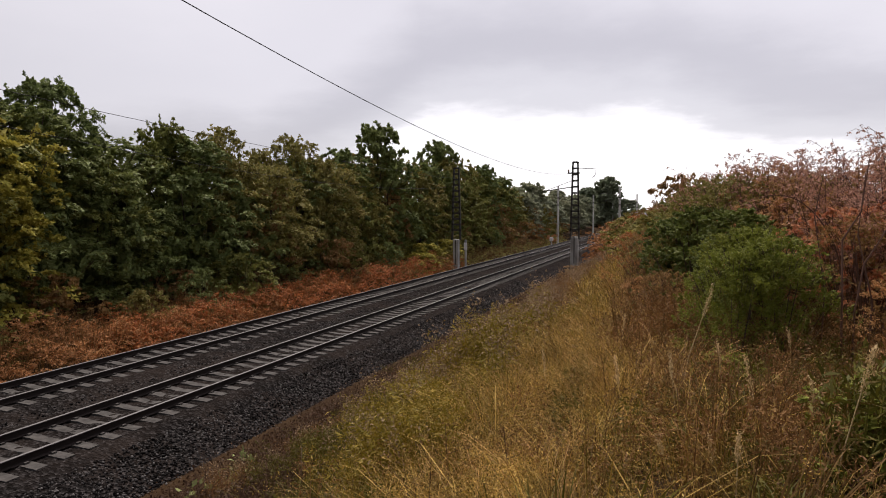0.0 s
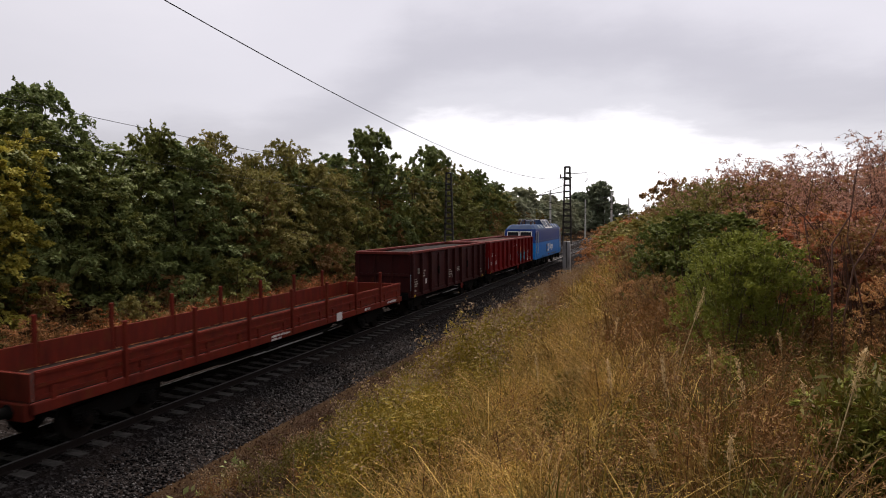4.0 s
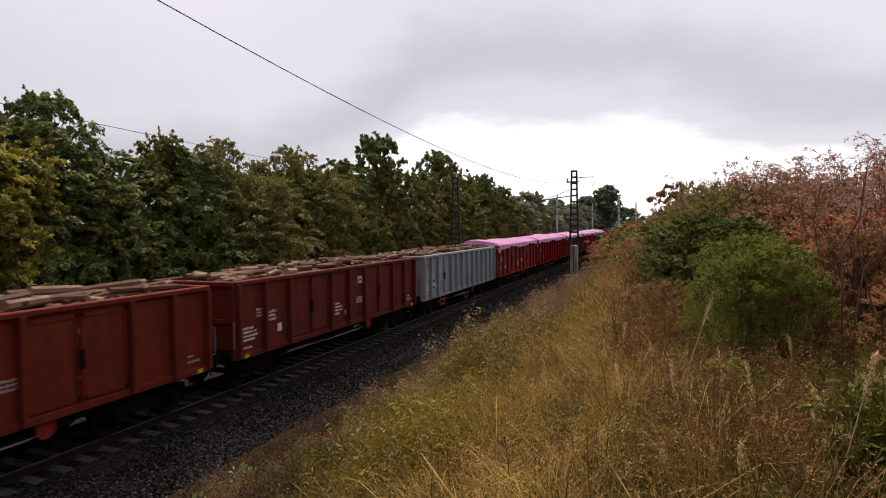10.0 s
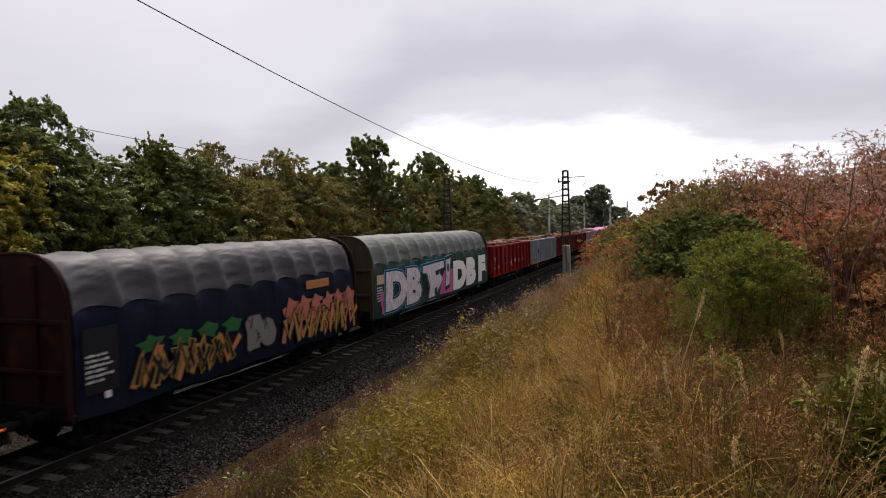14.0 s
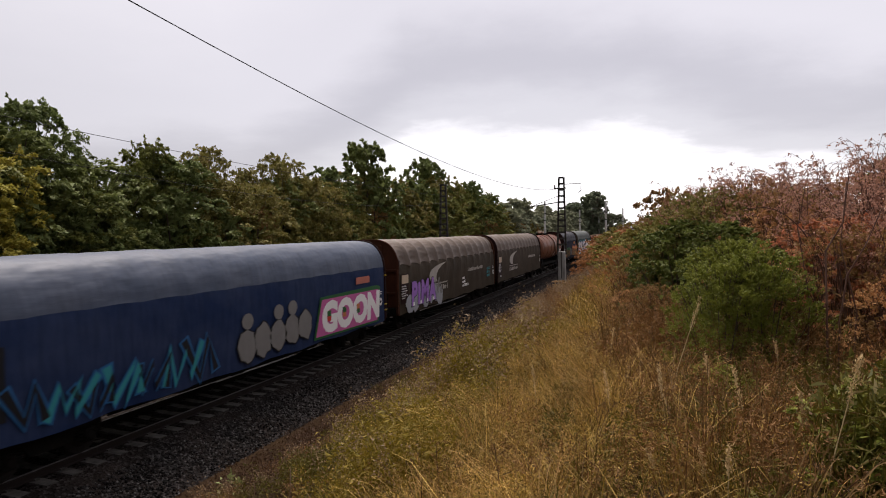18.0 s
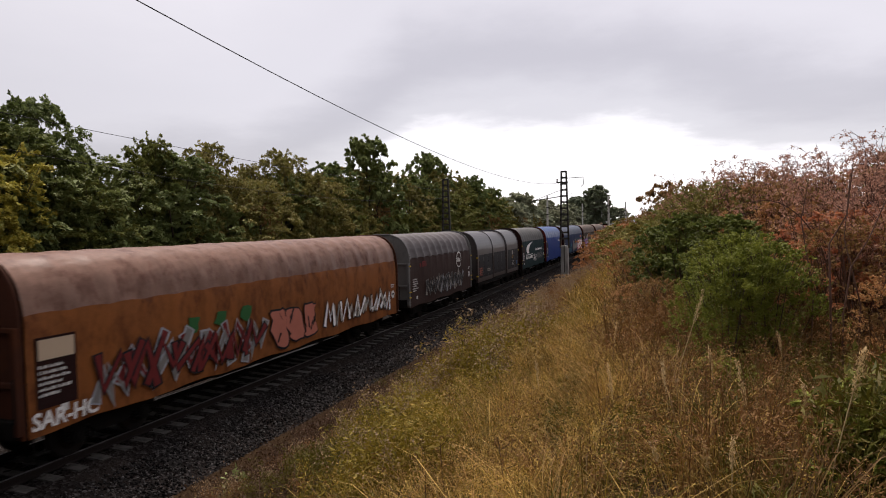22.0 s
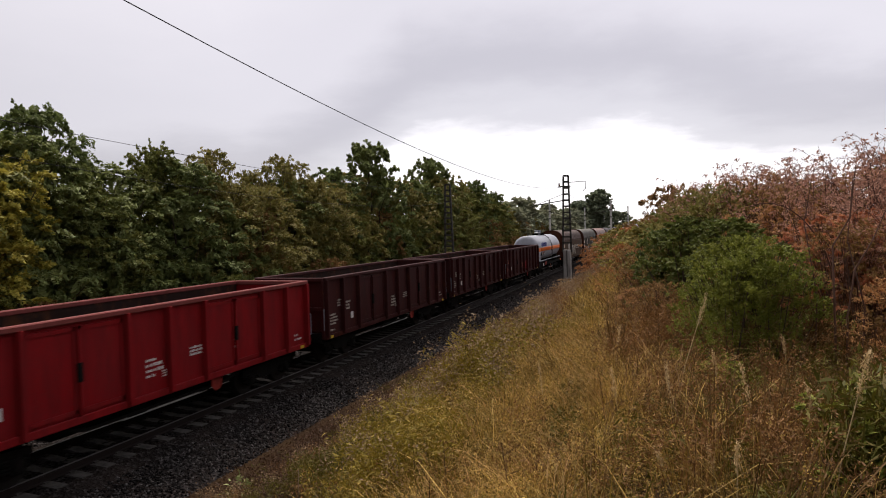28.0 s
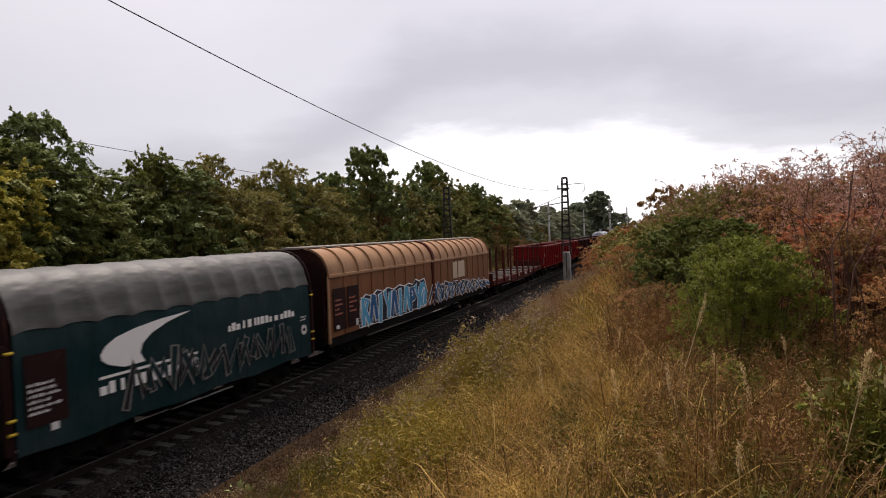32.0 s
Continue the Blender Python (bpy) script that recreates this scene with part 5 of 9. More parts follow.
# ---- other kinds of wagon ----
def low_wagon(spec):
    half = spec["len"] / 2
    paint = spec["paint"]
    w = thing("low_sided_wagon", spec["label"], "freight wagon", "wagons of the train")
    running_gear(w, half, half - 2.4, colour=paint)
    part("floor", box(-1.32, 1.32, -half, half, 1.16, 1.24), M_INSIDE, w)
    n = 8
    pitch = spec["len"] / n
    for sx in (-1, 1):
        for k in range(n):
            y0 = -half + k * pitch
            a, b = sorted((sx * 1.34, sx * 1.38))
            flap = part("side_flap", box(a, b, y0 + 0.06, y0 + pitch - 0.06, 1.26, 1.84, bevel=0.008), paint, w)
            for z in (1.32, 1.55, 1.78):
                a, b = sorted((sx * 1.38, sx * 1.405))
                part("flap_bead", box(a, b, y0 + 0.1, y0 + pitch - 0.1, z - 0.035, z + 0.035), paint, flap)
            a, b = sorted((sx * 1.38, sx * 1.42))
            part("hinge", box(a, b, y0 + 0.4, y0 + 0.52, 1.06, 1.5), paint, flap)
            part("hinge", box(a, b, y0 + pitch - 0.52, y0 + pitch - 0.4, 1.06, 1.5), paint, flap)
        a, b = sorted((sx * 1.30, sx * 1.43))
        part("side_sill", box(a, b, -half, half, 1.0, 1.22, bevel=0.015), paint, w)
        for k in range(1, n):
            part("stake", box(sx * 1.40 - 0.05, sx * 1.40 + 0.05, -half + k * pitch - 0.05, -half + k * pitch + 0.05, 1.05, 2.5, bevel=0.012), paint, w)
    for e in (-1, 1):
        a, b = sorted((e * (half - 0.05), e * half))
        part("end_flap", box(-1.34, 1.34, a, b, 1.24, 1.8, bevel=0.01), paint, w)
    bars(w, "wagon_data", 1.434, half - 1.6, 1.18, [0.9], 0.1, 0.04)
    plate(w, "white_label", 1.434, 2.9, 3.3, 1.0, 1.3, M_WHITE)
    bars(w, "wagon_data", 1.434, -1.2, 1.18, [1.0, 0.5], 0.07, 0.03)
    bars(w, "wagon_data", 1.434, 5.2, 1.16, [0.5], 0.1, 0.03)
    MOVING.append((w, spec["s"]))


def stake_wagon(spec):
    half = spec["len"] / 2
    paint = spec["paint"]
    w = thing("stake_wagon", spec["label"], "freight wagon", "wagons of the train")
    running_gear(w, half, half - 2.4, colour=paint)
    rnd_ = random.Random(9)
    n = 48
    for k in range(n):
        y0 = -half + 0.1 + (2 * half - 0.2) * k / n
        z = 1.30 + rnd_.uniform(-0.012, 0.012) + (0.06 if k % 6 == 0 else 0)
        part("plank", box(-1.22, 1.22, y0 + 0.012, y0 + (2 * half - 0.2) / n - 0.012, 1.24, z), M_PLANK, w, "worn grey deck plank" if k == 0 else "")
    for sx in (-1, 1):
        a, b = sorted((sx * 1.26, sx * 1.42))
        part("side_sill", prism([(-half, 1.0), (-half, 1.32), (half, 1.32), (half, 1.0), (half * 0.5, 0.92), (half * 0.3, 0.78), (-half * 0.3, 0.78), (-half * 0.5, 0.92)], a, b, "x"), paint, w)
        for k in range(8):
            y = 7.3 - 2.22 * k + (half - 9.1)
            p_ = part("stake", prism([(y - 0.13, 1.0), (y - 0.09, 3.35), (y - 0.02, 3.35), (y - 0.02, 1.35), (y + 0.02, 1.35), (y + 0.02, 3.4), (y + 0.09, 3.4), (y + 0.13, 1.0)], sx * 1.42 - 0.055, sx * 1.42 + 0.055, "x"), paint, w)
            part("stake_pocket", box(sx * 1.42 - 0.08, sx * 1.42 + 0.08, y - 0.18, y + 0.18, 0.98, 1.3, bevel=0.015), paint, p_)
    for e in (-1, 1):
        a, b = sorted((e * (half - 0.06), e * (half - 0.01)))
        part("end_flap", box(-1.34, 1.34, a, b, 1.32, 1.84, bevel=0.012), paint, w)
        for x in (-0.8, 0.8):
            part("end_post", box(x - 0.06, x + 0.06, min(e * half, e * (half + 0.07)), max(e * half, e * (half + 0.07)), 1.0, 1.8), paint, w)
    for y, rows in ((-4.6, [0.95, 0.95, 0.7]), (-1.6, [0.8, 0.8]), (3.6, [0.35, 0.35]), (4.9, [0.3, 0.3])):
        bars(w, "wagon_data", 1.424, y, 1.26, rows, 0.07, 0.025)
    plate(w, "white_label", 1.424, 1.3, 1.95, 1.06, 1.26, M_WHITE)
    MOVING.append((w, spec["s"]))


def tank_wagon(spec):
    half = spec["len"] / 2
    r, axis = spec.get("r", 1.38), spec.get("axis", 2.72)
    paint = spec["paint"]
    w = thing("tank_wagon", spec["label"], "freight wagon", "wagons of the train")
    running_gear(w, half, half - 1.9)
    y0, y1 = -half + 0.45, half - 0.45
    prof = [(y0 - 0.28, 0.02), (y0 - 0.25, r * 0.45), (y0 - 0.16, r * 0.78), (y0, r * 0.95), (y0 + 0.12, r)]
    prof += [(y0 + 0.12 + (y1 - y0 - 0.24) * k / 6, r) for k in range(1, 6)] + [(y1 - 0.12, r), (y1, r * 0.95), (y1 + 0.16, r * 0.78), (y1 + 0.25, r * 0.45), (y1 + 0.28, 0.02)]
    part("barrel", lathe(prof, 40, "y", at=(0, 0, axis)), paint, w, smooth=True)
    for k in range(spec.get("hoops", 6)):
        y = y0 + 0.9 + (y1 - y0 - 1.8) * k / max(1, spec.get("hoops", 6) - 1)
        part("hoop", lathe([(y - 0.05, r + 0.005), (y - 0.045, r + 0.03), (y + 0.045, r + 0.03), (y + 0.05, r + 0.005)], 40, "y", at=(0, 0, axis)), spec.get("hoop_paint", paint), w)
    for y in (y0 + 1.4, y1 - 1.4):
        part("saddle", box(-1.1, 1.1, y - 0.35, y + 0.35, 1.1, axis - r * 0.72, bevel=0.03), M_BLACK, w)
    # walkway, hatch and ladder
    ly = spec.get("ladder", 0.4)
    part("walkway", box(-0.35, 0.35, ly - 2.0, ly + 1.6, axis + r + 0.14, axis + r + 0.18), M_BLACK, w)
    for y in (ly - 1.9, ly - 0.6, ly + 0.4, ly + 1.5):
        part("walkway_bracket", box(-0.3, 0.3, y - 0.03, y + 0.03, axis + r - 0.1, axis + r + 0.15), M_BLACK, w)
    part("hatch", lathe([(axis + r - 0.05, 0.32), (axis + r + 0.25, 0.32), (axis + r + 0.32, 0.2), (axis + r + 0.34, 0.02)], 16, "z", at=(0, ly - 0.9, 0)), paint, w)
    part("valve_box", box(-0.28, 0.28, ly - 0.95, ly - 0.3, axis + r + 0.14, axis + r + 0.48, bevel=0.03), spec.get("box", paint), w)
    for sx in (-1, 1):
        part("walkway_rail", pipe([(sx * 0.38, ly - 2.0, axis + r + 0.16), (sx * 0.38, ly - 2.0, axis + r + 0.55), (sx * 0.38, ly + 1.6, axis + r + 0.55), (sx * 0.38, ly + 1.6, axis + r + 0.16)], 0.018), M_BLACK, w)
    rails, steps_ = bmesh.new(), 11
    path = []
    for k in range(14):
        a = radians(86 - 7.2 * k)
        path.append(((r + 0.1) * math.cos(a), axis + (r + 0.1) * math.sin(a)))
    path.append((r + 0.12, 1.2))
    for dy in (-0.2, 0.2):
        pipe([(x, ly + dy, z) for x, z in path], 0.02, 6, rails)
    part("ladder_rails", rails, M_BLACK, w)
    for k in range(1, len(path) - 1):
        part("rung", pipe([(path[k][0], ly - 0.2, path[k][1]), (path[k][0], ly + 0.2, path[k][1])], 0.014), M_BLACK, w)
    for z in (1.45, 1.2, 0.8):
        part("rung", pipe([(path[-1][0], ly - 0.2, z), (path[-1][0], ly + 0.2, z)], 0.014), M_BLACK, w)
    MOVING.append((w, spec["s"]))
    return w, y0, y1, r, axis


def on_barrel(w, name, y0, y1, z0, z1, r, axis, material, label="", lift=0.006, n=6):
    """A painted field that follows the curve of a barrel, between two heights on the +x side."""
    v, f = [], []
    for k in range(n + 1):
        a = math.asin(max(-0.999, min(0.999, (z0 + (z1 - z0) * k / n - axis) / r)))
        for y in (y0, y1):
            v.append(((r + lift) * math.cos(a), y, axis + (r + lift) * math.sin(a)))
            v.append(((r - 0.01) * math.cos(a), y, axis + (r - 0.01) * math.sin(a)))
    for k in range(n):
        a, b = 4 * k, 4 * k + 4
        f += [(a, a + 2, b + 2, b), (a, b, b + 1, a + 1), (a + 2, a + 3, b + 3, b + 2)]
    f += [(0, 1, 3, 2), (4 * n, 4 * n + 2, 4 * n + 3, 4 * n + 1)]
    return put(name, quick_mesh(name, v, f, material), w, None, label)


def sliding_wall_wagon(spec):
    half = spec["len"] / 2
    w = thing("sliding_wall_wagon", spec["label"], "freight wagon", "wagons of the train")
    running_gear(w, half, half - 2.6, steps=True)
    part("floor", box(-1.38, 1.38, -half, half, 1.05, 1.2), M_BLACK, w)
    for sx in (-1, 1):
        part("sill", box(*sorted((sx * 1.30, sx * 1.385)), -half + 0.1, half - 0.1, 0.8, 1.13), M_BLACK, w)
    sec = [(0.25 + 1.19 * math.cos(a) ** 0.8, 3.38 + 1.0 * math.sin(a) ** 1.05) for a in [0.5 * math.pi * k / 16 for k in range(16)]] + [(0.25, 4.38)]
    full = sec + [(-x, z) for x, z in sec[::-1]]
    for j, (ya, yb) in enumerate(((-half + 0.05, -0.03), (0.03, half - 0.05))):
        for sx in (-1, 1):
            a, b = sorted((sx * 1.39, sx * 1.425))
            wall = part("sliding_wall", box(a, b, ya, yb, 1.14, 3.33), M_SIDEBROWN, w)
            n = 9
            for k in range(n + 1):
                y = ya + (yb - ya) * k / n
                a, b = sorted((sx * 1.425, sx * 1.46))
                part("wall_rib", box(a, b, max(ya, y - 0.035), min(yb, y + 0.035), 1.16, 3.31), M_SIDEBROWN, wall)
            a, b = sorted((sx * 1.40, sx * 1.5))
            part("eave_beam", box(a, b, ya, yb, 3.31, 3.43, bevel=0.012), M_ROOFTAN, w)
            # where the two walls and roofs meet stands a heavy red post
            part("joint_post", box(a, b - 0.01, *sorted((0.035 * (2 * j - 1), 0.15 * (2 * j - 1))), 1.14, 3.36, bevel=0.012), M_JOINTRED, w, "dark red joint post")
            hoop = [(sx * (x + 0.075), z + 0.055) for x, z in sec[:-1]] + [(sx * x * 0.985, z - 0.02) for x, z in sec[-2::-1]]
            part("joint_hoop", prism(hoop, *sorted((0.035 * (2 * j - 1), 0.13 * (2 * j - 1)))), M_JOINTRED, w, "dark red roof joint")
            shell = [(sx * x, z) for x, z in sec]
            inner = [(sx * x * 0.97, z - 0.03) for x, z in sec[::-1]]
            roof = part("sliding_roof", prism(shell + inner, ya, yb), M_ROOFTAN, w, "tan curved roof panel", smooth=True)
            roof.data.set_sharp_from_angle(angle=radians(30))
            for k in range(10):
                y = ya + (yb - ya) * k / 9
                rib = [(sx * (x + 0.06), z + 0.045) for x, z in sec[:-1]] + [(sx * x * 0.985, z - 0.02) for x, z in sec[-2::-1]]
                part("roof_rib", prism(rib, max(ya, y - 0.03), min(yb, y + 0.03)), M_ROOFTAN, roof)
    part("roof_cap", box(-0.4, 0.46, -half, half, 4.36, 4.46, bevel=0.02), M_RIDGE, w, "pale roof ridge")
    part("ridge_strip", box(0.40, 0.52, -half, half, 4.34, 4.40), M_BLACK, w, "dark strip beside the ridge")
    for e in (-1, 1):
        a, b = sorted((e * half, e * (half - 0.08)))
        part("end_wall", prism([(1.40, 0.95)] + full + [(-1.40, 0.95)], a, b), M_ENDMAROON, w)
        for x in (-1.3, -0.45, 0.45, 1.3):
            part("end_post", box(x - 0.05, x + 0.05, min(e * half, e * (half + 0.09)), max(e * half, e * (half + 0.09)), 1.0, 3.7), M_ENDMAROON, w)
        part("corner_post", box(1.33, 1.47, min(e * half, e * (half - 0.14)), max(e * half, e * (half - 0.14)), 0.95, 3.38, bevel=0.015), M_ROOFTAN, w)
    for y0 in (-half + 0.35, -half + 1.45):
        plate(w, "end_panel", 1.464, y0, y0 + 0.95, 1.35, 2.9, M_ENDMAROON, "dark red door panel")
        bars(w, "wagon_data", 1.474, y0 + 0.12, 2.5, [0.5, 0.6, 0.3, 0.55], 0.07, 0.1, M_CORAL)
    plate(w, "white_label", 1.478, -half + 0.5, -half + 0.72, 1.42, 1.56, M_WHITE)
    plate(w, "white_label", 1.478, -half + 2.05, -half + 2.25, 1.35, 1.6, M_WHITE)
    plate(w, "cream_panel", 1.462, 3.2, 4.0, 2.2, 3.14, M_CREAM)
    plate(w, "cream_panel", 1.462, 4.15, 5.4, 2.2, 3.14, M_CREAM, "cream notice panel")
    part("brake_lever", pipe([(1.4, -0.1, 0.74), (1.4, 1.15, 0.74)], 0.028), M_WHITE, w, "white brake lever")
    MOVING.append((w, spec["s"]))
    return w


def telescopic_wagon(spec):
    half = spec["len"] / 2
    w = thing("telescopic_hood_wagon", spec["label"], "freight wagon", "wagons of the train")
    running_gear(w, half, half - 2.0)
    part("floor", box(-1.36, 1.36, -half, half, 1.0, 1.2), M_BLACK, w)
    part("skirt", box(1.30, 1.40, -half + 0.3, half - 0.3, 0.78, 1.0), M_BLACK, w)
    third = (2 * half - 0.2) / 3
    for k in range(3):
        grow = 1.0 if k != 1 else 0.965
        sec = [(x * grow, 0.95 + (z - 0.95) * (1 if k != 1 else 0.975)) for x, z in hood_section(0.98, 4.3, 1.42, 2.85, 22)]
        ya, yb = -half + 0.1 + k * third, -half + 0.1 + (k + 1) * third
        inner = [(x * 0.97, z - 0.03 if z > 1.1 else z) for x, z in sec[::-1]]
        hood = part("hood", prism(sec + inner, ya, yb), M_HOOD, w, "black steel hood section")
        for y in (ya + 0.06, yb - 0.06):
            part("hood_arch", pipe([(p[0], y, p[1]) for p in sec], 0.05), M_HOOD, hood)
        for j in range(3):
            y = ya + 0.5 + j * (third - 0.6) / 3
            plate(hood, "hood_panel", 1.42 * grow + 0.006, y, y + (third - 0.9) / 3, 1.25, 2.75, M_SPRAY_BLACK, "glossy dark side panel" if j == 0 else "")
        if k == 1:
            continue
        a, b = sorted((ya, ya + 0.04)) if k == 0 else sorted((yb - 0.04, yb))
        part("end_wall", prism(sec, a, b), M_HOOD, w)
    bars(w, "wagon_data", 1.44, -half + 0.7, 1.9, [0.6, 0.7, 0.6, 0.65], 0.09, 0.05, M_CORAL)
    bars(w, "wagon_data", 1.44, -half + 2.6, 1.75, [0.9, 0.8], 0.07, 0.04, M_FADED)
    disc = [(half - 2.2 + 0.18 * math.cos(a), 2.5 + 0.18 * math.sin(a)) for a in [2 * math.pi * k / 14 for k in range(14)]]
    flat_shape(w, "round_sign", disc, 1.44, M_FADED)
    bars(w, "lettering", 1.44, half - 2.35, 2.25, [0.5, 0.4], 0.08, 0.05, M_SPRAY_YELLOW)
    bars(w, "wagon_data", 1.44, half - 2.2, 1.85, [0.4, 0.4, 0.35, 0.4], 0.06, 0.05, M_WHITE)
    plate(w, "blue_label", 1.44, half - 0.9, half - 0.6, 1.5, 1.8, M_SPRAY_BLUE)
    for e in (-1, 1):
        for z in (1.4, 2.6):
            part("latch", box(1.38, 1.5, e * (half - 0.1) - 0.08, e * (half - 0.1) + 0.08, z - 0.04, z + 0.04, bevel=0.02), M_YELLOW, w, "yellow hood latch")
    MOVING.append((w, spec["s"]))


# ---- the train, from its engine back ----
def wagon(build, front, rear, **spec):
    spec["s"], spec["len"] = centre(front, rear)
    return build(spec)


def operator_marks(w, y, z, url_y, ink, k=1.0, url_z=2.42, url_w=3.2, bar=True):
    """A crescent over a line, two rows of lettering as bars, and a web address as bars."""
    swoosh(w, 1.462, y, z, k, ink)
    if bar:
        plate(w, "line", 1.462, y - 0.05, y + 2.95 * k, z - 0.16, z - 0.10, ink, thick=0.004)
        bars(w, "lettering", 1.462, y - 0.05, z - 0.24, [3.0 * k], 0.26 * k, 0.03, ink)
    bars(w, "lettering", 1.462, url_y, url_z, [url_w], 0.22, 0.03, ink, seed=3)


ENGINE_WHEELS = []
engine(-3.11, 12.4)
w = wagon(gondola, 13.56, 28.2, paint=M_DEEPRED, label="bright red open freight wagon with sprayed tags", load="brown", seed=1, panels=11, rim=M_RIM, logo_at=0.6, corner=M_YELLOW, doors=())
flat_shape(w, "graffiti", spiky(random.Random(3), 0.65, 1.5, 0.75, 0.65, 13), 1.39, M_SPRAY_GREEN)
scrawl(w, 1.39, 1.8, 1.15, 3.0, 0.85, 3, M_SPRAY_TEAL, M_SPRAY_BLACK, 5, M_SPRAY_SKY)
for k in range(4):
    flat_shape(w, "graffiti", spiky(random.Random(30 + k), 1.9 + 0.85 * k, 1.75, 0.35, 0.75, 9), 1.387, M_SPRAY_ORANGE)
letters(w, "graffiti", "M", 0.9, 1.392, 5.75, 1.5, M_SPRAY_WHITE, 0.05, 0.2, 1.2)
scrawl(w, 1.39, 5.7, 1.1, 1.15, 0.35, 4, M_SPRAY_WHITE, M_SPRAY_WHITE, 8)
wagon(gondola, 29.45, 42.2, paint=M_MAROON, label="dark brown-red open freight wagon", load="grey", seed=2, rim=M_BROWNRED, ink=M_FADED)
wagon(low_wagon, 43.35, 61.4, paint=M_RUSTY, label="low-sided rust-red flat wagon with side stakes, empty")
w = wagon(gondola, 62.6, 74.9, paint=M_GREEN, label="dark green open wagon under a pink tarpaulin", seed=4, load="tarp", doors=(), logo=False, panels=11)
for k in range(3):
    flat_shape(w, "emblem", [(-4.3 + 0.1 * k, 2.7), (-4.2 + 0.1 * k, 2.7), (-4.15 + 0.1 * k, 2.95), (-4.25 + 0.1 * k, 2.95)], 1.39, M_WHITE)
bars(w, "lettering", 1.39, -3.7, 2.95, [0.9], 0.24, 0.02)
bm = pipe([(1.52, 5.2, 1.0), (1.52, 5.2, 3.1)], 0.02)
pipe([(1.52, 5.6, 1.0), (1.52, 5.6, 3.1)], 0.02, 6, bm)
for k in range(7):
    pipe([(1.52, 5.2, 1.15 + 0.3 * k), (1.52, 5.6, 1.15 + 0.3 * k)], 0.014, 6, bm)
part("ladder", bm, M_WHITE, w, "white end ladder")
wagon(gondola, 76.1, 89.2, paint=M_RED, label="dark red open wagon under a pink tarpaulin", seed=5, load="tarp", logo_at=1.9)
wagon(gondola, 90.3, 103.0, paint=M_BROWNRED, label="faded brown-red open wagon under a pink tarpaulin", seed=6, load="tarp", logo=False, ink=M_BROWNRED)
wagon(gondola, 104.2, 118.8, paint=M_BRIGHT_RED, label="bright red open wagon under a pink tarpaulin", seed=7, load="tarp", panels=11, doors=(), corner=M_YELLOW, logo_at=2.3)
wagon(gondola, 120.0, 132.9, paint=M_OXIDE, label="oxide red open wagon under a pink tarpaulin", seed=8, load="tarp")
wagon(gondola, 134.0, 146.9, paint=M_GREY, label="pale grey open wagon filled with logs", seed=9, load="logs", sign=True, panels=13, doors=(2,), logo=False, corner=M_ORANGE)
wagon(gondola, 148.0, 160.9, paint=M_BROWNRED, label="dark red open wagon filled with logs", seed=10, load="logs", logo_at=0.9)
wagon(gondola, 162.0, 174.8, paint=M_RUSTY, label="rusty red-brown open wagon filled with logs", seed=11, load="logs", ink=M_FADED)
wagon(gondola, 175.9, 188.8, paint=M_GREY, label="pale grey open wagon with a full load of logs", seed=12, load="logs", sign=True, panels=13, doors=(2,), logo=False, corner=M_ORANGE)
wagon(gondola, 189.9, 202.8, paint=M_BRIGHT_RED, label="clean red open wagon filled with logs", seed=13, load="logs", doors=(2,), logo=False)

# covered wagons
w = wagon(hood_wagon, 204.0, 221.9, side=T_GREEN[0], roof=T_GREEN[1], end=M_ENDOLIVE, label="dark green tarpaulin wagon covered in silver and white graffiti", seed=14, sag=0.10, crease=0.05, bow=1.38, cream=True)
for txt, y, z, size in (("D", 1.45, 1.2, 1.95), ("B", 3.95, 1.22, 2.0), ("F", 6.55, 1.22, 2.0)):
    letters(w, "graffiti", txt, size, 1.462, y, z, M_SPRAY_BLACK, 0.19, 0.03, 1.6)
    letters(w, "graffiti", txt, size, 1.470, y, z, M_SPRAY_WHITE, 0.16, 0.03, 1.6)
for txt, y in (("D", -7.85), ("B", -5.5)):
    letters(w, "graffiti", txt, 2.1, 1.462, y, 1.2, M_SPRAY_SKY, 0.25, 0.05, 1.5)
    letters(w, "graffiti", txt, 2.1, 1.468, y, 1.2, M_SPRAY_BLACK, 0.21, 0.05, 1.5)
    letters(w, "graffiti", txt, 2.1, 1.476, y, 1.2, M_SILVER, 0.14, 0.05, 1.5)
ARROW = [(-3.35, 2.75), (-0.15, 2.85), (0.0, 2.48), (-1.5, 2.38), (-1.45, 2.15), (-0.95, 2.12), (-0.95, 2.3), (-0.3, 1.85), (-1.3, 1.25), (-1.25, 1.5), (-1.7, 1.45), (-1.6, 1.05), (-2.6, 1.02), (-2.35, 1.6), (-2.75, 2.35), (-3.4, 2.4)]
PILLAR = [(0.15, 2.9), (1.05, 2.98), (0.95, 2.6), (0.75, 1.4), (0.05, 1.3), (0.2, 2.2)]
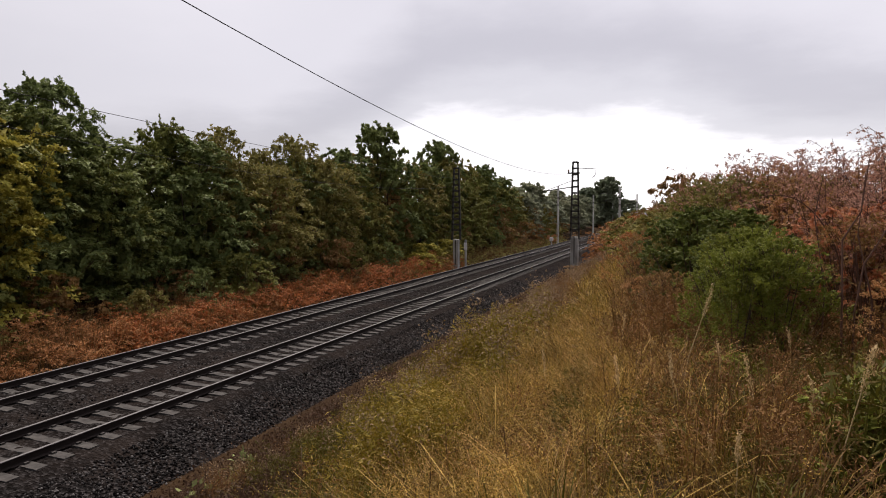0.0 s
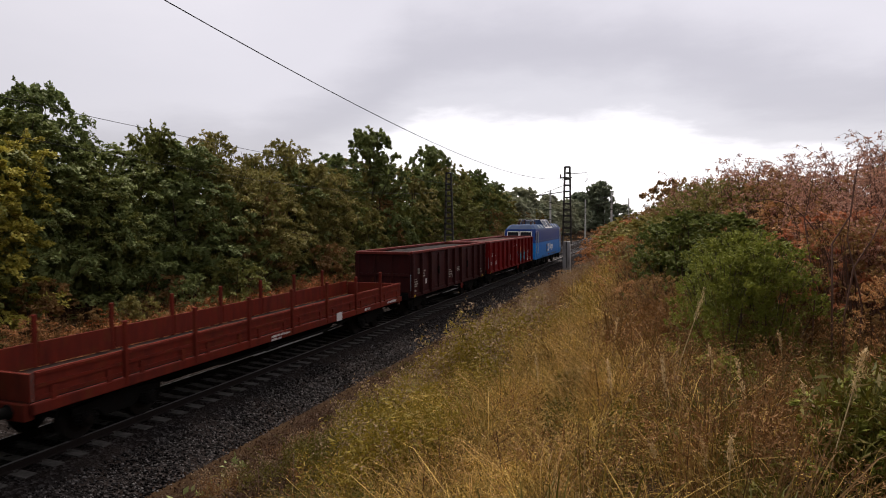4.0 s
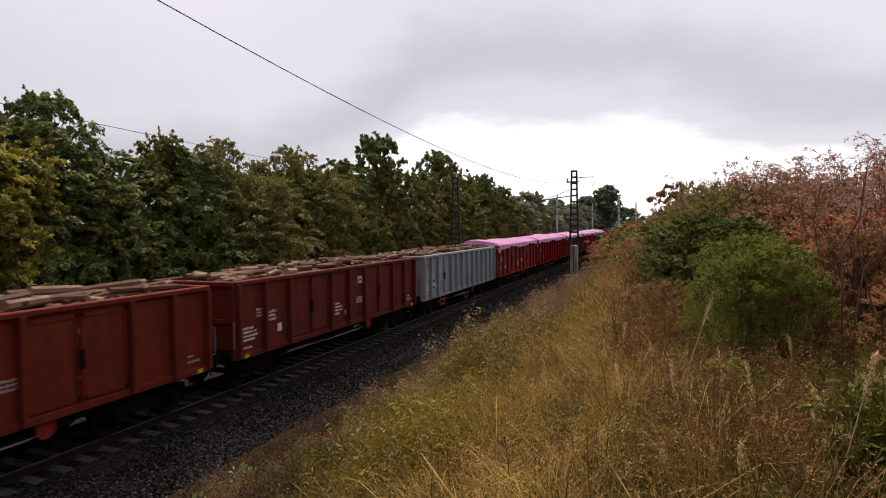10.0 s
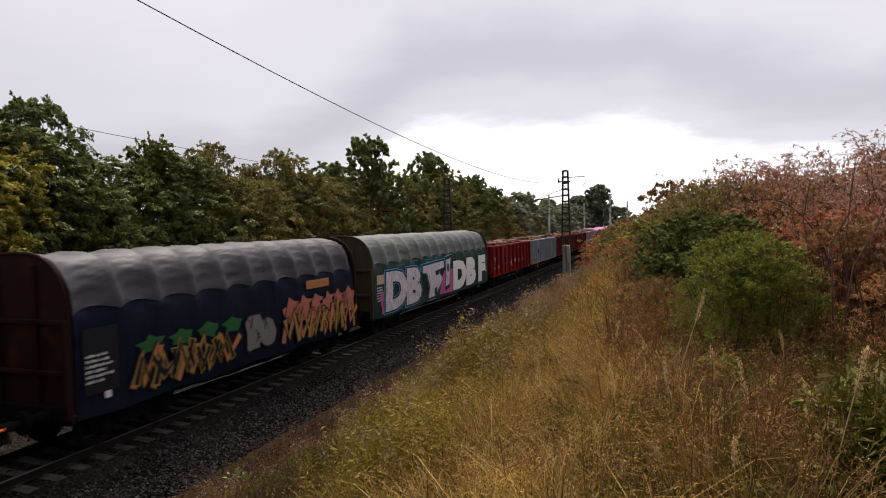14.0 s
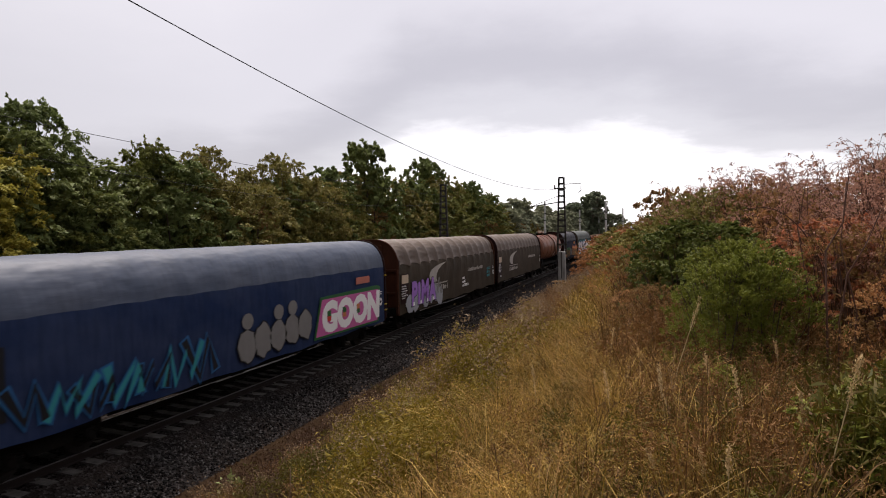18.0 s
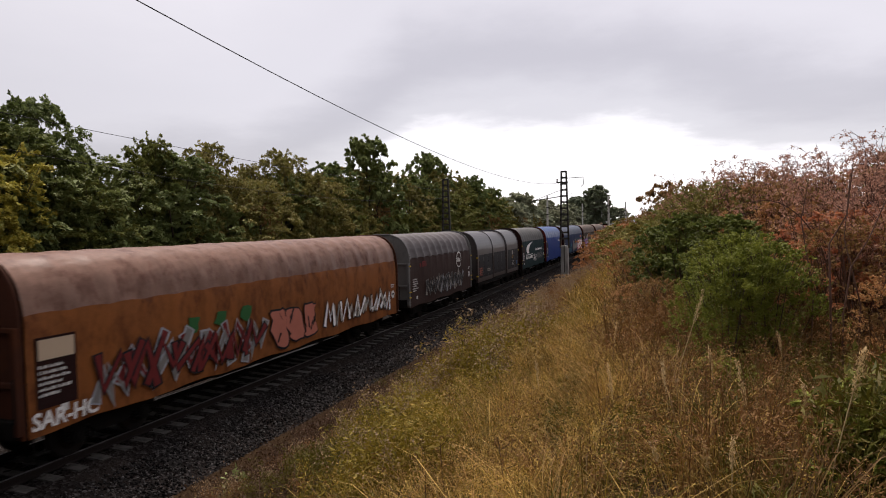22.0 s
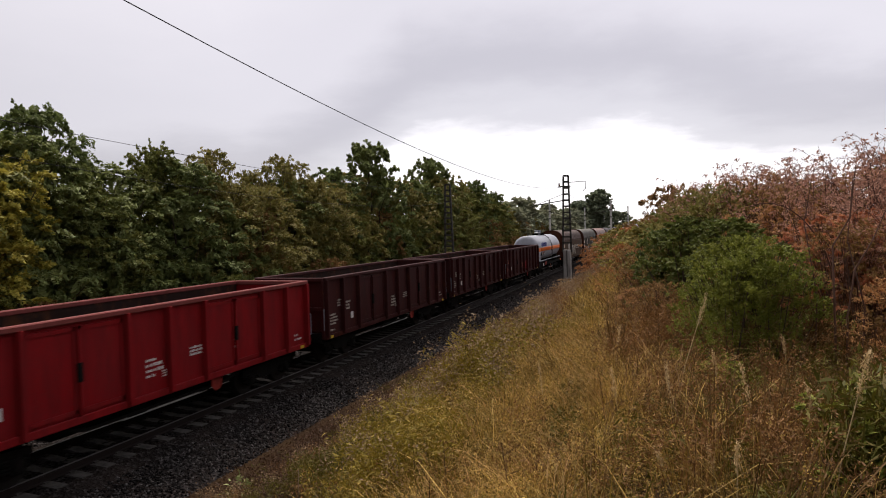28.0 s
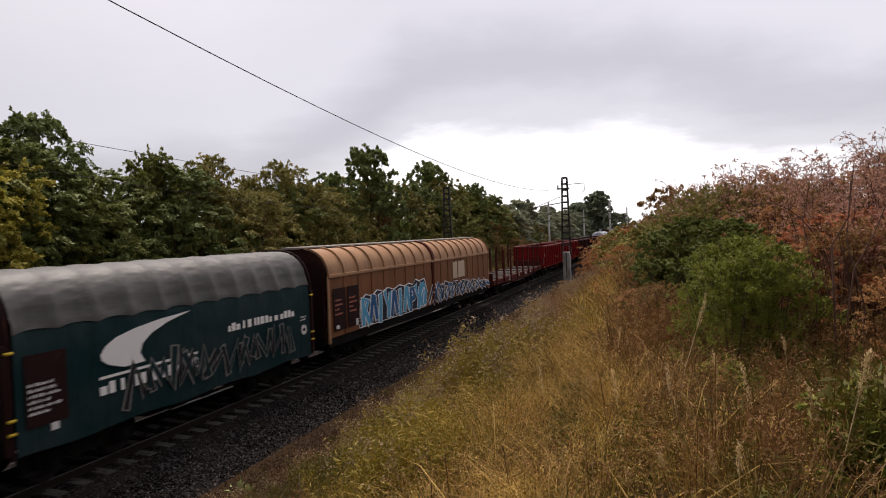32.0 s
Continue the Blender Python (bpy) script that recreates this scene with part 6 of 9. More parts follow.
for out, mat, lift, k in ((ARROW, M_SPRAY_SKY, 0, 1.13), (PILLAR, M_SPRAY_SKY, 0, 1.22), ([(-0.9, 1.06), (1.35, 1.0), (1.4, 2.3), (0.3, 2.3), (-0.1, 2.3)], M_SPRAY_PINK, 0.002, 1.0),
                          (ARROW, M_SPRAY_BLACK, 0.005, 1.08), (PILLAR, M_SPRAY_BLACK, 0.005, 1.14), (ARROW, M_SILVER, 0.012, 0.97), (PILLAR, M_SILVER, 0.012, 0.9)):
    cy, cz = sum(q[0] for q in out) / len(out), sum(q[1] for q in out) / len(out)
    flat_shape(w, "graffiti", [(cy + (a - cy) * k, cz + (b - cz) * k) for a, b in out], 1.464 + lift, mat)
flat_shape(w, "graffiti", [(0.55 + 0.2 * math.cos(0.4 * k), 2.4 + 0.24 * math.sin(0.4 * k)) for k in range(16)], 1.482, M_SPRAY_BLUE)
for k, (y, z) in enumerate(((-6.6, 3.02), (-4.9, 3.1), (-2.9, 3.05), (-1.5, 3.08), (0.6, 3.12), (-8.0, 2.7))):
    bars(w, "graffiti", 1.466, y, z, [0.9, 0.5], 0.05, 0.04, M_SPRAY_TEAL, seed=k)
for k, (y, z) in enumerate(((-8.35, 1.5), (-8.25, 1.15), (-7.75, 1.8))):
    flat_shape(w, "graffiti", spiky(random.Random(80 + k), y, z - 0.2, 0.6, 0.7, 11), 1.459, M_SPRAY_PINK)
w = wagon(hood_wagon, 223.5, 236.1, side=T_NAVY[0], roof=T_NAVY[1], end=M_ENDMAROON, label="navy tarpaulin wagon with flame-coloured graffiti along its foot", seed=15, sag=0.09, crease=0.05, bow=1.2, panel=M_SPRAY_BLACK)
plate(w, "orange_sign", 1.462, 2.7, 4.2, 2.7, 2.98, M_SPRAY_ORANGE)
bars(w, "lettering", 1.472, 2.85, 2.9, [1.2], 0.13, 0.03, M_SPRAY_YELLOW)
for k in range(6):
    flat_shape(w, "graffiti", spiky(random.Random(160 + k), 1.2 + 0.8 * k, 1.6, 1.1, 0.95, 11), 1.458, M_CORAL)
scrawl(w, 1.466, 1.3, 0.98, 4.7, 1.3, 6, M_SPRAY_YELLOW, M_SPRAY_BLACK, 17, M_CORAL)
scrawl(w, 1.478, 1.4, 1.0, 4.4, 1.1, 6, M_SPRAY_ORANGE, M_SPRAY_BLACK, 18, M_SPRAY_YELLOW)
scrawl(w, 1.466, -4.6, 1.1, 3.3, 0.95, 5, M_SPRAY_YELLOW, M_SPRAY_BLACK, 19, M_SPRAY_ORANGE)
scrawl(w, 1.478, -4.5, 1.15, 3.1, 0.8, 6, M_SPRAY_BLACK, M_SPRAY_YELLOW, 22)
bubbles(w, 1.466, -0.6, 1.2, 1.4, 1.0, 2, M_SPRAY_GREY, M_SPRAY_BLACK, 20)
for k in range(4):
    flat_shape(w, "graffiti", spiky(random.Random(60 + k), -4.6 + 1.0 * k, 1.9, 0.9, 0.45, 11), 1.458, M_SPRAY_GREEN)
w, y0, y1, r, ax = wagon(tank_wagon, 237.4, 251.2, paint=M_TANKBROWN, label="brown weathered tank wagon with ladder and walkway", seed=16, ladder=0.9, hoops=6, axis=2.7, r=1.4, box=M_CREAM)
on_barrel(w, "white_label", y1 - 1.35, y1 - 0.35, 2.05, 2.35, r, ax, M_WHITE)
on_barrel(w, "white_label", y1 - 0.85, y1 - 0.2, 2.55, 2.72, r, ax, M_WHITE)
on_barrel(w, "white_label", 1.7, 2.0, 1.7, 2.05, r, ax, M_WHITE)
part("orange_rail", pipe([(1.3, y1 - 0.4, 1.15), (1.42, y1 - 0.1, 1.2), (1.42, y1 + 0.35, 1.2)], 0.03), M_ORANGE, w, "orange shunting rail")
plate(w, "orange_mark", 1.32, y1 - 0.3, y1 + 0.2, 0.95, 1.15, M_ORANGE)
w = wagon(hood_wagon, 252.4, 270.1, side=T_BROWN[0], roof=T_BROWN[1], end=M_ENDMAROON, label="dark brown tarpaulin wagon with a pale crescent emblem", seed=17, sag=0.08, crease=0.045, bow=1.3, panel=M_ENDMAROON, cream=True)
operator_marks(w, -5.0, 2.0, 2.6, M_FADED)
w = wagon(hood_wagon, 271.0, 288.9, side=T_BROWN[0], roof=T_BROWN[1], end=M_ENDRUST, label="dark brown tarpaulin wagon with purple graffiti, rusty end walls", seed=18, sag=0.095, crease=0.05, bow=1.38, panel=M_ENDMAROON, cream=True, drape=0.015)
operator_marks(w, -4.9, 2.05, 2.1, M_FADED, url_z=2.42, url_w=3.4)
for k in range(7):
    rr = random.Random(200 + k)
    cy, cz = -7.6 + 0.72 * k, 1.5 + rr.uniform(-0.25, 0.35)
    flat_shape(w, "graffiti", [(cy + 0.5 * math.cos(a) * rr.uniform(0.85, 1.1), cz + 0.5 * math.sin(a) * rr.uniform(0.85, 1.1)) for a in [2 * math.pi * j / 14 for j in range(14)]], 1.460 + 0.0005 * k, M_SPRAY_PALE)
for fat, lift, mat in ((0.13, 0.008, M_SPRAY_BLACK), (0.085, 0.014, M_SPRAY_PURPLE)):
    letters(w, "graffiti", "PiMA", 1.5, 1.46 + lift, -7.45, 1.2, mat, fat, 0.08, 0.92, 1.2)
for k in range(4):
    flat_shape(w, "graffiti", [(-7.3 + 0.95 * k, 1.12), (-7.05 + 0.95 * k, 1.14), (-7.1 + 0.95 * k, 1.32), (-7.25 + 0.95 * k, 1.3)], 1.483, M_SPRAY_WHITE)
scrawl(w, 1.462, -4.2, 1.2, 1.1, 0.9, 2, M_SPRAY_GREY, M_SPRAY_GREY, 23)
bars(w, "graffiti", 1.464, 0.9, 1.95, [0.5, 0.6, 1.3], 0.16, 0.06, M_SPRAY_WHITE)
bars(w, "graffiti", 1.464, 6.6, 2.2, [0.9, 0.8, 0.9], 0.18, 0.06, M_SPRAY_TEAL)
w = wagon(hood_wagon, 290.4, 308.7, side=T_BLUEGREY[0], roof=T_BLUEGREY[1], end=M_ENDMAROON, label="navy blue hooded wagon with a block-letter graffiti panel", seed=19, sag=0.015, crease=0.03, bow=1.5, latch=True, panel=M_SPRAY_BLACK)
flat_shape(w, "graffiti", [(3.0, 1.0), (8.35, 0.95), (8.55, 2.42), (8.2, 2.5), (3.5, 2.46)], 1.462, M_SPRAY_GREEN)
flat_shape(w, "graffiti", [(3.15, 1.08), (8.2, 1.03), (8.35, 2.32), (3.6, 2.36)], 1.467, M_SPRAY_PINK)
letters(w, "graffiti", "GOON", 1.42, 1.472, 3.55, 1.22, M_SPRAY_WHITE, 0.085, 0.08, 1.08)
for k in range(3):
    plate(w, "graffiti", 1.474, 3.95 + 1.17 * k, 4.22 + 1.17 * k, 1.55, 1.72, (M_SIGNRED, M_SPRAY_ORANGE, M_SPRAY_GREEN)[k], thick=0.005)
    plate(w, "graffiti", 1.474, 3.95 + 1.17 * k, 4.22 + 1.17 * k, 1.72, 1.92, (M_SPRAY_GREEN, M_SPRAY_GREEN, M_SPRAY_ORANGE)[k], thick=0.005)
for k in range(5):
    rr = random.Random(300 + k)
    cy, cz = -0.75 + 0.8 * k, 1.5 + 0.04 * k
    out = [(cy + 0.48 * math.cos(a) * rr.uniform(0.85, 1.1), cz + 0.55 * math.sin(a) * rr.uniform(0.8, 1.1)) for a in [2 * math.pi * j / 16 for j in range(16)]]
    flat_shape(w, "graffiti", out, 1.462, M_SPRAY_BLACK)
    flat_shape(w, "graffiti", [(cy + (a - cy) * 0.9, cz + (b - cz) * 0.92) for a, b in out], 1.467, M_SPRAY_GREY)
    if k in (0, 2, 3):
        flat_shape(w, "graffiti", [(cy + 0.05 + 0.27 * math.cos(0.5 * j), cz + 0.7 + 0.24 * math.sin(0.5 * j)) for j in range(12)], 1.467, M_SPRAY_GREY)
scrawl(w, 1.462, -8.0, 1.0, 5.6, 0.95, 7, M_SPRAY_TEAL, M_SPRAY_BLUE, 25, M_SPRAY_BLACK)
plate(w, "pink_sign", 1.462, 6.3, 7.5, 2.68, 2.95, M_CORAL)
w = wagon(hood_wagon, 310.4, 320.9, side=T_BLUE[0], roof=T_BLUE[1], end=M_ENDRED, label="bright blue tarpaulin wagon with red end walls", seed=20, sag=0.025, crease=0.05, bow=1.3, latch=True, panel=M_SPRAY_BLACK, wave=0.05)
bars(w, "lettering", 1.464, 2.25, 2.88, [1.35], 0.2, 0.03)
z_marks = dict(side=T_TEAL[0], roof=T_TEAL[1], end=M_ENDMAROON, sag=0.045, crease=0.02, bow=0.95, panel=M_ENDMAROON)
w = wagon(hood_wagon, 322.1, 332.7, label="dark teal hooded wagon with a white crescent emblem", seed=21, latch=True, **z_marks)
operator_marks(w, -3.6, 2.12, 0.55, M_SPRAY_WHITE, url_z=2.46, url_w=3.2)
scrawl(w, 1.462, -0.4, 1.3, 1.2, 0.65, 4, M_SPRAY_WHITE, M_SPRAY_GREY, 27)
scrawl(w, 1.462, 1.1, 1.35, 2.6, 0.75, 7, M_SPRAY_GREY, T_TEAL[0], 28)
wagon(telescopic_wagon, 334.2, 346.6, label="black telescopic steel hood wagon in three sections")
w = wagon(hood_wagon, 347.9, 358.1, side=T_MAROON[0], roof=T_MAROON[1], end=M_ENDGREY, label="dark maroon hooded wagon with a white round emblem and grey graffiti", seed=22, sag=0.045, crease=0.02, bow=0.95, latch=True)
for rad, mat, lift in ((0.46, M_SPRAY_WHITE, 0), (0.40, T_MAROON[0], 0.005)):
    flat_shape(w, "round_emblem", [(2.5 + rad * math.cos(2 * math.pi * k / 24), 2.75 + rad * math.sin(2 * math.pi * k / 24)) for k in range(24)], 1.462 + lift, mat)
bars(w, "round_emblem", 1.472, 2.22, 2.86, [0.56], 0.24, 0.03)
scrawl(w, 1.462, -3.0, 1.2, 6.2, 0.95, 8, M_SPRAY_PALE, M_SPRAY_BLACK, 29, M_FADED)
scrawl(w, 1.474, -2.9, 1.25, 6.0, 0.85, 9, M_SPRAY_BLACK, M_SPRAY_GREY, 37)
bars(w, "graffiti", 1.464, -3.8, 3.0, [0.9], 0.28, 0.1, M_SPRAY_DARKRED)
w = wagon(hood_wagon, 359.6, 377.5, side=T_RUST[0], roof=T_RUST[1], end=M_ENDRUST, label="rust-orange weathered hooded wagon with faded graffiti", seed=23, sag=0.02, crease=0.03, bow=1.0, cream=True, panel=M_ENDMAROON)
scrawl(w, 1.462, -7.4, 1.1, 6.0, 1.15, 7, M_SPRAY_DARKRED, M_SPRAY_PALE, 31, M_SPRAY_GREY)
scrawl(w, 1.474, -7.2, 1.15, 5.7, 1.0, 8, M_SPRAY_DARKRED, M_SPRAY_BLACK, 36, M_SPRAY_DARKRED)
bubbles(w, 1.464, -0.9, 1.1, 2.7, 1.2, 3, M_CORAL, M_SPRAY_BLACK, 32)
scrawl(w, 1.462, 2.3, 1.15, 5.6, 0.9, 9, M_FADED, M_SPRAY_BLACK, 33, M_SPRAY_WHITE)
for k in range(3):
    flat_shape(w, "graffiti", spiky(random.Random(90 + k), -4.6 + 1.1 * k, 2.1, 0.6, 0.5, 9), 1.458, M_SPRAY_GREEN)
letters(w, "graffiti", "SAR-HC", 0.46, 1.462, -8.8, 0.98, M_SPRAY_WHITE, 0.012, 0.1, 0.95)
w = wagon(hood_wagon, 379.4, 396.9, side=T_OLIVE[0], roof=T_OLIVE[1], end=M_ENDRUST, label="olive-grey sagging tarpaulin wagon with a pale crescent emblem", seed=24, sag=0.10, crease=0.08, bow=1.38, drape=0.04, cream=True, panel=M_ENDMAROON, wave=0.06)
operator_marks(w, -5.4, 2.05, 1.8, M_FADED, url_z=2.4, url_w=3.4, bar=False)
scrawl(w, 1.50, -6.7, 1.35, 4.3, 0.4, 9, M_FADED, M_SPRAY_GREY, 35)
w = wagon(hood_wagon, 398.5, 416.4, side=T_UMBER[0], roof=T_UMBER[1], end=M_ENDRUST, label="brown sagging tarpaulin wagon with crescent emblem and pale graffiti", seed=25, sag=0.095, crease=0.06, bow=1.38, drape=0.015, cream=True, panel=M_SPRAY_BLACK)
operator_marks(w, -5.1, 2.05, 1.8, M_FADED, url_z=2.42, url_w=3.2)
letters(w, "graffiti", "TWK", 1.62, 1.466, -2.0, 1.28, M_SPRAY_BLACK, 0.11, 0.05, 0.92)
letters(w, "graffiti", "TWK", 1.62, 1.473, -2.0, 1.28, M_SPRAY_YELLOW, 0.075, 0.05, 0.92)
letters(w, "graffiti", "TWK", 1.62, 1.478, -2.0, 1.28, M_FADED, 0.05, 0.05, 0.92)
bars(w, "graffiti", 1.464, 2.0, 2.1, [2.6], 0.2, 0.05, M_FADED)

# gas tank wagon
w, y0, y1, r, ax = wagon(tank_wagon, 417.6, 431.0, paint=M_TANKSILVER, label="silver gas tank wagon with an orange band", seed=26, ladder=0.45, hoops=0, axis=2.72, r=1.28, box=M_VENT)
on_barrel(w, "orange_band", y0 + 0.12, y1 - 0.12, 2.44, 2.80, r, ax, M_ORANGE, "orange warning band")
on_barrel(w, "data_panel", -5.0, -2.9, 1.95, 2.38, r, ax, M_SPRAY_BLACK, lift=0.008)
bars(w, "wagon_data", 1.262, -4.85, 2.32, [0.8, 0.8, 0.7], 0.06, 0.05)
bars(w, "wagon_data", 1.262, -3.5, 2.32, [0.5, 0.45], 0.06, 0.05)
on_barrel(w, "hazard_label", -3.95, -3.6, 2.08, 2.36, r, ax, M_CORAL, lift=0.012)
for out in ([(-3.75, 2.95), (-3.45, 2.95), (-3.3, 3.2), (-3.5, 3.35)], [(-3.1, 3.35), (-2.95, 3.2), (-2.95, 2.95), (-3.2, 3.05)], [(-3.5, 2.86), (-3.0, 2.86), (-3.1, 3.02), (-3.4, 3.02)]):
    flat_shape(w, "emblem", [(-4.9 + 1.15 * (q + 3.75), 2.88 + 1.0 * (h - 2.86)) for q, h in out], 1.25, M_LOGOBLUE, thick=0.02)
for k in range(3):
    flat_shape(w, "emblem", [(-3.8 + 0.6 * k, 2.88), (-3.34 + 0.6 * k, 2.88), (-3.34 + 0.6 * k, 3.28), (-3.8 + 0.6 * k, 3.28)], 1.25, M_LOGOBLUE, thick=0.02)
for sx in (-1, 1):
    part("side_flange", box(min(sx * 1.2, sx * 1.36), max(sx * 1.2, sx * 1.36), y0, y1 - 0.4, 1.5, 1.55, bevel=0.015), M_TANKSILVER, w)
part("end_shield", loft([([(1.28, y0 - 0.1), (1.28, y0 + 0.6), (-1.28, y0 + 0.6), (-1.28, y0 - 0.1)], 1.55), ([(1.30, y0 - 0.35), (1.30, y0 + 0.75), (-1.30, y0 + 0.75), (-1.30, y0 - 0.35)], 3.05)]), M_TANKSILVER, w, "silver end shield")
part("orange_band", box(1.302, 1.31, y0 - 0.25, y0 + 0.75, 2.44, 2.80), M_ORANGE, w)
plate(w, "white_label", 1.372, -4.75, -4.35, 0.98, 1.26, M_WHITE)
plate(w, "red_plate", 1.372, -3.5, -3.05, 1.02, 1.34, M_SIGNRED)
plate(w, "striped_mark", 1.32, y1 - 0.1, y1 + 0.35, 1.02, 1.2, M_ORANGE)
part("pipe_stand", pipe([(1.2, 0.3, 1.2), (1.2, 0.3, 0.6), (1.2, 0.9, 0.6)], 0.04), M_CORAL, w)

# the empties, the flat wagon and the last covered wagons
for a_, b_, paint_, lab, more in ((432.06, 444.8, M_MAROON, "sooty dark red open freight wagon with a bright patch, empty", dict(ink=M_CORAL)), (445.9, 457.6, M_MAROON, "sooty dark red open freight wagon, empty", dict(ink=M_FADED)),
                                  (458.8, 471.6, M_MAROON, "sooty dark maroon open freight wagon, empty", dict(ink=M_FADED)), (472.8, 485.4, M_BRIGHT_RED, "bright red open freight wagon, empty", dict(rim=M_RIM)),
                                  (486.5, 499.2, M_RED, "red open freight wagon with white lettering, empty", dict(rim=M_RIM, doors=()))):
    w = wagon(gondola, a_, b_, paint=paint_, label=lab, seed=int(a_), logo=False, **more)
    if a_ < 440:
        plate(w, "bright_patch", 1.388, 0.3, 1.5, 1.3, 1.95, M_BRIGHT_RED, "fresh red paint patch", 0.004)
        plate(w, "bright_patch", 1.388, 1.7, 2.3, 1.3, 1.7, M_BRIGHT_RED, "", 0.004)
wagon(stake_wagon, 500.2, 518.4, paint=M_STAKERED, label="flat wagon with red-brown stakes and worn plank deck, empty")
w = wagon(sliding_wall_wagon, 519.8, 541.6, label="brown sliding-wall wagon with tan ribbed roof and blue graffiti")
GLYPHS = {
    # crooked strokes of sprayed letters, in a box one wide and one high
    "bow": ((0.05, 0.0), (0.15, 0.95), (0.7, 0.9), (0.72, 0.5), (0.2, 0.45)), "peak": ((0.0, 0.0), (0.38, 1.0), (0.55, 0.95), (0.85, 0.05)), "staff": ((0.3, 0.0), (0.42, 0.7), (0.36, 1.0)),
    "fork": ((0.05, 1.0), (0.4, 0.45), (0.85, 1.0), (0.5, 0.0)), "leg": ((0.1, 0.0), (0.1, 1.0), (0.75, 0.85), (0.35, 0.5), (0.85, 0.0)),
}
rim = [(-8.5, 1.2), (-8.35, 2.2), (-7.9, 2.42), (-7.3, 2.3), (-6.8, 2.5), (-6.2, 2.38), (-5.7, 2.5), (-5.1, 2.36), (-4.5, 2.5), (-3.9, 2.4), (-3.4, 2.48), (-2.9, 2.38), (-2.5, 2.6), (-2.1, 2.48), (-1.35, 2.55), (-0.95, 1.8), (-1.25, 1.22), (-2.2, 1.18), (-2.8, 1.24), (-3.4, 1.17)]
for m_, grow, lift in ((M_SPRAY_WHITE, 0.05, 0.0), (M_SPRAY_NAVY, 0.0, 0.004)):
    flat_shape(w, "graffiti", [(y + (grow if y > -4.7 else -grow), z + (grow if z > 1.7 else -grow * 0.6)) for y, z in rim], 1.4605 + lift, m_)
for k, kind in enumerate(("leg", "peak", "staff", "fork", "peak", "staff", "peak", "bow", "fork", "leg")):
    pts = [(-8.25 + 0.71 * k + 0.68 * u, 1.3 + 1.0 * v + 0.06 * math.sin(2.3 * k)) for u, v in GLYPHS[kind]]
    for m_, wide, lift in ((M_SPRAY_WHITE, 0.40, 0.010), ((M_SPRAY_SKY, M_SPRAY_BLUE, M_SPRAY_SKY)[k % 3], 0.29, 0.016)):
        bm = bmesh.new()
        ribbon(bm, 1.4605 + lift + 0.0007 * (k % 2), pts, wide)
        part("graffiti", bm, m_, w)
flat_shape(w, "graffiti", [(-2.05, 1.3), (-1.95, 2.35), (-1.45, 2.46), (-1.08, 1.8), (-1.3, 1.32)], 1.482, M_SPRAY_SKY)
bm = bmesh.new()
ribbon(bm, 1.486, [(-1.9, 1.75), (-1.6, 2.1), (-1.4, 2.15), (-1.65, 1.45), (-1.5, 1.25)], 0.07)
part("graffiti", bm, M_SPRAY_WHITE, w)
# the second piece: long swept strokes in thin white outline, the wall showing between
rr = random.Random(48)
for k in range(17):
    y, z = -0.7 + 0.64 * k, rr.uniform(1.22, 1.45)
    top = 2.2 - 0.035 * k
    pts = [(y, z), (y + rr.uniform(0.5, 0.9), top - rr.uniform(0, 0.25)), (y + rr.uniform(1.0, 1.5), top - rr.uniform(0.1, 0.5)), (y + rr.uniform(0.9, 1.7), rr.uniform(1.2, 1.4))]
    pts = [(min(10.85, p_), q_) for p_, q_ in pts]
    for m_, wide, lift in ((M_SPRAY_WHITE, 0.34, 0.0), ((M_SPRAY_NAVY, M_SPRAY_BLUE, M_SPRAY_NAVY)[k % 3], 0.25, 0.006)):
        bm = bmesh.new()
        ribbon(bm, 1.4635 + lift + 0.0006 * (k % 3), pts, wide)
        part("graffiti", bm, m_, w)
    bm = bmesh.new()
    ribbon(bm, 1.476 + 0.0005 * (k % 4), [(min(10.8, y + rr.uniform(-0.2, 0.4)), 1.2), (min(10.85, y + rr.uniform(0.2, 1.0)), top), (min(10.8, y + rr.uniform(0.6, 1.4)), 1.4)], 0.045)
    part("graffiti", bm, M_SPRAY_WHITE, w)
w = wagon(hood_wagon, 542.7, 553.3, label="dark teal hooded wagon with crescent emblem and chrome graffiti", seed=44, latch=True, **z_marks)
operator_marks(w, -3.3, 2.08, 0.9, M_SPRAY_WHITE, url_z=2.5, url_w=3.3)
scrawl(w, 1.462, -2.6, 1.15, 6.6, 1.0, 10, T_TEAL[0], M_SPRAY_GREY, 45, M_SPRAY_BLACK)
wagon(hood_wagon, 554.6, 565.2, side=T_SLATE[0], roof=T_SLATE[1], end=M_ENDGREY, label="grey hooded wagon with yellow latches", seed=46, latch=True, sag=0.045, bow=0.95)

# ---- plants ----
def ray_leaves(c, size, rng, thin=0.55, lift=0.0):
    """Diamond leaves at the points c: corners and faces. lift leans them towards level or upright."""
    n = len(c)
    u = rng.normal(size=(n, 3))
    u[:, 2] = u[:, 2] * (1 - abs(lift)) + max(0.0, lift) * 1.5
    u /= np.linalg.norm(u, axis=1, keepdims=True) + 1e-9
    v = np.cross(u, rng.normal(size=(n, 3)))
    v /= np.linalg.norm(v, axis=1, keepdims=True) + 1e-9
    h = (np.asarray(size) * np.ones(n))[:, None] / 2
    bend = np.cross(u, v) * h * 0.25
    quad = np.stack([c - u * h, c + v * h * thin + bend, c + u * h, c - v * h * thin + bend], 1)
    return quad.reshape(-1, 3), np.arange(4 * n).reshape(n, 4)


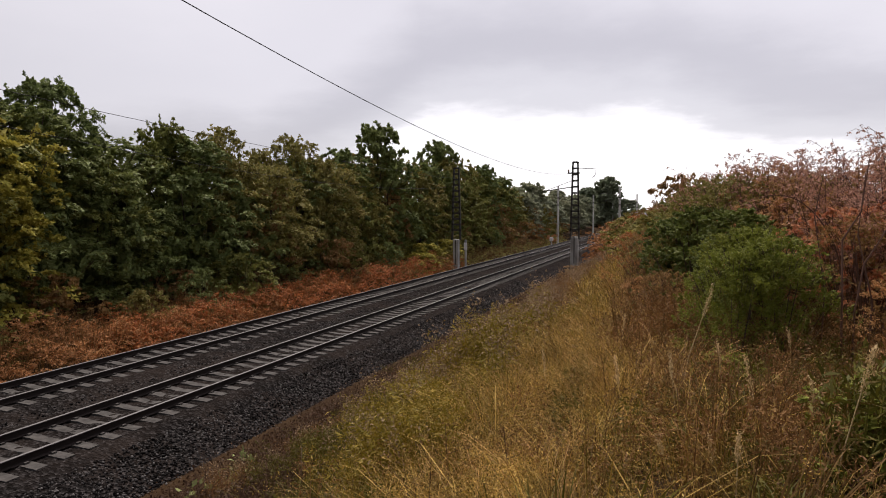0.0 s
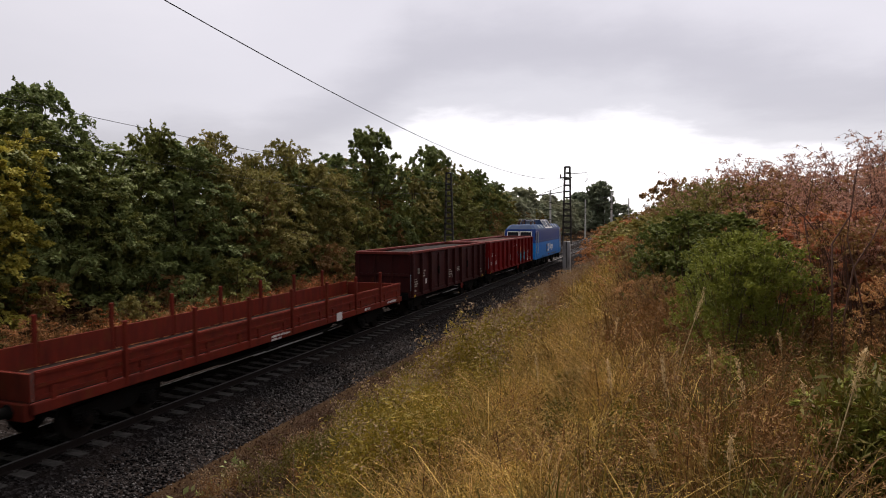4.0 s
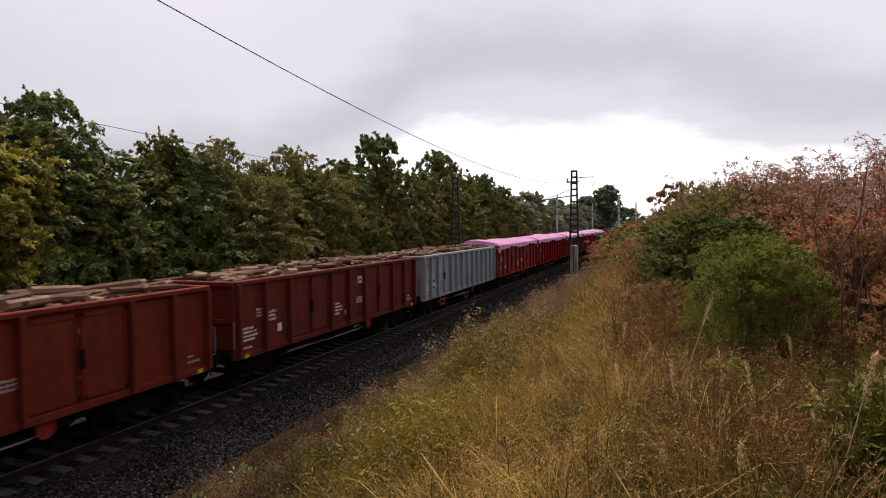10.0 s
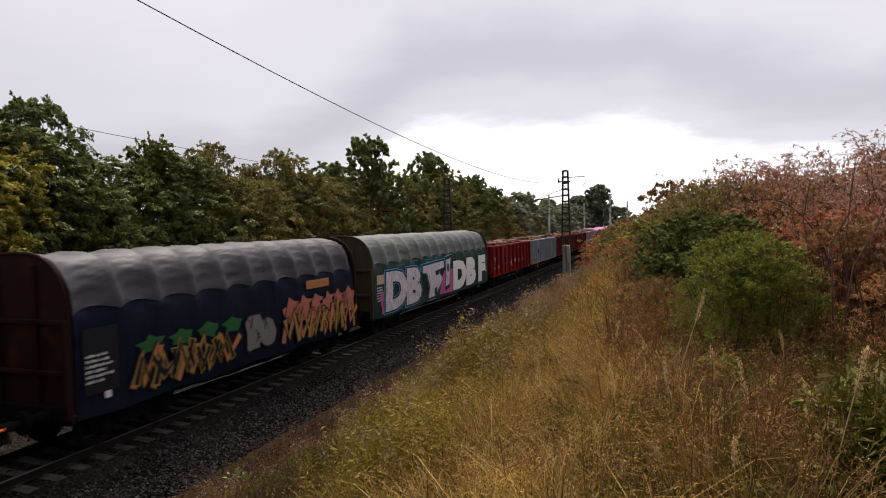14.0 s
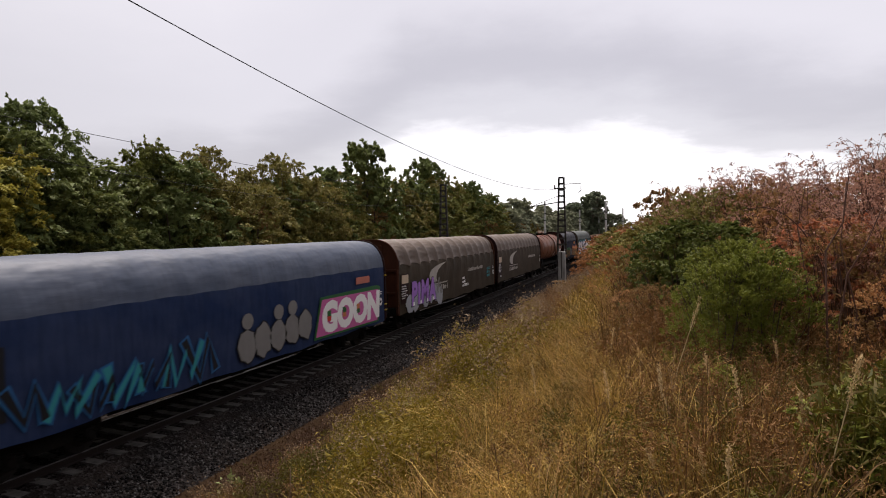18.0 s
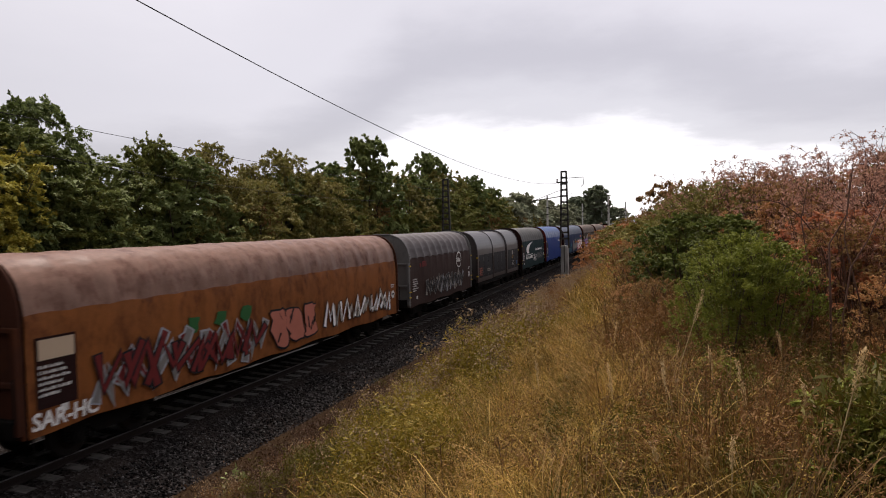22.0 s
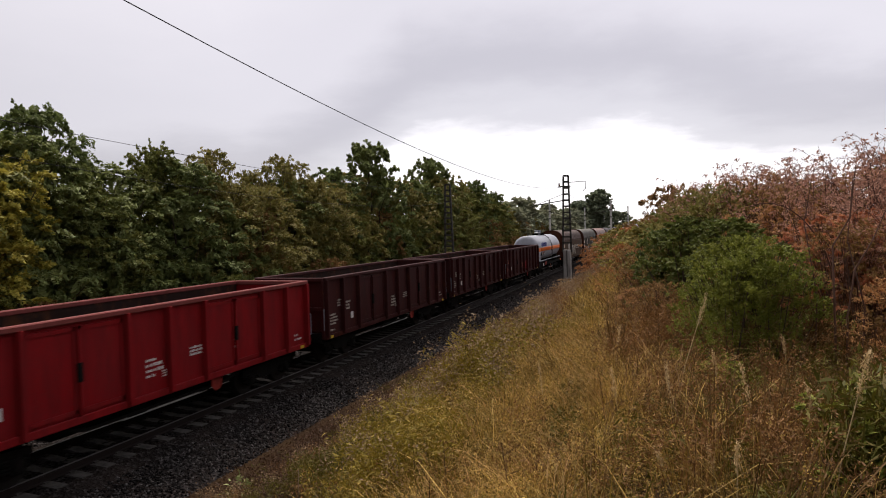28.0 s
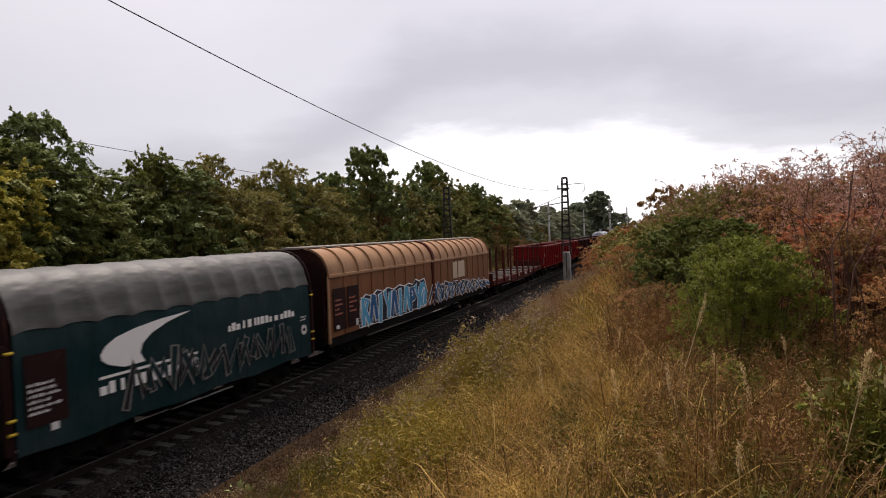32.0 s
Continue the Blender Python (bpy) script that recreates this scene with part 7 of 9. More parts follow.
def stalks(base, tip, width, rng, lean=0.35):
    """Curved grass blades or stems: two faces each, from base to tip."""
    n = len(base)
    side = np.stack([np.cos(a := rng.uniform(0, 6.28, n)), np.sin(a), np.zeros(n)], 1)
    mid = (base + tip) / 2 + np.stack([np.zeros(n), np.zeros(n), lean * np.linalg.norm((tip - base)[:, :2], axis=1)], 1)
    w = (np.asarray(width) * np.ones(n))[:, None]
    v = np.stack([base - side * w / 2, base + side * w / 2, mid - side * w * 0.42, mid + side * w * 0.42, tip - side * w * 0.08, tip + side * w * 0.08], 1)
    k = 6 * np.arange(n)[:, None]
    f = np.concatenate([k + [0, 1, 3, 2], k + [2, 3, 5, 4]])
    return v.reshape(-1, 3), f


def joined(*pieces):
    vs, fs, at = [], [], 0
    for v, f in pieces:
        vs.append(v)
        fs.append(f + at)
        at += len(v)
    return np.concatenate(vs), np.concatenate(fs)


def woody(points, r0, r1, bm, n=6):
    """A tapered bent limb through points."""
    k = len(points) - 1
    for i in range(k):
        rod(points[i], points[i + 1], r0 + (r1 - r0) * i / k, r0 + (r1 - r0) * (i + 1) / k, n, bm, caps=False)


s = Shade("bark", 0.9, spec=0.1)
s.bump(s.noise(9, 5, (1, 1, 0.2)), 0.7, 0.03)
M_BARK = s.done(s.mix(s.noise(5, 5, (1, 1, 0.25)), (0.05, 0.035, 0.026), (0.11, 0.085, 0.065)))
M_TWIG = plain("dark_red_twig", (0.125, 0.068, 0.050), 0.85)
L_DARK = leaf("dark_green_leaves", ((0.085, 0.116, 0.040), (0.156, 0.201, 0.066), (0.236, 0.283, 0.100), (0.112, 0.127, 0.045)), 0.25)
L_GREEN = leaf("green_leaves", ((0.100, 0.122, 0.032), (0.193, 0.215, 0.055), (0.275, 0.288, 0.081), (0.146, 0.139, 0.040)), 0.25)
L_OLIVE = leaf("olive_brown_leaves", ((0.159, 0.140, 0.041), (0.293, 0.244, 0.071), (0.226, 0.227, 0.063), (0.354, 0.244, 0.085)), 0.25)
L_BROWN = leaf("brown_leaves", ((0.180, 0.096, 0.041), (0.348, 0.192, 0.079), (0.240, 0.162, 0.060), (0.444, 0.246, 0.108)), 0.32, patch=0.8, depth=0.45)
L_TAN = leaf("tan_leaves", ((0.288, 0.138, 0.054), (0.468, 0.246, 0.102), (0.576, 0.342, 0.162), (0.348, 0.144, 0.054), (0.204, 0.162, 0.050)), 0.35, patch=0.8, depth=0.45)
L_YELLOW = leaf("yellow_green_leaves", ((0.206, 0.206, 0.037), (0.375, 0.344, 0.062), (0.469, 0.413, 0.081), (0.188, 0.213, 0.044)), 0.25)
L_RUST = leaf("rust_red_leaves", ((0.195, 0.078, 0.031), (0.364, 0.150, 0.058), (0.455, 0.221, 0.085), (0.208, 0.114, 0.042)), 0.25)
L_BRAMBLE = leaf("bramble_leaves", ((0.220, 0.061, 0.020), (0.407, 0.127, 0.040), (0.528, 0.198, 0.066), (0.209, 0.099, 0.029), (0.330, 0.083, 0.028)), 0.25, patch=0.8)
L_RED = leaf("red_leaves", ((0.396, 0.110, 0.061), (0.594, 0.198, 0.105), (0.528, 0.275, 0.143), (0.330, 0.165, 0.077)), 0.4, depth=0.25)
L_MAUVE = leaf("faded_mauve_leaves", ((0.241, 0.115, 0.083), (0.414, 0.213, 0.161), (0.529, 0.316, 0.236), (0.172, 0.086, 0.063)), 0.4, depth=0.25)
# aerial haze is put into the leaf colours of the far trees
L_HAZE = leaf("hazed_leaves", ((0.202, 0.235, 0.160), (0.302, 0.336, 0.227), (0.370, 0.395, 0.277), (0.235, 0.252, 0.168)), depth=0.2)
L_FARHAZE = leaf("far_hazed_leaves", ((0.134, 0.172, 0.118), (0.198, 0.244, 0.162), (0.252, 0.288, 0.190)), depth=0.2)
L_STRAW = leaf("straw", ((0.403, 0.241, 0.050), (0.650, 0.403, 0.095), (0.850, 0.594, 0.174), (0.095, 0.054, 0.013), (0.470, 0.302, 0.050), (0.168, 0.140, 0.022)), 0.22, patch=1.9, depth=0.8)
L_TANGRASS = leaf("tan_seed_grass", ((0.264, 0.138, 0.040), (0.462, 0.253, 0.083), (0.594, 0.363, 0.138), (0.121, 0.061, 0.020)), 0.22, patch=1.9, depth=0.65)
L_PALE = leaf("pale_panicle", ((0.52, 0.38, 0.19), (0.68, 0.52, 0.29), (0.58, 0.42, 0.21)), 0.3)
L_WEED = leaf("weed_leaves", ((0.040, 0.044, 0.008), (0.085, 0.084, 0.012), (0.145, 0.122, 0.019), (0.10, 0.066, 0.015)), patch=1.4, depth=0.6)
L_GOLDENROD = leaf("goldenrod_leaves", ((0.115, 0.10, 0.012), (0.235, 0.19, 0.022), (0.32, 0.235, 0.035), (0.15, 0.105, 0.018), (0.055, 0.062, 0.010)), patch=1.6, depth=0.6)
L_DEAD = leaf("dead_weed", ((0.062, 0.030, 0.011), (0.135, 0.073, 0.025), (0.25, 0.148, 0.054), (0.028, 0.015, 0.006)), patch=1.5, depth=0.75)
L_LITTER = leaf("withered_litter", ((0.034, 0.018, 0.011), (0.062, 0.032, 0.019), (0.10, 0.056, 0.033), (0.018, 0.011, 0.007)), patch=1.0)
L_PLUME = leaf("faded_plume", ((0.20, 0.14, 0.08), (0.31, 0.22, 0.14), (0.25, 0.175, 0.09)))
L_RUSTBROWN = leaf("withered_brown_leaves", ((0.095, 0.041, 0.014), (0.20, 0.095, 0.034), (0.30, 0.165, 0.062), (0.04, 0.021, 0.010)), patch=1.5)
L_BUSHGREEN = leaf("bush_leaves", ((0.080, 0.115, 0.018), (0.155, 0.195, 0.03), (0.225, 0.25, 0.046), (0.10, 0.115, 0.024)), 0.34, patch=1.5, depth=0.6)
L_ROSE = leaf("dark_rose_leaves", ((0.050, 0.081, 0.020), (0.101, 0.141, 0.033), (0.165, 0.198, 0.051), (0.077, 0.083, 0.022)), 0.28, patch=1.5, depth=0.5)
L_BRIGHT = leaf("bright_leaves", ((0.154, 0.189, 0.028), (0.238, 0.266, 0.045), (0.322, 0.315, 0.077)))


OUTLINES = {
    # how a crown's half-width runs from its foot to its top
    "round": (0.7, 0.88, 1.0, 0.98, 0.82, 0.6, 0.18),
    "cone": (0.7, 0.9, 1.0, 0.9, 0.68, 0.46, 0.12),
    "spread": (0.75, 0.92, 1.0, 1.0, 0.9, 0.72, 0.25),
    "dome": (0.85, 0.97, 1.0, 0.92, 0.74, 0.52, 0.15),
}


def sprays(rng, c, out, length, per, size, droop=0.35, thin=0.62):
    """Flat drooping sprays of leaves: each starts at c, points along out, and turns its leaves towards the sky."""
    m = len(c)
    out = out / (np.linalg.norm(out, axis=1, keepdims=True) + 1e-9)
    side = np.cross(out, np.array([0.02, 0.01, 1.0]))
    side /= np.linalg.norm(side, axis=1, keepdims=True) + 1e-9
    up = np.cross(side, out)
    s_ = rng.random((m, per, 1)) ** 0.8
    t_ = rng.normal(0, 0.26, (m, per, 1)) * (1.15 - s_)
    w_ = rng.normal(0, 0.085, (m, per, 1))
    ln = np.asarray(length).reshape(m, 1, 1)
    p = c[:, None] + ln * (out[:, None] * (s_ - 0.35) + side[:, None] * t_ + up[:, None] * w_ - np.array([0, 0, droop]) * s_ ** 2)
    n_ = up[:, None] * 0.75 + out[:, None] * 0.35 + rng.normal(0, 0.42, (m, per, 3))
    p, n_ = p.reshape(-1, 3), n_.reshape(-1, 3)
    u = np.cross(n_, rng.normal(size=n_.shape))
    u /= np.linalg.norm(u, axis=1, keepdims=True) + 1e-9
    v = np.cross(n_, u)
    v /= np.linalg.norm(v, axis=1, keepdims=True) + 1e-9
    h = (rng.uniform(0.55, 1.3, len(p)) * size / 2)[:, None]
    tri = np.stack([p - u * h, p + u * h * 0.85 + v * h * thin, p + u * h * 0.7 - v * h * thin * 1.1], 1)
    return tri.reshape(-1, 3), np.arange(3 * len(p)).reshape(-1, 3)


def tree_meshes(seed, high, wide, n, size, leaves_mat, form="round", shoots=16, bare=0.0, boughs=120, wood=None, stems=1, rise=0.0, droop=0.35, fill=1.0):
    """A trunk with limbs, and a crown of leaf sprays from the ground up, with an uneven outline and shoots that stand out of it."""
    rng, rnd_ = np.random.default_rng(seed), random.Random(seed)
    ph = rng.uniform(0, 6.28, 4)

    def edge(u, a):
        r = wide * np.interp(u, (0.0, 0.1, 0.3, 0.55, 0.8, 0.93, 1.0), OUTLINES[form])
        return r * (1 + 0.15 * np.cos(2 * a + 7 * u + ph[0]) + 0.12 * np.cos(3 * a - 11 * u + ph[1]) + 0.10 * np.cos(5 * a + 17 * u + ph[2]))

    # boughs: flattened masses set round the outline, each roofed with sprays
    u = np.sort(rng.random(boughs)) ** 0.92
    a = np.arange(boughs) * 2.4 + rng.normal(0, 0.5, boughs)
    deep = rng.uniform(0.7, 0.93, boughs)
    r = edge(u, a) * deep
    mass = np.stack([r * np.cos(a), r * np.sin(a), 0.04 * high + u * high * 0.93], 1)
    girth = (0.20 * wide + 0.03 * high) * rng.uniform(0.65, 1.3, boughs) * np.interp(u, (0, 0.6, 1.0), (1.15, 1.0, 0.6))
    per = 40
    m = n // per
    pick = rng.integers(0, boughs, m)
    d = rng.normal(size=(m, 3)) * (1, 1, 0.8) + np.stack([np.cos(a), np.sin(a), 0.55 + 0 * a], 1)[pick] * 0.8
    d /= np.linalg.norm(d, axis=1, keepdims=True) + 1e-9
    d[:, 2] = np.where(d[:, 2] < -0.25, -d[:, 2], d[:, 2])
    c = mass[pick] + d * (girth[pick] * rng.uniform(0.55, 1.0, m))[:, None] * (1, 1, 0.62)
    c[:, 2] = np.clip(c[:, 2], 0.02 * high, high * 0.99)
    out = d + np.stack([np.cos(a), np.sin(a), 0 * a], 1)[pick] * 0.5 + rng.normal(0, 0.2, (m, 3)) + (0, 0, rise)
    ln = girth[pick] * rng.uniform(0.5, 1.0, m)
    crown = [sprays(rng, c, out, ln, per, size, droop)]
    # the inner leaves, which close the crown
    k = max(10, int(fill * n / 120))
    u, a = rng.random(k) ** 0.9, rng.uniform(0, 6.28, k)
    r = edge(u, a) * rng.uniform(0.1, 0.66, k)
    c_ = np.stack([r * np.cos(a), r * np.sin(a), 0.03 * high + u * high * 0.92], 1)
    crown.append(sprays(rng, c_, rng.normal(size=(k, 3)), 0.3 * wide * np.ones(k), 20, size * 2.1, 0.1))
    bm = bmesh.new()
    lean = Vector((rnd_.uniform(-0.3, 0.3), rnd_.uniform(-0.3, 0.3), 0))
    trunk = [Vector((0, 0, -0.5)), Vector((0, 0, high * 0.2)) + lean * 0.4, Vector((0, 0, high * 0.5)) + lean, Vector((0, 0, high * 0.86)) + lean * 1.3]
    if stems == 1:
        woody(trunk, 0.018 * high, 0.004 * high, bm, 7)
    for k in range(10 if stems == 1 else stems):
        q = Vector(c[rnd_.randrange(len(c))])
        start = trunk[1].lerp(trunk[2], rnd_.random()) if stems == 1 else Vector((0.1 * q.x, 0.1 * q.y, -0.3))
        woody([start, start.lerp(q, 0.5) + Vector((0, 0, 0.04 * high)), q], 0.007 * high, 0.002 * high, bm, 4)
    tips_c, tips_o, twigs = [], [], bmesh.new()
    for k in range(shoots):
        uu, aa = rnd_.uniform(0.72, 0.99), rnd_.uniform(0, 6.28)
        rr = float(edge(uu, aa)) * 0.85
        foot = Vector((rr * math.cos(aa), rr * math.sin(aa), uu * high * 0.97))
        way = Vector((math.cos(aa) * 0.5, math.sin(aa) * 0.5, rnd_.uniform(0.7, 1.4))).normalized()
        reach = high * rnd_.uniform(0.03, 0.075)
        woody([foot - way * reach, foot + way * reach * 0.5, foot + way * reach], 0.0022 * high, 0.0008 * high, twigs, 3)
        if rnd_.random() < bare:
            continue
        for e in range(3):
            tips_c.append(foot + way * reach * (0.1 + 0.4 * e) + Vector((rnd_.gauss(0, 0.1), rnd_.gauss(0, 0.1), 0)))
            tips_o.append(way + Vector((rnd_.gauss(0, 0.6), rnd_.gauss(0, 0.6), rnd_.uniform(-0.4, 0.3))))
    if tips_c:
        crown.append(sprays(rng, np.array([tuple(q) for q in tips_c]), np.array([tuple(q) for q in tips_o]), 0.04 * high * np.ones(len(tips_c)), 16, size * 0.95, 0.25))
    return as_mesh("trunk", bm, wood or M_BARK), quick_mesh("crown", *joined(*crown), leaves_mat), as_mesh("twig_tuft", twigs, wood or M_BARK)


def plant(name, meshes, at, turn=0.0, k=1.0, label="", category="tree", group=""):
    """A tree or bush: its wood and its crown, scaled as a whole."""
    ob = thing(name, label, category, group, at=pose(*at, 0, 0, turn))
    ob.scale = (k, k, k)
    put("trunk", meshes[0], ob)["kind"] = "stuff" if category != "tree" else ""
    put("crown", meshes[1], ob)
    if len(meshes) > 2:
        put("twig_tuft", meshes[2], ob)["kind"] = "stuff"
    return ob


# the belt of trees behind the far track: x, y, height, crown half-width, kind
def grown(seed, wide, mat, form, size=0.15, bare=0.0, shoots=18):
    """One tree in two finenesses of leaf: for near by, and for far off."""
    return (tree_meshes(seed, 10, wide, 21000, size * 1.45, mat, form, shoots, bare),
            tree_meshes(seed, 10, wide, 7000, size * 2.5, mat, form, shoots, bare))


TREE_KINDS = {
    "dark": ([grown(11, 3.3, L_DARK, "round"), grown(12, 3.3, L_DARK, "cone")], "dark green broadleaf tree with a dense crown"),
    "green": ([grown(13, 3.4, L_GREEN, "round"), grown(14, 3.3, L_GREEN, "cone")], "green broadleaf tree in the belt beside the line"),
    "olive": ([grown(15, 3.5, L_OLIVE, "round", 0.13, 0.45, 30), grown(16, 3.4, L_OLIVE, "spread", 0.13, 0.3, 30)], "olive and brown autumn tree in the belt beside the line"),
    "yellow": ([grown(17, 3.6, L_YELLOW, "spread", 0.17)], "yellow-green autumn tree with spreading branches"),
    "haze": ([grown(18, 3.2, L_HAZE, "round", 0.22), grown(19, 3.2, L_HAZE, "cone", 0.22)], "distant tree paled by haze"),
    "far": ([grown(20, 3.5, L_FARHAZE, "round", 0.30)], "dark green tree far along the line, lightened by haze"),
}


def tree(kind, x, y, high, turn, slot=0, wide=1.0):
    meshes, label = TREE_KINDS[kind]
    ob = plant("tree", meshes[slot % len(meshes)][0 if y < 46 and x > -19 else 1], (x, y, land(x, y)), turn, high / 10, label, "tree", "tree belt")
    ob.scale = (high / 10 * wide, high / 10 * wide, high / 10)
    return ob


for k, (kind, x, y, z_top, half) in enumerate((
        ("yellow", -12.6, 17.6, 8.6, 2.8), ("dark", -16.0, 22.8, 11.6, 2.7), ("green", -15.5, 17.2, 12.2, 3.0), ("green", -14.5, 28.9, 10.1, 2.3), ("olive", -15.0, 34.0, 10.5, 2.4), ("olive", -16.0, 39.8, 9.6, 2.2),
        ("olive", -14.0, 42.8, 10.8, 2.9), ("dark", -14.5, 56.8, 13.7, 3.5), ("dark", -15.0, 74.7, 13.9, 3.3), ("olive", -15.5, 83.5, 12.7, 2.8), ("dark", -14.0, 91.5, 12.1, 3.0),
        ("dark", -13.5, 101.0, 10.9, 2.8), ("haze", -15.0, 129.0, 11.1, 4.2), ("haze", -15.0, 159.0, 10.6, 4.3), ("green", -15.0, 193.0, 10.5, 5.2), ("far", -9.5, 228.0, 17.2, 5.6),
        ("far", -17.0, 235.0, 14.0, 5.0), ("far", -12.5, 238.0, 13.0, 5.5),
        # second row and fillers
        ("olive", -12.0, 44.6, 8.8, 2.5), ("olive", -12.0, 36.9, 7.9, 2.6), ("green", -13.5, 24.2, 7.4, 2.8), ("dark", -14.0, 13.5, 8.5, 3.2), ("yellow", -13.0, 9.5, 9.5, 3.4),
        ("green", -13.2, 50.2, 8.8, 2.8), ("olive", -12.8, 63.5, 9.0, 3.0), ("green", -12.6, 70.0, 8.6, 3.0), ("green", -13.0, 79.0, 8.2, 3.2), ("olive", -13.0, 112.0, 8.5, 3.4),
        ("green", -14.0, 121.0, 8.8, 3.4), ("olive", -13.0, 141.0, 8.0, 3.8), ("green", -14.0, 150.0, 8.8, 4.0), ("olive", -13.0, 172.0, 8.4, 4.0), ("haze", -15.0, 205.0, 9.0, 4.6), ("dark", -14.0, 180.0, 9.2, 3.8),
        ("green", -22.0, 33.0, 8.0, 3.4), ("dark", -21.0, 48.0, 9.0, 3.6), ("green", -21.0, 65.0, 9.8, 3.6), ("dark", -20.0, 14.0, 9.0, 3.4), ("haze", -22.0, 100.0, 10.0, 4.0),
        ("haze", -20.0, 245.0, 12.0, 6.0), ("haze", -6.0, 300.0, 11.0, 6.5), ("haze", 8.0, 330.0, 10.0, 6.5))):
    high = z_top - land(x, y)
    # trees beyond this take the leaves with haze in their colour
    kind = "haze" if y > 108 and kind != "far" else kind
    x -= 1.1 if x > -14.2 and y < 60 else 0.0
    tree(kind, x, y, high, 67 * k, k, half / 3.5 * 10 / high)

# the fill of the belt, a little lower than its tops
rnd = random.Random(19)
FILL_TOPS = ((0, 9.5), (14, 10.6), (24, 9.4), (34, 9.2), (45, 9.8), (57, 11.2), (75, 11.6), (92, 10.6), (110, 9.6), (140, 9.2), (200, 9.4))
for k in range(30):
    y = 8.0 + 4.3 * k
    j = max(i for i, q in enumerate(FILL_TOPS) if q[0] <= y)
    (y0, z0), (y1, z1) = FILL_TOPS[j], FILL_TOPS[j + 1]
    z_top = (z0 + (z1 - z0) * (y - y0) / (y1 - y0)) * rnd.uniform(0.9, 1.02)
    kind = rnd.choice(("dark", "green", "dark") if y < 30 else ("olive", "olive", "green", "dark"))
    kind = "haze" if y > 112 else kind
    x = -14.9 + rnd.uniform(-1.0, 0.8)
    high = z_top - land(x, y)
    tree(kind, x, y + rnd.uniform(-1, 1), high, rnd.uniform(0, 360), k, rnd.uniform(2.9, 3.6) / 3.5 * 10 / high)

def thicket(seed, wide, mat, size=0.19, n=4600):
    return tree_meshes(seed, 4, wide, n, size, mat, "dome", 12, 0.2, 50, None, 9)[:2]


BUSH_KINDS = {
    "dark": [thicket(21, 2.3, L_DARK), thicket(22, 2.4, L_DARK)],
    "green": [thicket(23, 2.4, L_GREEN), thicket(24, 2.3, L_GREEN)],
    "olive": [thicket(25, 2.4, L_OLIVE), thicket(26, 2.3, L_OLIVE)],
    "brown": [thicket(27, 2.4, L_BROWN, 0.16)],
    "yellow": [thicket(28, 2.5, L_YELLOW)],
    "rust": [thicket(29, 2.6, L_RUST, 0.16)],
}
BUSH_WORDS = {"dark": "dense dark green shrub at the edge of the trees", "green": "green leafy shrub beside the railway", "olive": "olive-green autumn shrub beside the railway",
              "brown": "brown withering shrub on the railway bank", "yellow": "yellowing shrub with some green leaves", "rust": "rust-brown autumn shrub on the bank"}


def shrub(kind, x, y, high, wide, turn=0.0, slot=0, sink=0.15):
    ms = BUSH_KINDS[kind]
    ob = plant("shrub", ms[slot % len(ms)], (x, y, land(x, y) - sink), turn, 1.0, BUSH_WORDS[kind], "shrub", "shrubs along the line")
    ob.scale = (wide / 2.6, wide / 2.6, high / 4)
    return ob


rnd = random.Random(77)
for k in range(44):
    y = 8 + 3.1 * k
    kind = rnd.choice(("dark", "dark", "green", "olive")) if y < 34 else rnd.choice(("olive", "brown", "olive", "green", "dark"))
    shrub(kind, -13.2 + rnd.uniform(-0.7, 0.6), y + rnd.uniform(-0.8, 0.8), rnd.uniform(5.2, 7.0), rnd.uniform(2.3, 3.0), rnd.uniform(0, 360), k)
for kind, x, y, high, wide in (("green", -10.2, 15.8, 1.6, 1.1), ("olive", -9.7, 22.5, 2.4, 1.2), ("green", -10.2, 30.0, 3.4, 2.2), ("dark", -10.0, 26.4, 2.8, 1.5), ("brown", -10.2, 41.0, 3.8, 2.0), ("dark", -9.5, 48.5, 3.4, 1.5),
                               ("brown", -8.0, 56.5, 1.7, 1.3), ("olive", -8.6, 61.0, 2.2, 1.6), ("yellow", -8.9, 54.0, 2.2, 1.9), ("yellow", -10.0, 57.5, 2.8, 2.4), ("yellow", -9.9, 62.5, 3.0, 2.4), ("olive", -10.2, 67.5, 3.2, 2.2), ("dark", -10.0, 84.0, 3.4, 1.6), ("brown", -10.6, 92.0, 3.6, 2.6),
                               ("brown", -10.6, 102.0, 4.2, 3.0), ("rust", -10.2, 113.0, 3.4, 3.0), ("olive", -10.4, 126.0, 3.6, 3.2), ("brown", -10.4, 140.0, 3.6, 3.4)):
    shrub(kind, x, y, high, wide, 40 * y)


for k in range(20):
    shrub(rnd.choice(("green", "dark", "olive", "brown")), -11.5 + rnd.uniform(-0.5, 0.4), 6 + 3.4 * k + rnd.uniform(-0.7, 0.7), rnd.uniform(1.6, 2.8), rnd.uniform(1.1, 1.7), rnd.uniform(0, 360), k)


def strip_points(rng, n, x0, x1, y0, y1, power=1.0):
    x = rng.uniform(x0, x1, n)
    y = y0 + (y1 - y0) * rng.random(n) ** power
    return np.stack([x, y, np.array([land(a, b) for a, b in zip(x, y)])], 1)


def tuft_mass(name, label, category, material, pieces):
    ob = new(name, quick_mesh(name, *joined(*pieces), material))
    return tagged(ob, label, category, kind="stuff")


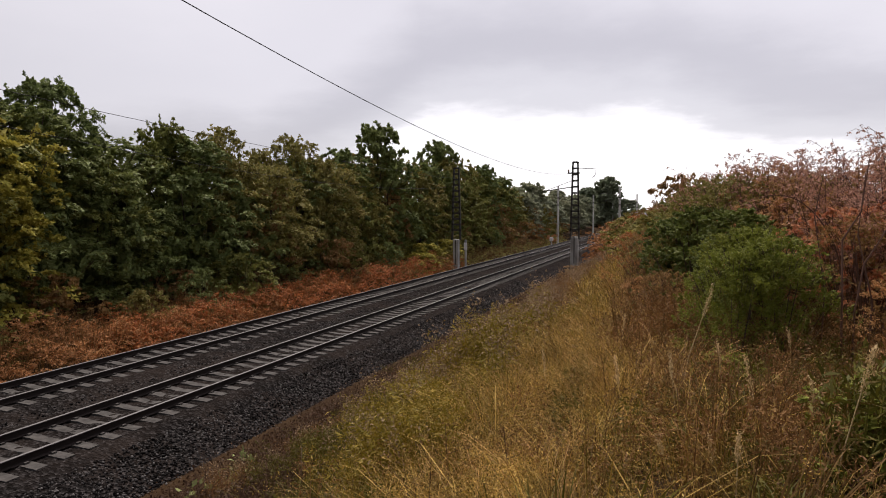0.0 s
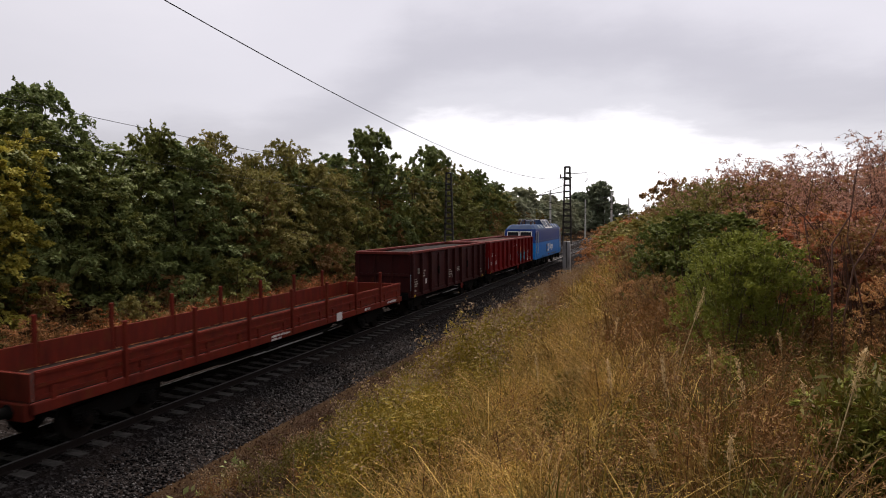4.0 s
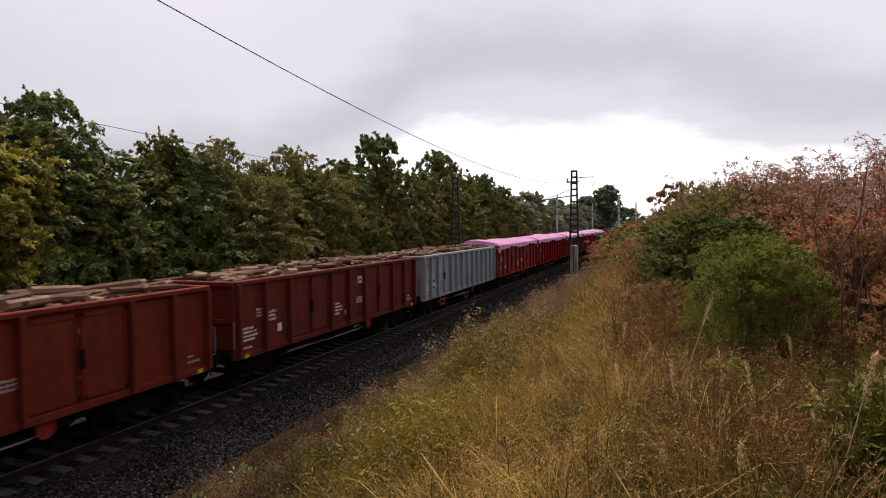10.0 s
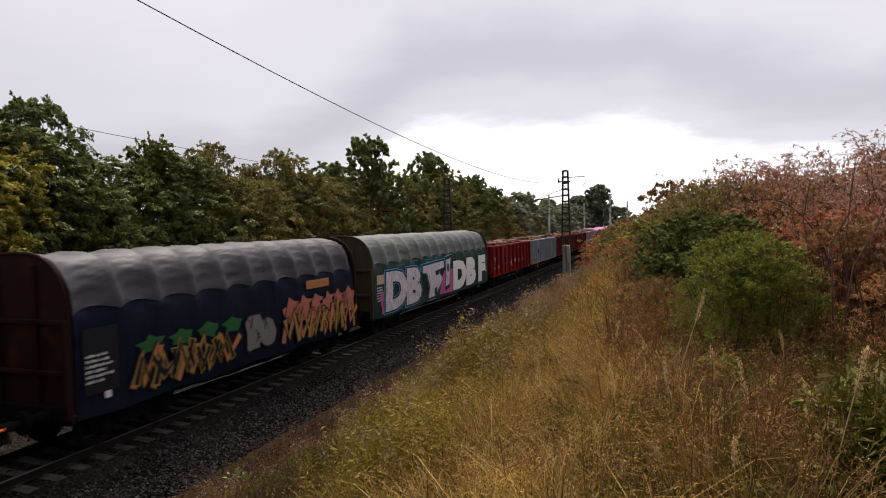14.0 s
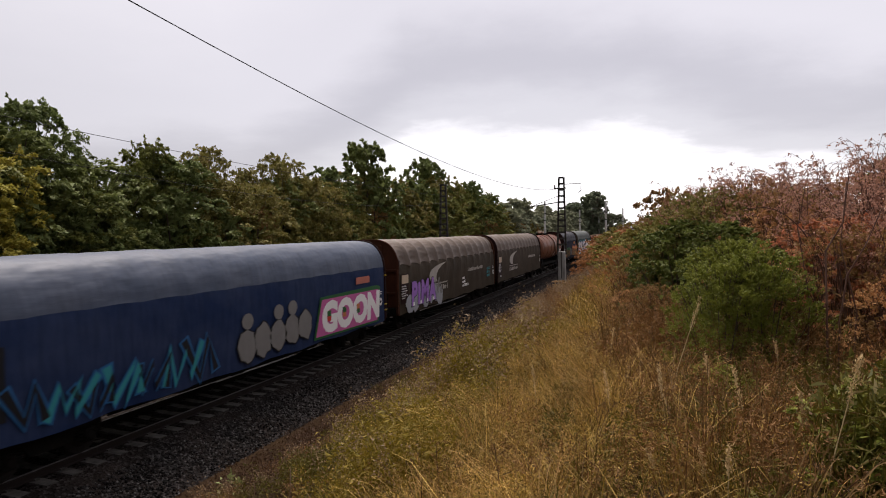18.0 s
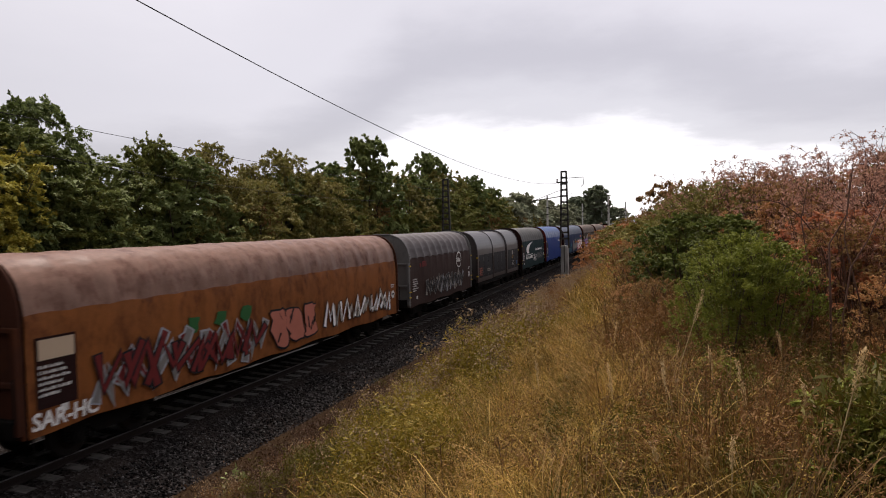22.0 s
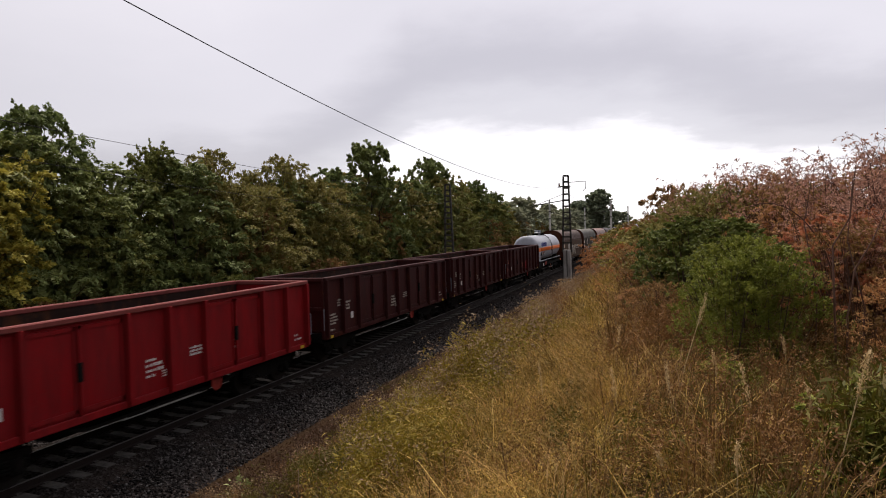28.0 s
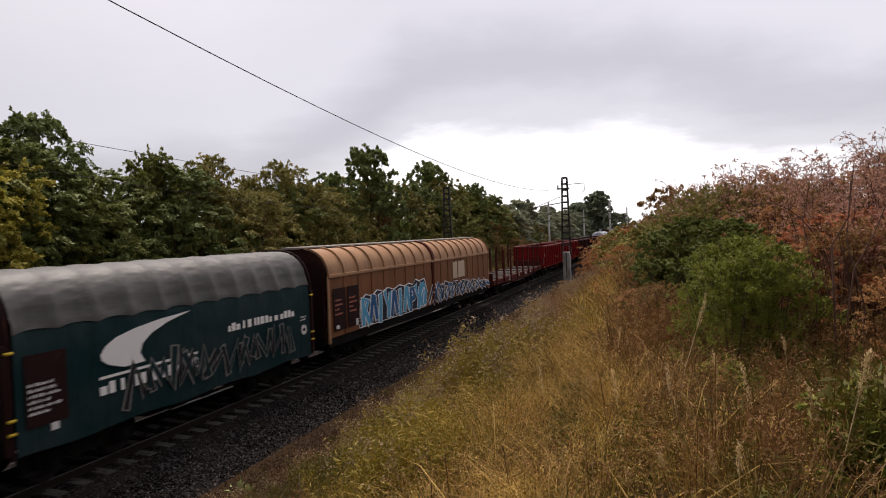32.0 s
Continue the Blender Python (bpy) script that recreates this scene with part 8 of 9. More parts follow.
# rust-red brambles and dead grass beyond the far track
rng = np.random.default_rng(31)
def mounds(name, label, material, n, x0, x1, y0, y1, top, size, seed, power=1.2, per=12):
    """A thicket in arching mounds: leaves on short sprays over a lumpy surface."""
    r_ = np.random.default_rng(seed)
    c_ = strip_points(r_, n, x0, x1, y0, y1, power)
    lump = np.array([0.55 + 0.6 * noise.noise((q[0] * 0.8, q[1] * 0.45, seed)) + 0.3 * noise.noise((q[0] * 2.2, q[1] * 1.6, seed)) for q in c_])
    rim = np.clip(np.minimum(c_[:, 0] - x0, x1 - c_[:, 0]) / 0.9, 0.1, 1)
    c_[:, 2] += top * np.clip(lump, 0.08, 1.2) * rim * r_.random(n) ** 0.35
    a_ = r_.uniform(0, 6.28, n)
    o_ = np.stack([np.cos(a_), np.sin(a_), r_.uniform(-0.1, 0.9, n)], 1)
    return tuft_mass(name, label, "brambles", material, [sprays(r_, c_, o_, r_.uniform(0.25, 0.55, n), per, size)])


mounds("brambles", "rust-red bramble thicket beyond the far track", L_BRAMBLE, 5600, -10.9, -6.9, 19, 62, 2.1, 0.10, 31, 1.1, 14)
mounds("brambles", "brown bramble thicket and dead herbs beyond the far track", L_RUST, 5400, -10.9, -6.9, 6, 30, 1.8, 0.085, 32, 1.0, 14)
mounds("brambles", "olive-brown undergrowth far along the line", L_OLIVE, 2200, -11.0, -7.2, 48, 130, 1.6, 0.16, 33, 1.1)
b = strip_points(rng, 9000, -11.0, -7.6, 7, 110, 1.5)
t = b + rng.normal(size=b.shape) * (0.2, 0.2, 0) + np.stack([0 * b[:, 0], 0 * b[:, 0], rng.uniform(0.6, 1.9, len(b))], 1)
g = np.repeat(t, 3, 0) + rng.normal(size=(len(t) * 3, 3)) * (0.05, 0.05, 0.12) - (0, 0, 0.08)
tuft_mass("dead_grass", "brown dead grass beyond the far track", "grass", L_DEAD, [stalks(b, t, rng.uniform(0.010, 0.022, len(b)), rng), ray_leaves(g, rng.uniform(0.04, 0.09, len(g)), rng, 0.3, 0.4)])

# ---- the near bank ----
rng = np.random.default_rng(41)


def grass_field(name, label, n, x0, x1, y0, y1, high, width, material, power=1.0, lean=0.25, fuzz=2, fuzz_size=0.035):
    b = strip_points(rng, n, x0, x1, y0, y1, power)
    h = high * rng.uniform(0.55, 1.2, n) * (0.8 + 0.3 * np.sin(b[:, 0] * 1.7) * np.sin(b[:, 1] * 1.1))
    t = b + np.stack([rng.normal(0, lean, n) * h, rng.normal(0, lean, n) * h, h], 1)
    pieces = [stalks(b, t, rng.uniform(0.6, 1.4, n) * width, rng)]
    if fuzz:
        g = np.repeat(t, fuzz, 0) + rng.normal(size=(n * fuzz, 3)) * (0.035, 0.035, 0.08) - (0, 0, 0.06)
        pieces.append(ray_leaves(g, rng.uniform(0.5, 1.5, len(g)) * fuzz_size, rng, 0.4, 0.3))
    return tuft_mass(name, label, "grass", material, pieces)


def blades(base, tip, width, rng, sag=0.35):
    """Long drooping blades in four joints, out of base, past a top, down to tip."""
    n = len(base)
    a = rng.uniform(0, 6.28, n)
    side = np.stack([np.cos(a), np.sin(a), np.zeros(n)], 1)
    w = (np.asarray(width) * np.ones(n))[:, None]
    reach = np.linalg.norm((tip - base)[:, :2], axis=1)[:, None]
    rows = []
    for u, k in ((0.0, 0.8), (0.4, 1.0), (0.75, 0.7), (1.0, 0.12)):
        c_ = base + (tip - base) * np.array([u ** 1.5, u ** 1.5, u ** 0.7]) + np.array([0, 0, 1.0]) * reach * sag * u * (1 - u) * 2
        rows += [c_ - side * w * k / 2, c_ + side * w * k / 2]
    v = np.stack(rows, 1)
    k = 8 * np.arange(n)[:, None]
    f = np.concatenate([k + [0, 1, 3, 2], k + [2, 3, 5, 4], k + [4, 5, 7, 6]])
    return v.reshape(-1, 3), f


def tussocks(name, label, n, per, x0, x1, y0, y1, high, width, material, power=1.0, radius=0.10, open_=0.5, heads=0, head_size=0.014, uneven=0.35, gust=0.16):
    """Grass in tussocks: blades that spring from common feet and fall outwards."""
    b = strip_points(rng, n, x0, x1, y0, y1, power)
    # it stands in lumps, with low gaps between them
    lump = np.array([noise.noise((u * 1.3, v * 0.9, 7.0)) + 0.5 * noise.noise((u * 3.1, v * 2.3, 2.0)) for u, v in b[:, :2]])
    b, lump = b[lump > -0.28], lump[lump > -0.28]
    n = len(b)
    big = rng.uniform(1 - uneven, 1 + uneven, n) * np.clip(0.95 + 0.75 * lump, 0.55, 1.5)
    wind = rng.normal(0, gust, (n, 2)) + (0.05, -0.03)
    b, big, wind = np.repeat(b, per, 0), np.repeat(big, per), np.repeat(wind, per, 0)
    m = len(b)
    ang, out = rng.uniform(0, 6.28, m), rng.random(m) ** 0.7
    h = high * big * rng.uniform(0.5, 1.1, m)
    foot = b + np.stack([np.cos(ang) * out * radius, np.sin(ang) * out * radius, np.full(m, -0.03)], 1)
    tip = foot + np.stack([np.cos(ang) * out * open_ * h + wind[:, 0] * h, np.sin(ang) * out * open_ * h + wind[:, 1] * h, h * (1.0 - 0.35 * out)], 1)
    pieces = [blades(foot, tip, rng.uniform(0.6, 1.4, m) * width, rng)]
    if heads:
        pick = rng.random(m) < 0.5
        g = np.repeat(tip[pick], heads, 0)
        g = g + rng.normal(size=g.shape) * (0.016, 0.016, 0.045) - (0, 0, 0.03)
        pieces.append(ray_leaves(g, rng.uniform(0.6, 1.5, len(g)) * head_size, rng, 0.35, 0.5))
    return tuft_mass(name, label, "grass", material, pieces)


tussocks("dry_grass", "matted golden dry grass on the near bank", 560, 28, 10.95, 12.6, 2.2, 9.5, 0.42, 0.004, L_STRAW, 0.9, 0.2, 0.95, 12, 0.019, 0.55, 0.5)
tussocks("dry_grass", "golden dry grass further along the bank", 720, 22, 10.8, 12.7, 9, 24, 0.46, 0.010, L_STRAW, 1.1, 0.24, 0.9, 4, 0.03, 0.5, 0.4)
tussocks("dry_grass", "pale dry grass far along the bank", 560, 16, 9.2, 12.2, 22, 62, 0.6, 0.028, L_STRAW, 1.2, 0.3, 0.6, 3, 0.05)
tussocks("tan_grass", "tan seeding grass among the golden grass", 300, 22, 10.6, 13.1, 2.4, 15, 0.5, 0.0045, L_TANGRASS, 1.0, 0.16, 0.7, 11, 0.018, 0.5, 0.35)
tussocks("dry_grass", "long golden grass at the top of the bank", 150, 26, 11.6, 13.5, 2.2, 5.2, 0.42, 0.004, L_STRAW, 0.9, 0.18, 0.9, 12, 0.018, 0.55, 0.45)
tussocks("green_grass", "green grass blades low among the dry grass", 520, 16, 8.6, 12.6, 2.0, 12, 0.34, 0.008, L_WEED, 1.0, 0.12, 0.9)
tussocks("brown_grass", "brown withered grass beside the bushes", 190, 20, 12.3, 16.4, 2.4, 8.6, 0.58, 0.006, L_DEAD, 1.0, 0.16, 0.6, 10, 0.022, 0.6)
tussocks("brown_grass", "brown withered grass before the bushes", 240, 24, 12.1, 15.0, 8, 15, 0.75, 0.010, L_DEAD, 1.0, 0.18, 0.4, 6, 0.03)
tussocks("pale_grass", "pale straw-coloured stems among withered grass", 34, 9, 12.5, 15.6, 2.5, 7.5, 0.66, 0.005, L_STRAW, 1.0, 0.14, 0.5, 8, 0.016)
tussocks("green_grass", "fresh green blades among straw at the top of the bank", 45, 22, 11.8, 14.6, 2.3, 3.6, 0.42, 0.010, L_WEED, 1.0, 0.12, 0.8)
grass_field("dead_weeds", "dark brown dead weeds along the foot of the bank", 11000, 3.5, 8.2, 5, 60, 0.40, 0.009, L_LITTER, 1.3, 0.45, 3, 0.035)
grass_field("dead_weeds", "dark withered weeds between the ballast and the grass", 8000, 4.4, 9.2, 4.5, 22, 0.36, 0.008, L_LITTER, 1.2, 0.5, 4, 0.03)
grass_field("dead_weeds", "tall brown weeds on the bank", 1300, 11.9, 13.0, 9, 24, 1.0, 0.012, L_DEAD, 1.2, 0.25, 5, 0.035)
c = strip_points(rng, 5200, 3.3, 7.2, 6, 70, 1.35)
p = np.repeat(c, 6, 0) + rng.normal(size=(len(c) * 6, 3)) * (0.12, 0.12, 0.05)
p[:, 2] += 0.22 * rng.random(len(p))
tuft_mass("leaf_litter", "reddish-brown withered leaves at the foot of the bank", "leaves", L_LITTER, [ray_leaves(p, rng.uniform(0.04, 0.10, len(p)), rng)])


def goldenrod_mesh(seed, high=1.1, stems=9, mat=None, per=52, size=0.09):
    rng_, rnd_ = np.random.default_rng(seed), random.Random(seed)
    bases = np.stack([rng_.normal(0, 0.16, stems), rng_.normal(0, 0.16, stems), np.full(stems, -0.05)], 1)
    hs = high * rng_.uniform(0.7, 1.1, stems)
    tips = bases + np.stack([rng_.normal(0, 0.14, stems), rng_.normal(0, 0.14, stems), hs], 1)
    pts = []
    for a_, b_ in zip(bases, tips):
        u = rng_.random(per) ** 0.8
        q = a_ + (b_ - a_) * u[:, None]
        ang = rng_.uniform(0, 6.28, per)
        q += np.stack([np.cos(ang), np.sin(ang), 0 * ang - 0.2], 1) * 0.09
        pts.append(q)
    stem = quick_mesh("stem", *stalks(bases, tips, 0.008, rng_), mat or L_GOLDENROD)
    me = quick_mesh("foliage", *ray_leaves(np.concatenate(pts), rng_.uniform(0.55, 1.45, per * stems) * size, rng_, 0.2), mat or L_GOLDENROD)
    q = np.repeat(tips, 40, 0)
    d = rng_.normal(size=q.shape) * (0.07, 0.07, 0.10)
    v, f = ray_leaves(q + d - (0, 0, 0.06), rng_.uniform(0.018, 0.054, len(q)), rng_, 0.6)
    return stem, me, quick_mesh("plume", v, f, L_PLUME)


GOLDENROD = [goldenrod_mesh(51 + k) for k in range(4)]
WEED = [goldenrod_mesh(61 + k, 0.7, 9, L_WEED, 60, 0.07) for k in range(3)]
WITHERED = [goldenrod_mesh(66 + k, 0.8, 12, L_RUSTBROWN, 70, 0.052) for k in range(3)]


def herb(kind, x, y, k, turn, plume=True):
    ms, lab = {"goldenrod": (GOLDENROD, "yellowing goldenrod with faded plumes"), "weed": (WEED, "low green weed on the bank"), "withered_herb": (WITHERED, "withered brown herb on the bank")}[kind]
    stem, foliage, top = ms[int(turn) % len(ms)]
    ob = thing(kind, lab, "plant", "herbs on the bank", at=pose(x, y, land(x, y), 0, 0, turn))
    ob.scale = (k, k, k)
    put("stem", stem, ob)["kind"] = "stuff"
    put("foliage", foliage, ob)["kind"] = "stuff"
    if plume:
        put("plume", top, ob, None, "faded beige seed plume")["kind"] = "stuff"


def umbel_meshes(seed):
    """A dead umbel: a dark forked stalk with small seed heads."""
    rnd_, r_ = random.Random(seed), np.random.default_rng(seed)
    bm, tips = bmesh.new(), []
    top = Vector((rnd_.gauss(0, 0.1), rnd_.gauss(0, 0.1), rnd_.uniform(0.62, 0.85)))
    rod((0, 0, -0.05), top, 0.005, 0.003, 5, bm, caps=False)
    for k in range(6):
        foot = top * rnd_.uniform(0.55, 1.0)
        tip = foot + Vector((rnd_.gauss(0, 0.09), rnd_.gauss(0, 0.09), rnd_.uniform(0.06, 0.16)))
        rod(foot, tip, 0.003, 0.002, 4, bm, caps=False)
        tips.append(tip)
    c_ = np.repeat(np.array([tuple(q) for q in tips]), 16, 0) + r_.normal(size=(96, 3)) * (0.024, 0.024, 0.010)
    return as_mesh("stalk", bm, M_DEADSTALK), quick_mesh("seed_tuft", *ray_leaves(c_, r_.uniform(0.014, 0.03, 96), r_, 0.6), L_DEAD)


M_DEADSTALK = plain("dead_stalk", (0.075, 0.042, 0.022), 0.85)
UMBEL = [umbel_meshes(91 + k) for k in range(5)]


def umbel(x, y, k, turn):
    ob = thing("dead_umbel", "dark dried umbel stalk with small seed heads", "plant", "herbs on the bank", at=pose(x, y, land(x, y), 0, 0, turn))
    ob.scale = (k, k, k)
    stalk, heads = UMBEL[int(turn) % 5]
    put("stalk", stalk, ob)["kind"] = "stuff"
    put("seed_tuft", heads, ob)["kind"] = "stuff"


rnd = random.Random(5)
for k in range(110):
    # the belt of goldenrod along the edge of the slope
    y = 9.5 + 28 * rnd.random() ** 1.4
    x = 9.7 - 1.0 * smooth(10, 22, y) + rnd.gauss(0, 0.5)
    herb("goldenrod" if rnd.random() < 1.15 - 0.05 * y else "withered_herb", x, y, rnd.uniform(0.7, 1.15), rnd.uniform(0, 360), rnd.random() < 0.55)
for x, y, n in ((10.7, 4.9, 8), (10.1, 5.6, 8), (9.9, 7.0, 9), (10.6, 7.7, 8), (9.4, 8.2, 9), (9.9, 9.4, 9), (9.1, 10.0, 9), (10.3, 10.6, 8), (9.5, 11.5, 9)):
    # bushy clumps with dark gaps between them
    for k in range(n):
        herb("goldenrod", x + rnd.gauss(0, 0.2), y + rnd.gauss(0, 0.28), rnd.uniform(0.5, 0.8), rnd.uniform(0, 360), rnd.random() < 0.3)
for kind, x, y, n in (("withered_herb", 5.9, 8.6, 7), ("withered_herb", 6.6, 9.8, 7), ("weed", 6.5, 8.7, 8), ("weed", 7.2, 9.7, 8), ("weed", 7.6, 8.4, 8), ("weed", 7.9, 10.6, 8), ("weed", 6.9, 11.6, 7), ("withered_herb", 6.2, 12.0, 8),
                      ("goldenrod", 8.2, 9.2, 7), ("goldenrod", 8.4, 11.1, 7), ("goldenrod", 7.8, 12.6, 7), ("withered_herb", 7.0, 13.6, 8), ("withered_herb", 6.0, 15.5, 8), ("goldenrod", 7.7, 14.6, 6), ("withered_herb", 6.6, 17.5, 9), ("withered_herb", 5.7, 20.0, 9)):
    # single clumps on the litter at the foot of the bank
    for k in range(n):
        herb(kind, x + rnd.gauss(0, 0.22), y + rnd.gauss(0, 0.3), rnd.uniform(0.45, 0.85), rnd.uniform(0, 360), rnd.random() < 0.25)
for k in range(34):
    herb("goldenrod", 10.5 + rnd.gauss(0, 0.25), 5.9 + rnd.gauss(0, 0.5), rnd.uniform(0.5, 0.75), rnd.uniform(0, 360), False)
for k in range(10):
    herb("goldenrod", 11.0 + rnd.gauss(0, 0.2), 12.6 + rnd.gauss(0, 0.5), rnd.uniform(0.5, 0.7), rnd.uniform(0, 360), False)
for x, y in ((8.2, 8.3), (8.5, 8.9), (6.2, 13.5), (6.6, 13.0), (4.4, 20.5), (9.0, 7.2)):
    for k in range(5):
        herb("weed", x + rnd.gauss(0, 0.3), y + rnd.gauss(0, 0.4), rnd.uniform(0.6, 1.0), rnd.uniform(0, 360), False)
for k in range(70):
    herb("weed", rnd.uniform(8.0, 10.6), rnd.uniform(5.0, 12), rnd.uniform(0.4, 0.8), rnd.uniform(0, 360), False)
for k in range(24):
    herb("weed", rnd.uniform(9.4, 13.2), rnd.uniform(3.0, 6.5), rnd.uniform(0.35, 0.55), rnd.uniform(0, 360), False)
for k in range(10):
    herb("weed", 14.05 + rnd.uniform(0, 0.7), 4.4 + rnd.uniform(-0.3, 0.9), rnd.uniform(1.0, 1.45), rnd.uniform(0, 360), False)
for k in range(38):
    herb("weed", rnd.uniform(12.5, 15.4), rnd.uniform(3.4, 7.4), rnd.uniform(0.5, 0.8), rnd.uniform(0, 360), False)
for k in range(46):
    herb("withered_herb", 12.6 + rnd.uniform(0, 2.9), rnd.uniform(3.4, 8.4), rnd.uniform(0.5, 0.9), rnd.uniform(0, 360), False)
for k in range(22):
    herb("withered_herb", rnd.uniform(12.1, 13.1), rnd.uniform(7.5, 15), rnd.uniform(0.8, 1.2), rnd.uniform(0, 360), False)
for k in range(30):
    herb("withered_herb", rnd.uniform(4.8, 9.0), rnd.uniform(6, 30), rnd.uniform(0.4, 0.8), rnd.uniform(0, 360), False)
for k in range(36):
    # dark herbs along the goldenrod's foot
    herb("withered_herb", 7.9 + rnd.gauss(0, 0.6), rnd.uniform(13, 32), rnd.uniform(0.8, 1.2), rnd.uniform(0, 360), k % 2 == 0)
for k in range(40):
    herb(rnd.choice(("weed", "withered_herb", "withered_herb")), rnd.uniform(10.2, 12.7), 3.4 + 11 * rnd.random() ** 1.3, rnd.uniform(0.45, 0.8), rnd.uniform(0, 360), False)
for k in range(10):
    umbel(rnd.uniform(9.8, 12.6), 3.4 + 7 * rnd.random() ** 1.3, rnd.uniform(0.55, 0.85), rnd.uniform(0, 360))

# shrubs on the near bank, far ones first
for kind, x, y, high, wide in (("rust", 8.6, 46, 1.9, 1.3), ("brown", 7.6, 37, 0.9, 1.2), ("brown", 6.2, 35, 0.8, 1.0), ("rust", 6.9, 57, 2.7, 1.5), ("rust", 7.0, 70, 3.6, 2.8), ("brown", 6.4, 80, 4.0, 3.0), ("rust", 7.4, 90, 4.2, 3.2),
                               ("brown", 9.0, 54, 2.4, 2.2), ("olive", 10.2, 44, 2.4, 2.0), ("yellow", 10.8, 36, 1.6, 1.4), ("rust", 8.6, 70, 3.4, 3.0), ("brown", 9.4, 100, 4.6, 3.6), ("rust", 6.6, 112, 4.4, 3.6),
                               ("brown", 8.4, 130, 5.0, 4.4), ("olive", 11.4, 31, 2.5, 1.7), ("brown", 13.0, 38, 3.7, 2.2), ("brown", 13.2, 26.0, 3.4, 1.4), ("olive", 15.0, 27.5, 2.6, 2.4), ("green", 12.9, 17.5, 2.0, 1.2), ("green", 13.6, 20.0, 2.6, 1.5),
                               ("olive", 12.2, 22.0, 1.9, 1.2), ("brown", 16.2, 22.0, 2.7, 2.6), ("olive", 20.0, 20.0, 3.6, 2.8)):
    shrub(kind, x, y, high, wide, 33 * y, sink=0.1)
NEAR_BUSH = {
    "green": tree_meshes(71, 1.95, 0.8, 16000, 0.036, L_BUSHGREEN, "dome", 130, 0.0, 130, None, 30, 1.8, 0.0, 0.5),
    "dark": tree_meshes(79, 2.1, 0.9, 9500, 0.062, L_ROSE, "dome", 60, 0.0, 80, None, 20, 0.6),
    "olive": tree_meshes(80, 2.5, 1.1, 11000, 0.046, L_OLIVE, "dome", 80, 0.2, 110, M_TWIG, 30, 1.1, 0.1, 0.3),
    "bright": tree_meshes(72, 0.5, 0.35, 1400, 0.06, L_BRIGHT, "dome", 10, 0.0, 14, None, 7, 0.2),
    "rust": tree_meshes(73, 2.7, 1.5, 12000, 0.046, L_RUST, "dome", 60, 0.3, 110, M_TWIG, 30, 0.8, 0.2, 0.25),
    "tan": tree_meshes(77, 2.7, 1.5, 14000, 0.046, L_TAN, "dome", 90, 0.3, 130, M_TWIG, 34, 0.8, 0.2, 0.25),
    "brown": tree_meshes(74, 2.6, 1.4, 12000, 0.046, L_BROWN, "dome", 90, 0.4, 120, M_TWIG, 34, 0.9, 0.2, 0.25),
    "red": tree_meshes(75, 1.9, 0.9, 6500, 0.055, L_RED, "dome", 40, 0.2, 80, M_TWIG, 20, 0.8, 0.2, 0.25),
}


def twiggy_mesh(seed, high, wide, shoots, leaves_mat, size=0.075):
    """A half-bare shrub: arching shoots with side twigs, each ending in a drooping spray of leaflets."""
    rng_, rnd_ = np.random.default_rng(seed), random.Random(seed)
    bm, pts = bmesh.new(), []
    for k in range(shoots):
        a, r, h = rnd_.uniform(0, 6.28), wide * rnd_.uniform(0.15, 1.0), high * rnd_.uniform(0.66, 1.0)
        out = Vector((math.cos(a), math.sin(a), 0))
        sway = Vector((rnd_.gauss(0, 0.06), rnd_.gauss(0, 0.06), 0))
        arch = rnd_.uniform(0.05, 0.2)
        shoot = []
        for j in range(7):
            u = j / 6
            q = out * r * (0.12 + 0.88 * u ** 1.9) + sway * math.sin(u * 7)
            q.z = -0.2 + (h + 0.2) * (u * (1 + 2 * arch) - 2 * arch * u ** 3)
            shoot.append(q)
        woody(shoot, 0.008, 0.0022, bm, 4)
        for q in range(13):
            u = rnd_.uniform(2.0, 6.0)
            foot = shoot[int(min(u, 5.99))].lerp(shoot[int(min(u, 5.99)) + 1], min(u, 5.99) % 1)
            b = a + rnd_.gauss(0, 1.2)
            far = rnd_.uniform(0.06, 0.26)
            mid = foot + Vector((math.cos(b), math.sin(b), rnd_.uniform(0.1, 0.8))) * far * 0.6
            end = mid + Vector((math.cos(b), math.sin(b), rnd_.uniform(-0.8, 0.2))) * far * 0.5
            rod(foot, mid, 0.0028, 0.002, 3, bm, caps=False)
            rod(mid, end, 0.002, 0.0012, 3, bm, caps=False)
            for e in range(8):
                p_ = foot.lerp(mid, rnd_.uniform(0.4, 1.0)) if e < 2 else mid.lerp(end, rnd_.random())
                pts.append(p_ + Vector((rnd_.gauss(0, 0.018), rnd_.gauss(0, 0.018), rnd_.gauss(-0.012, 0.014))))
    pts = np.array([tuple(q) for q in pts])
    v, f = ray_leaves(pts, rng_.uniform(0.55, 1.25, len(pts)) * size, rng_, 0.42)
    return as_mesh("trunk", bm, M_TWIG), quick_mesh("crown", v, f, leaves_mat)


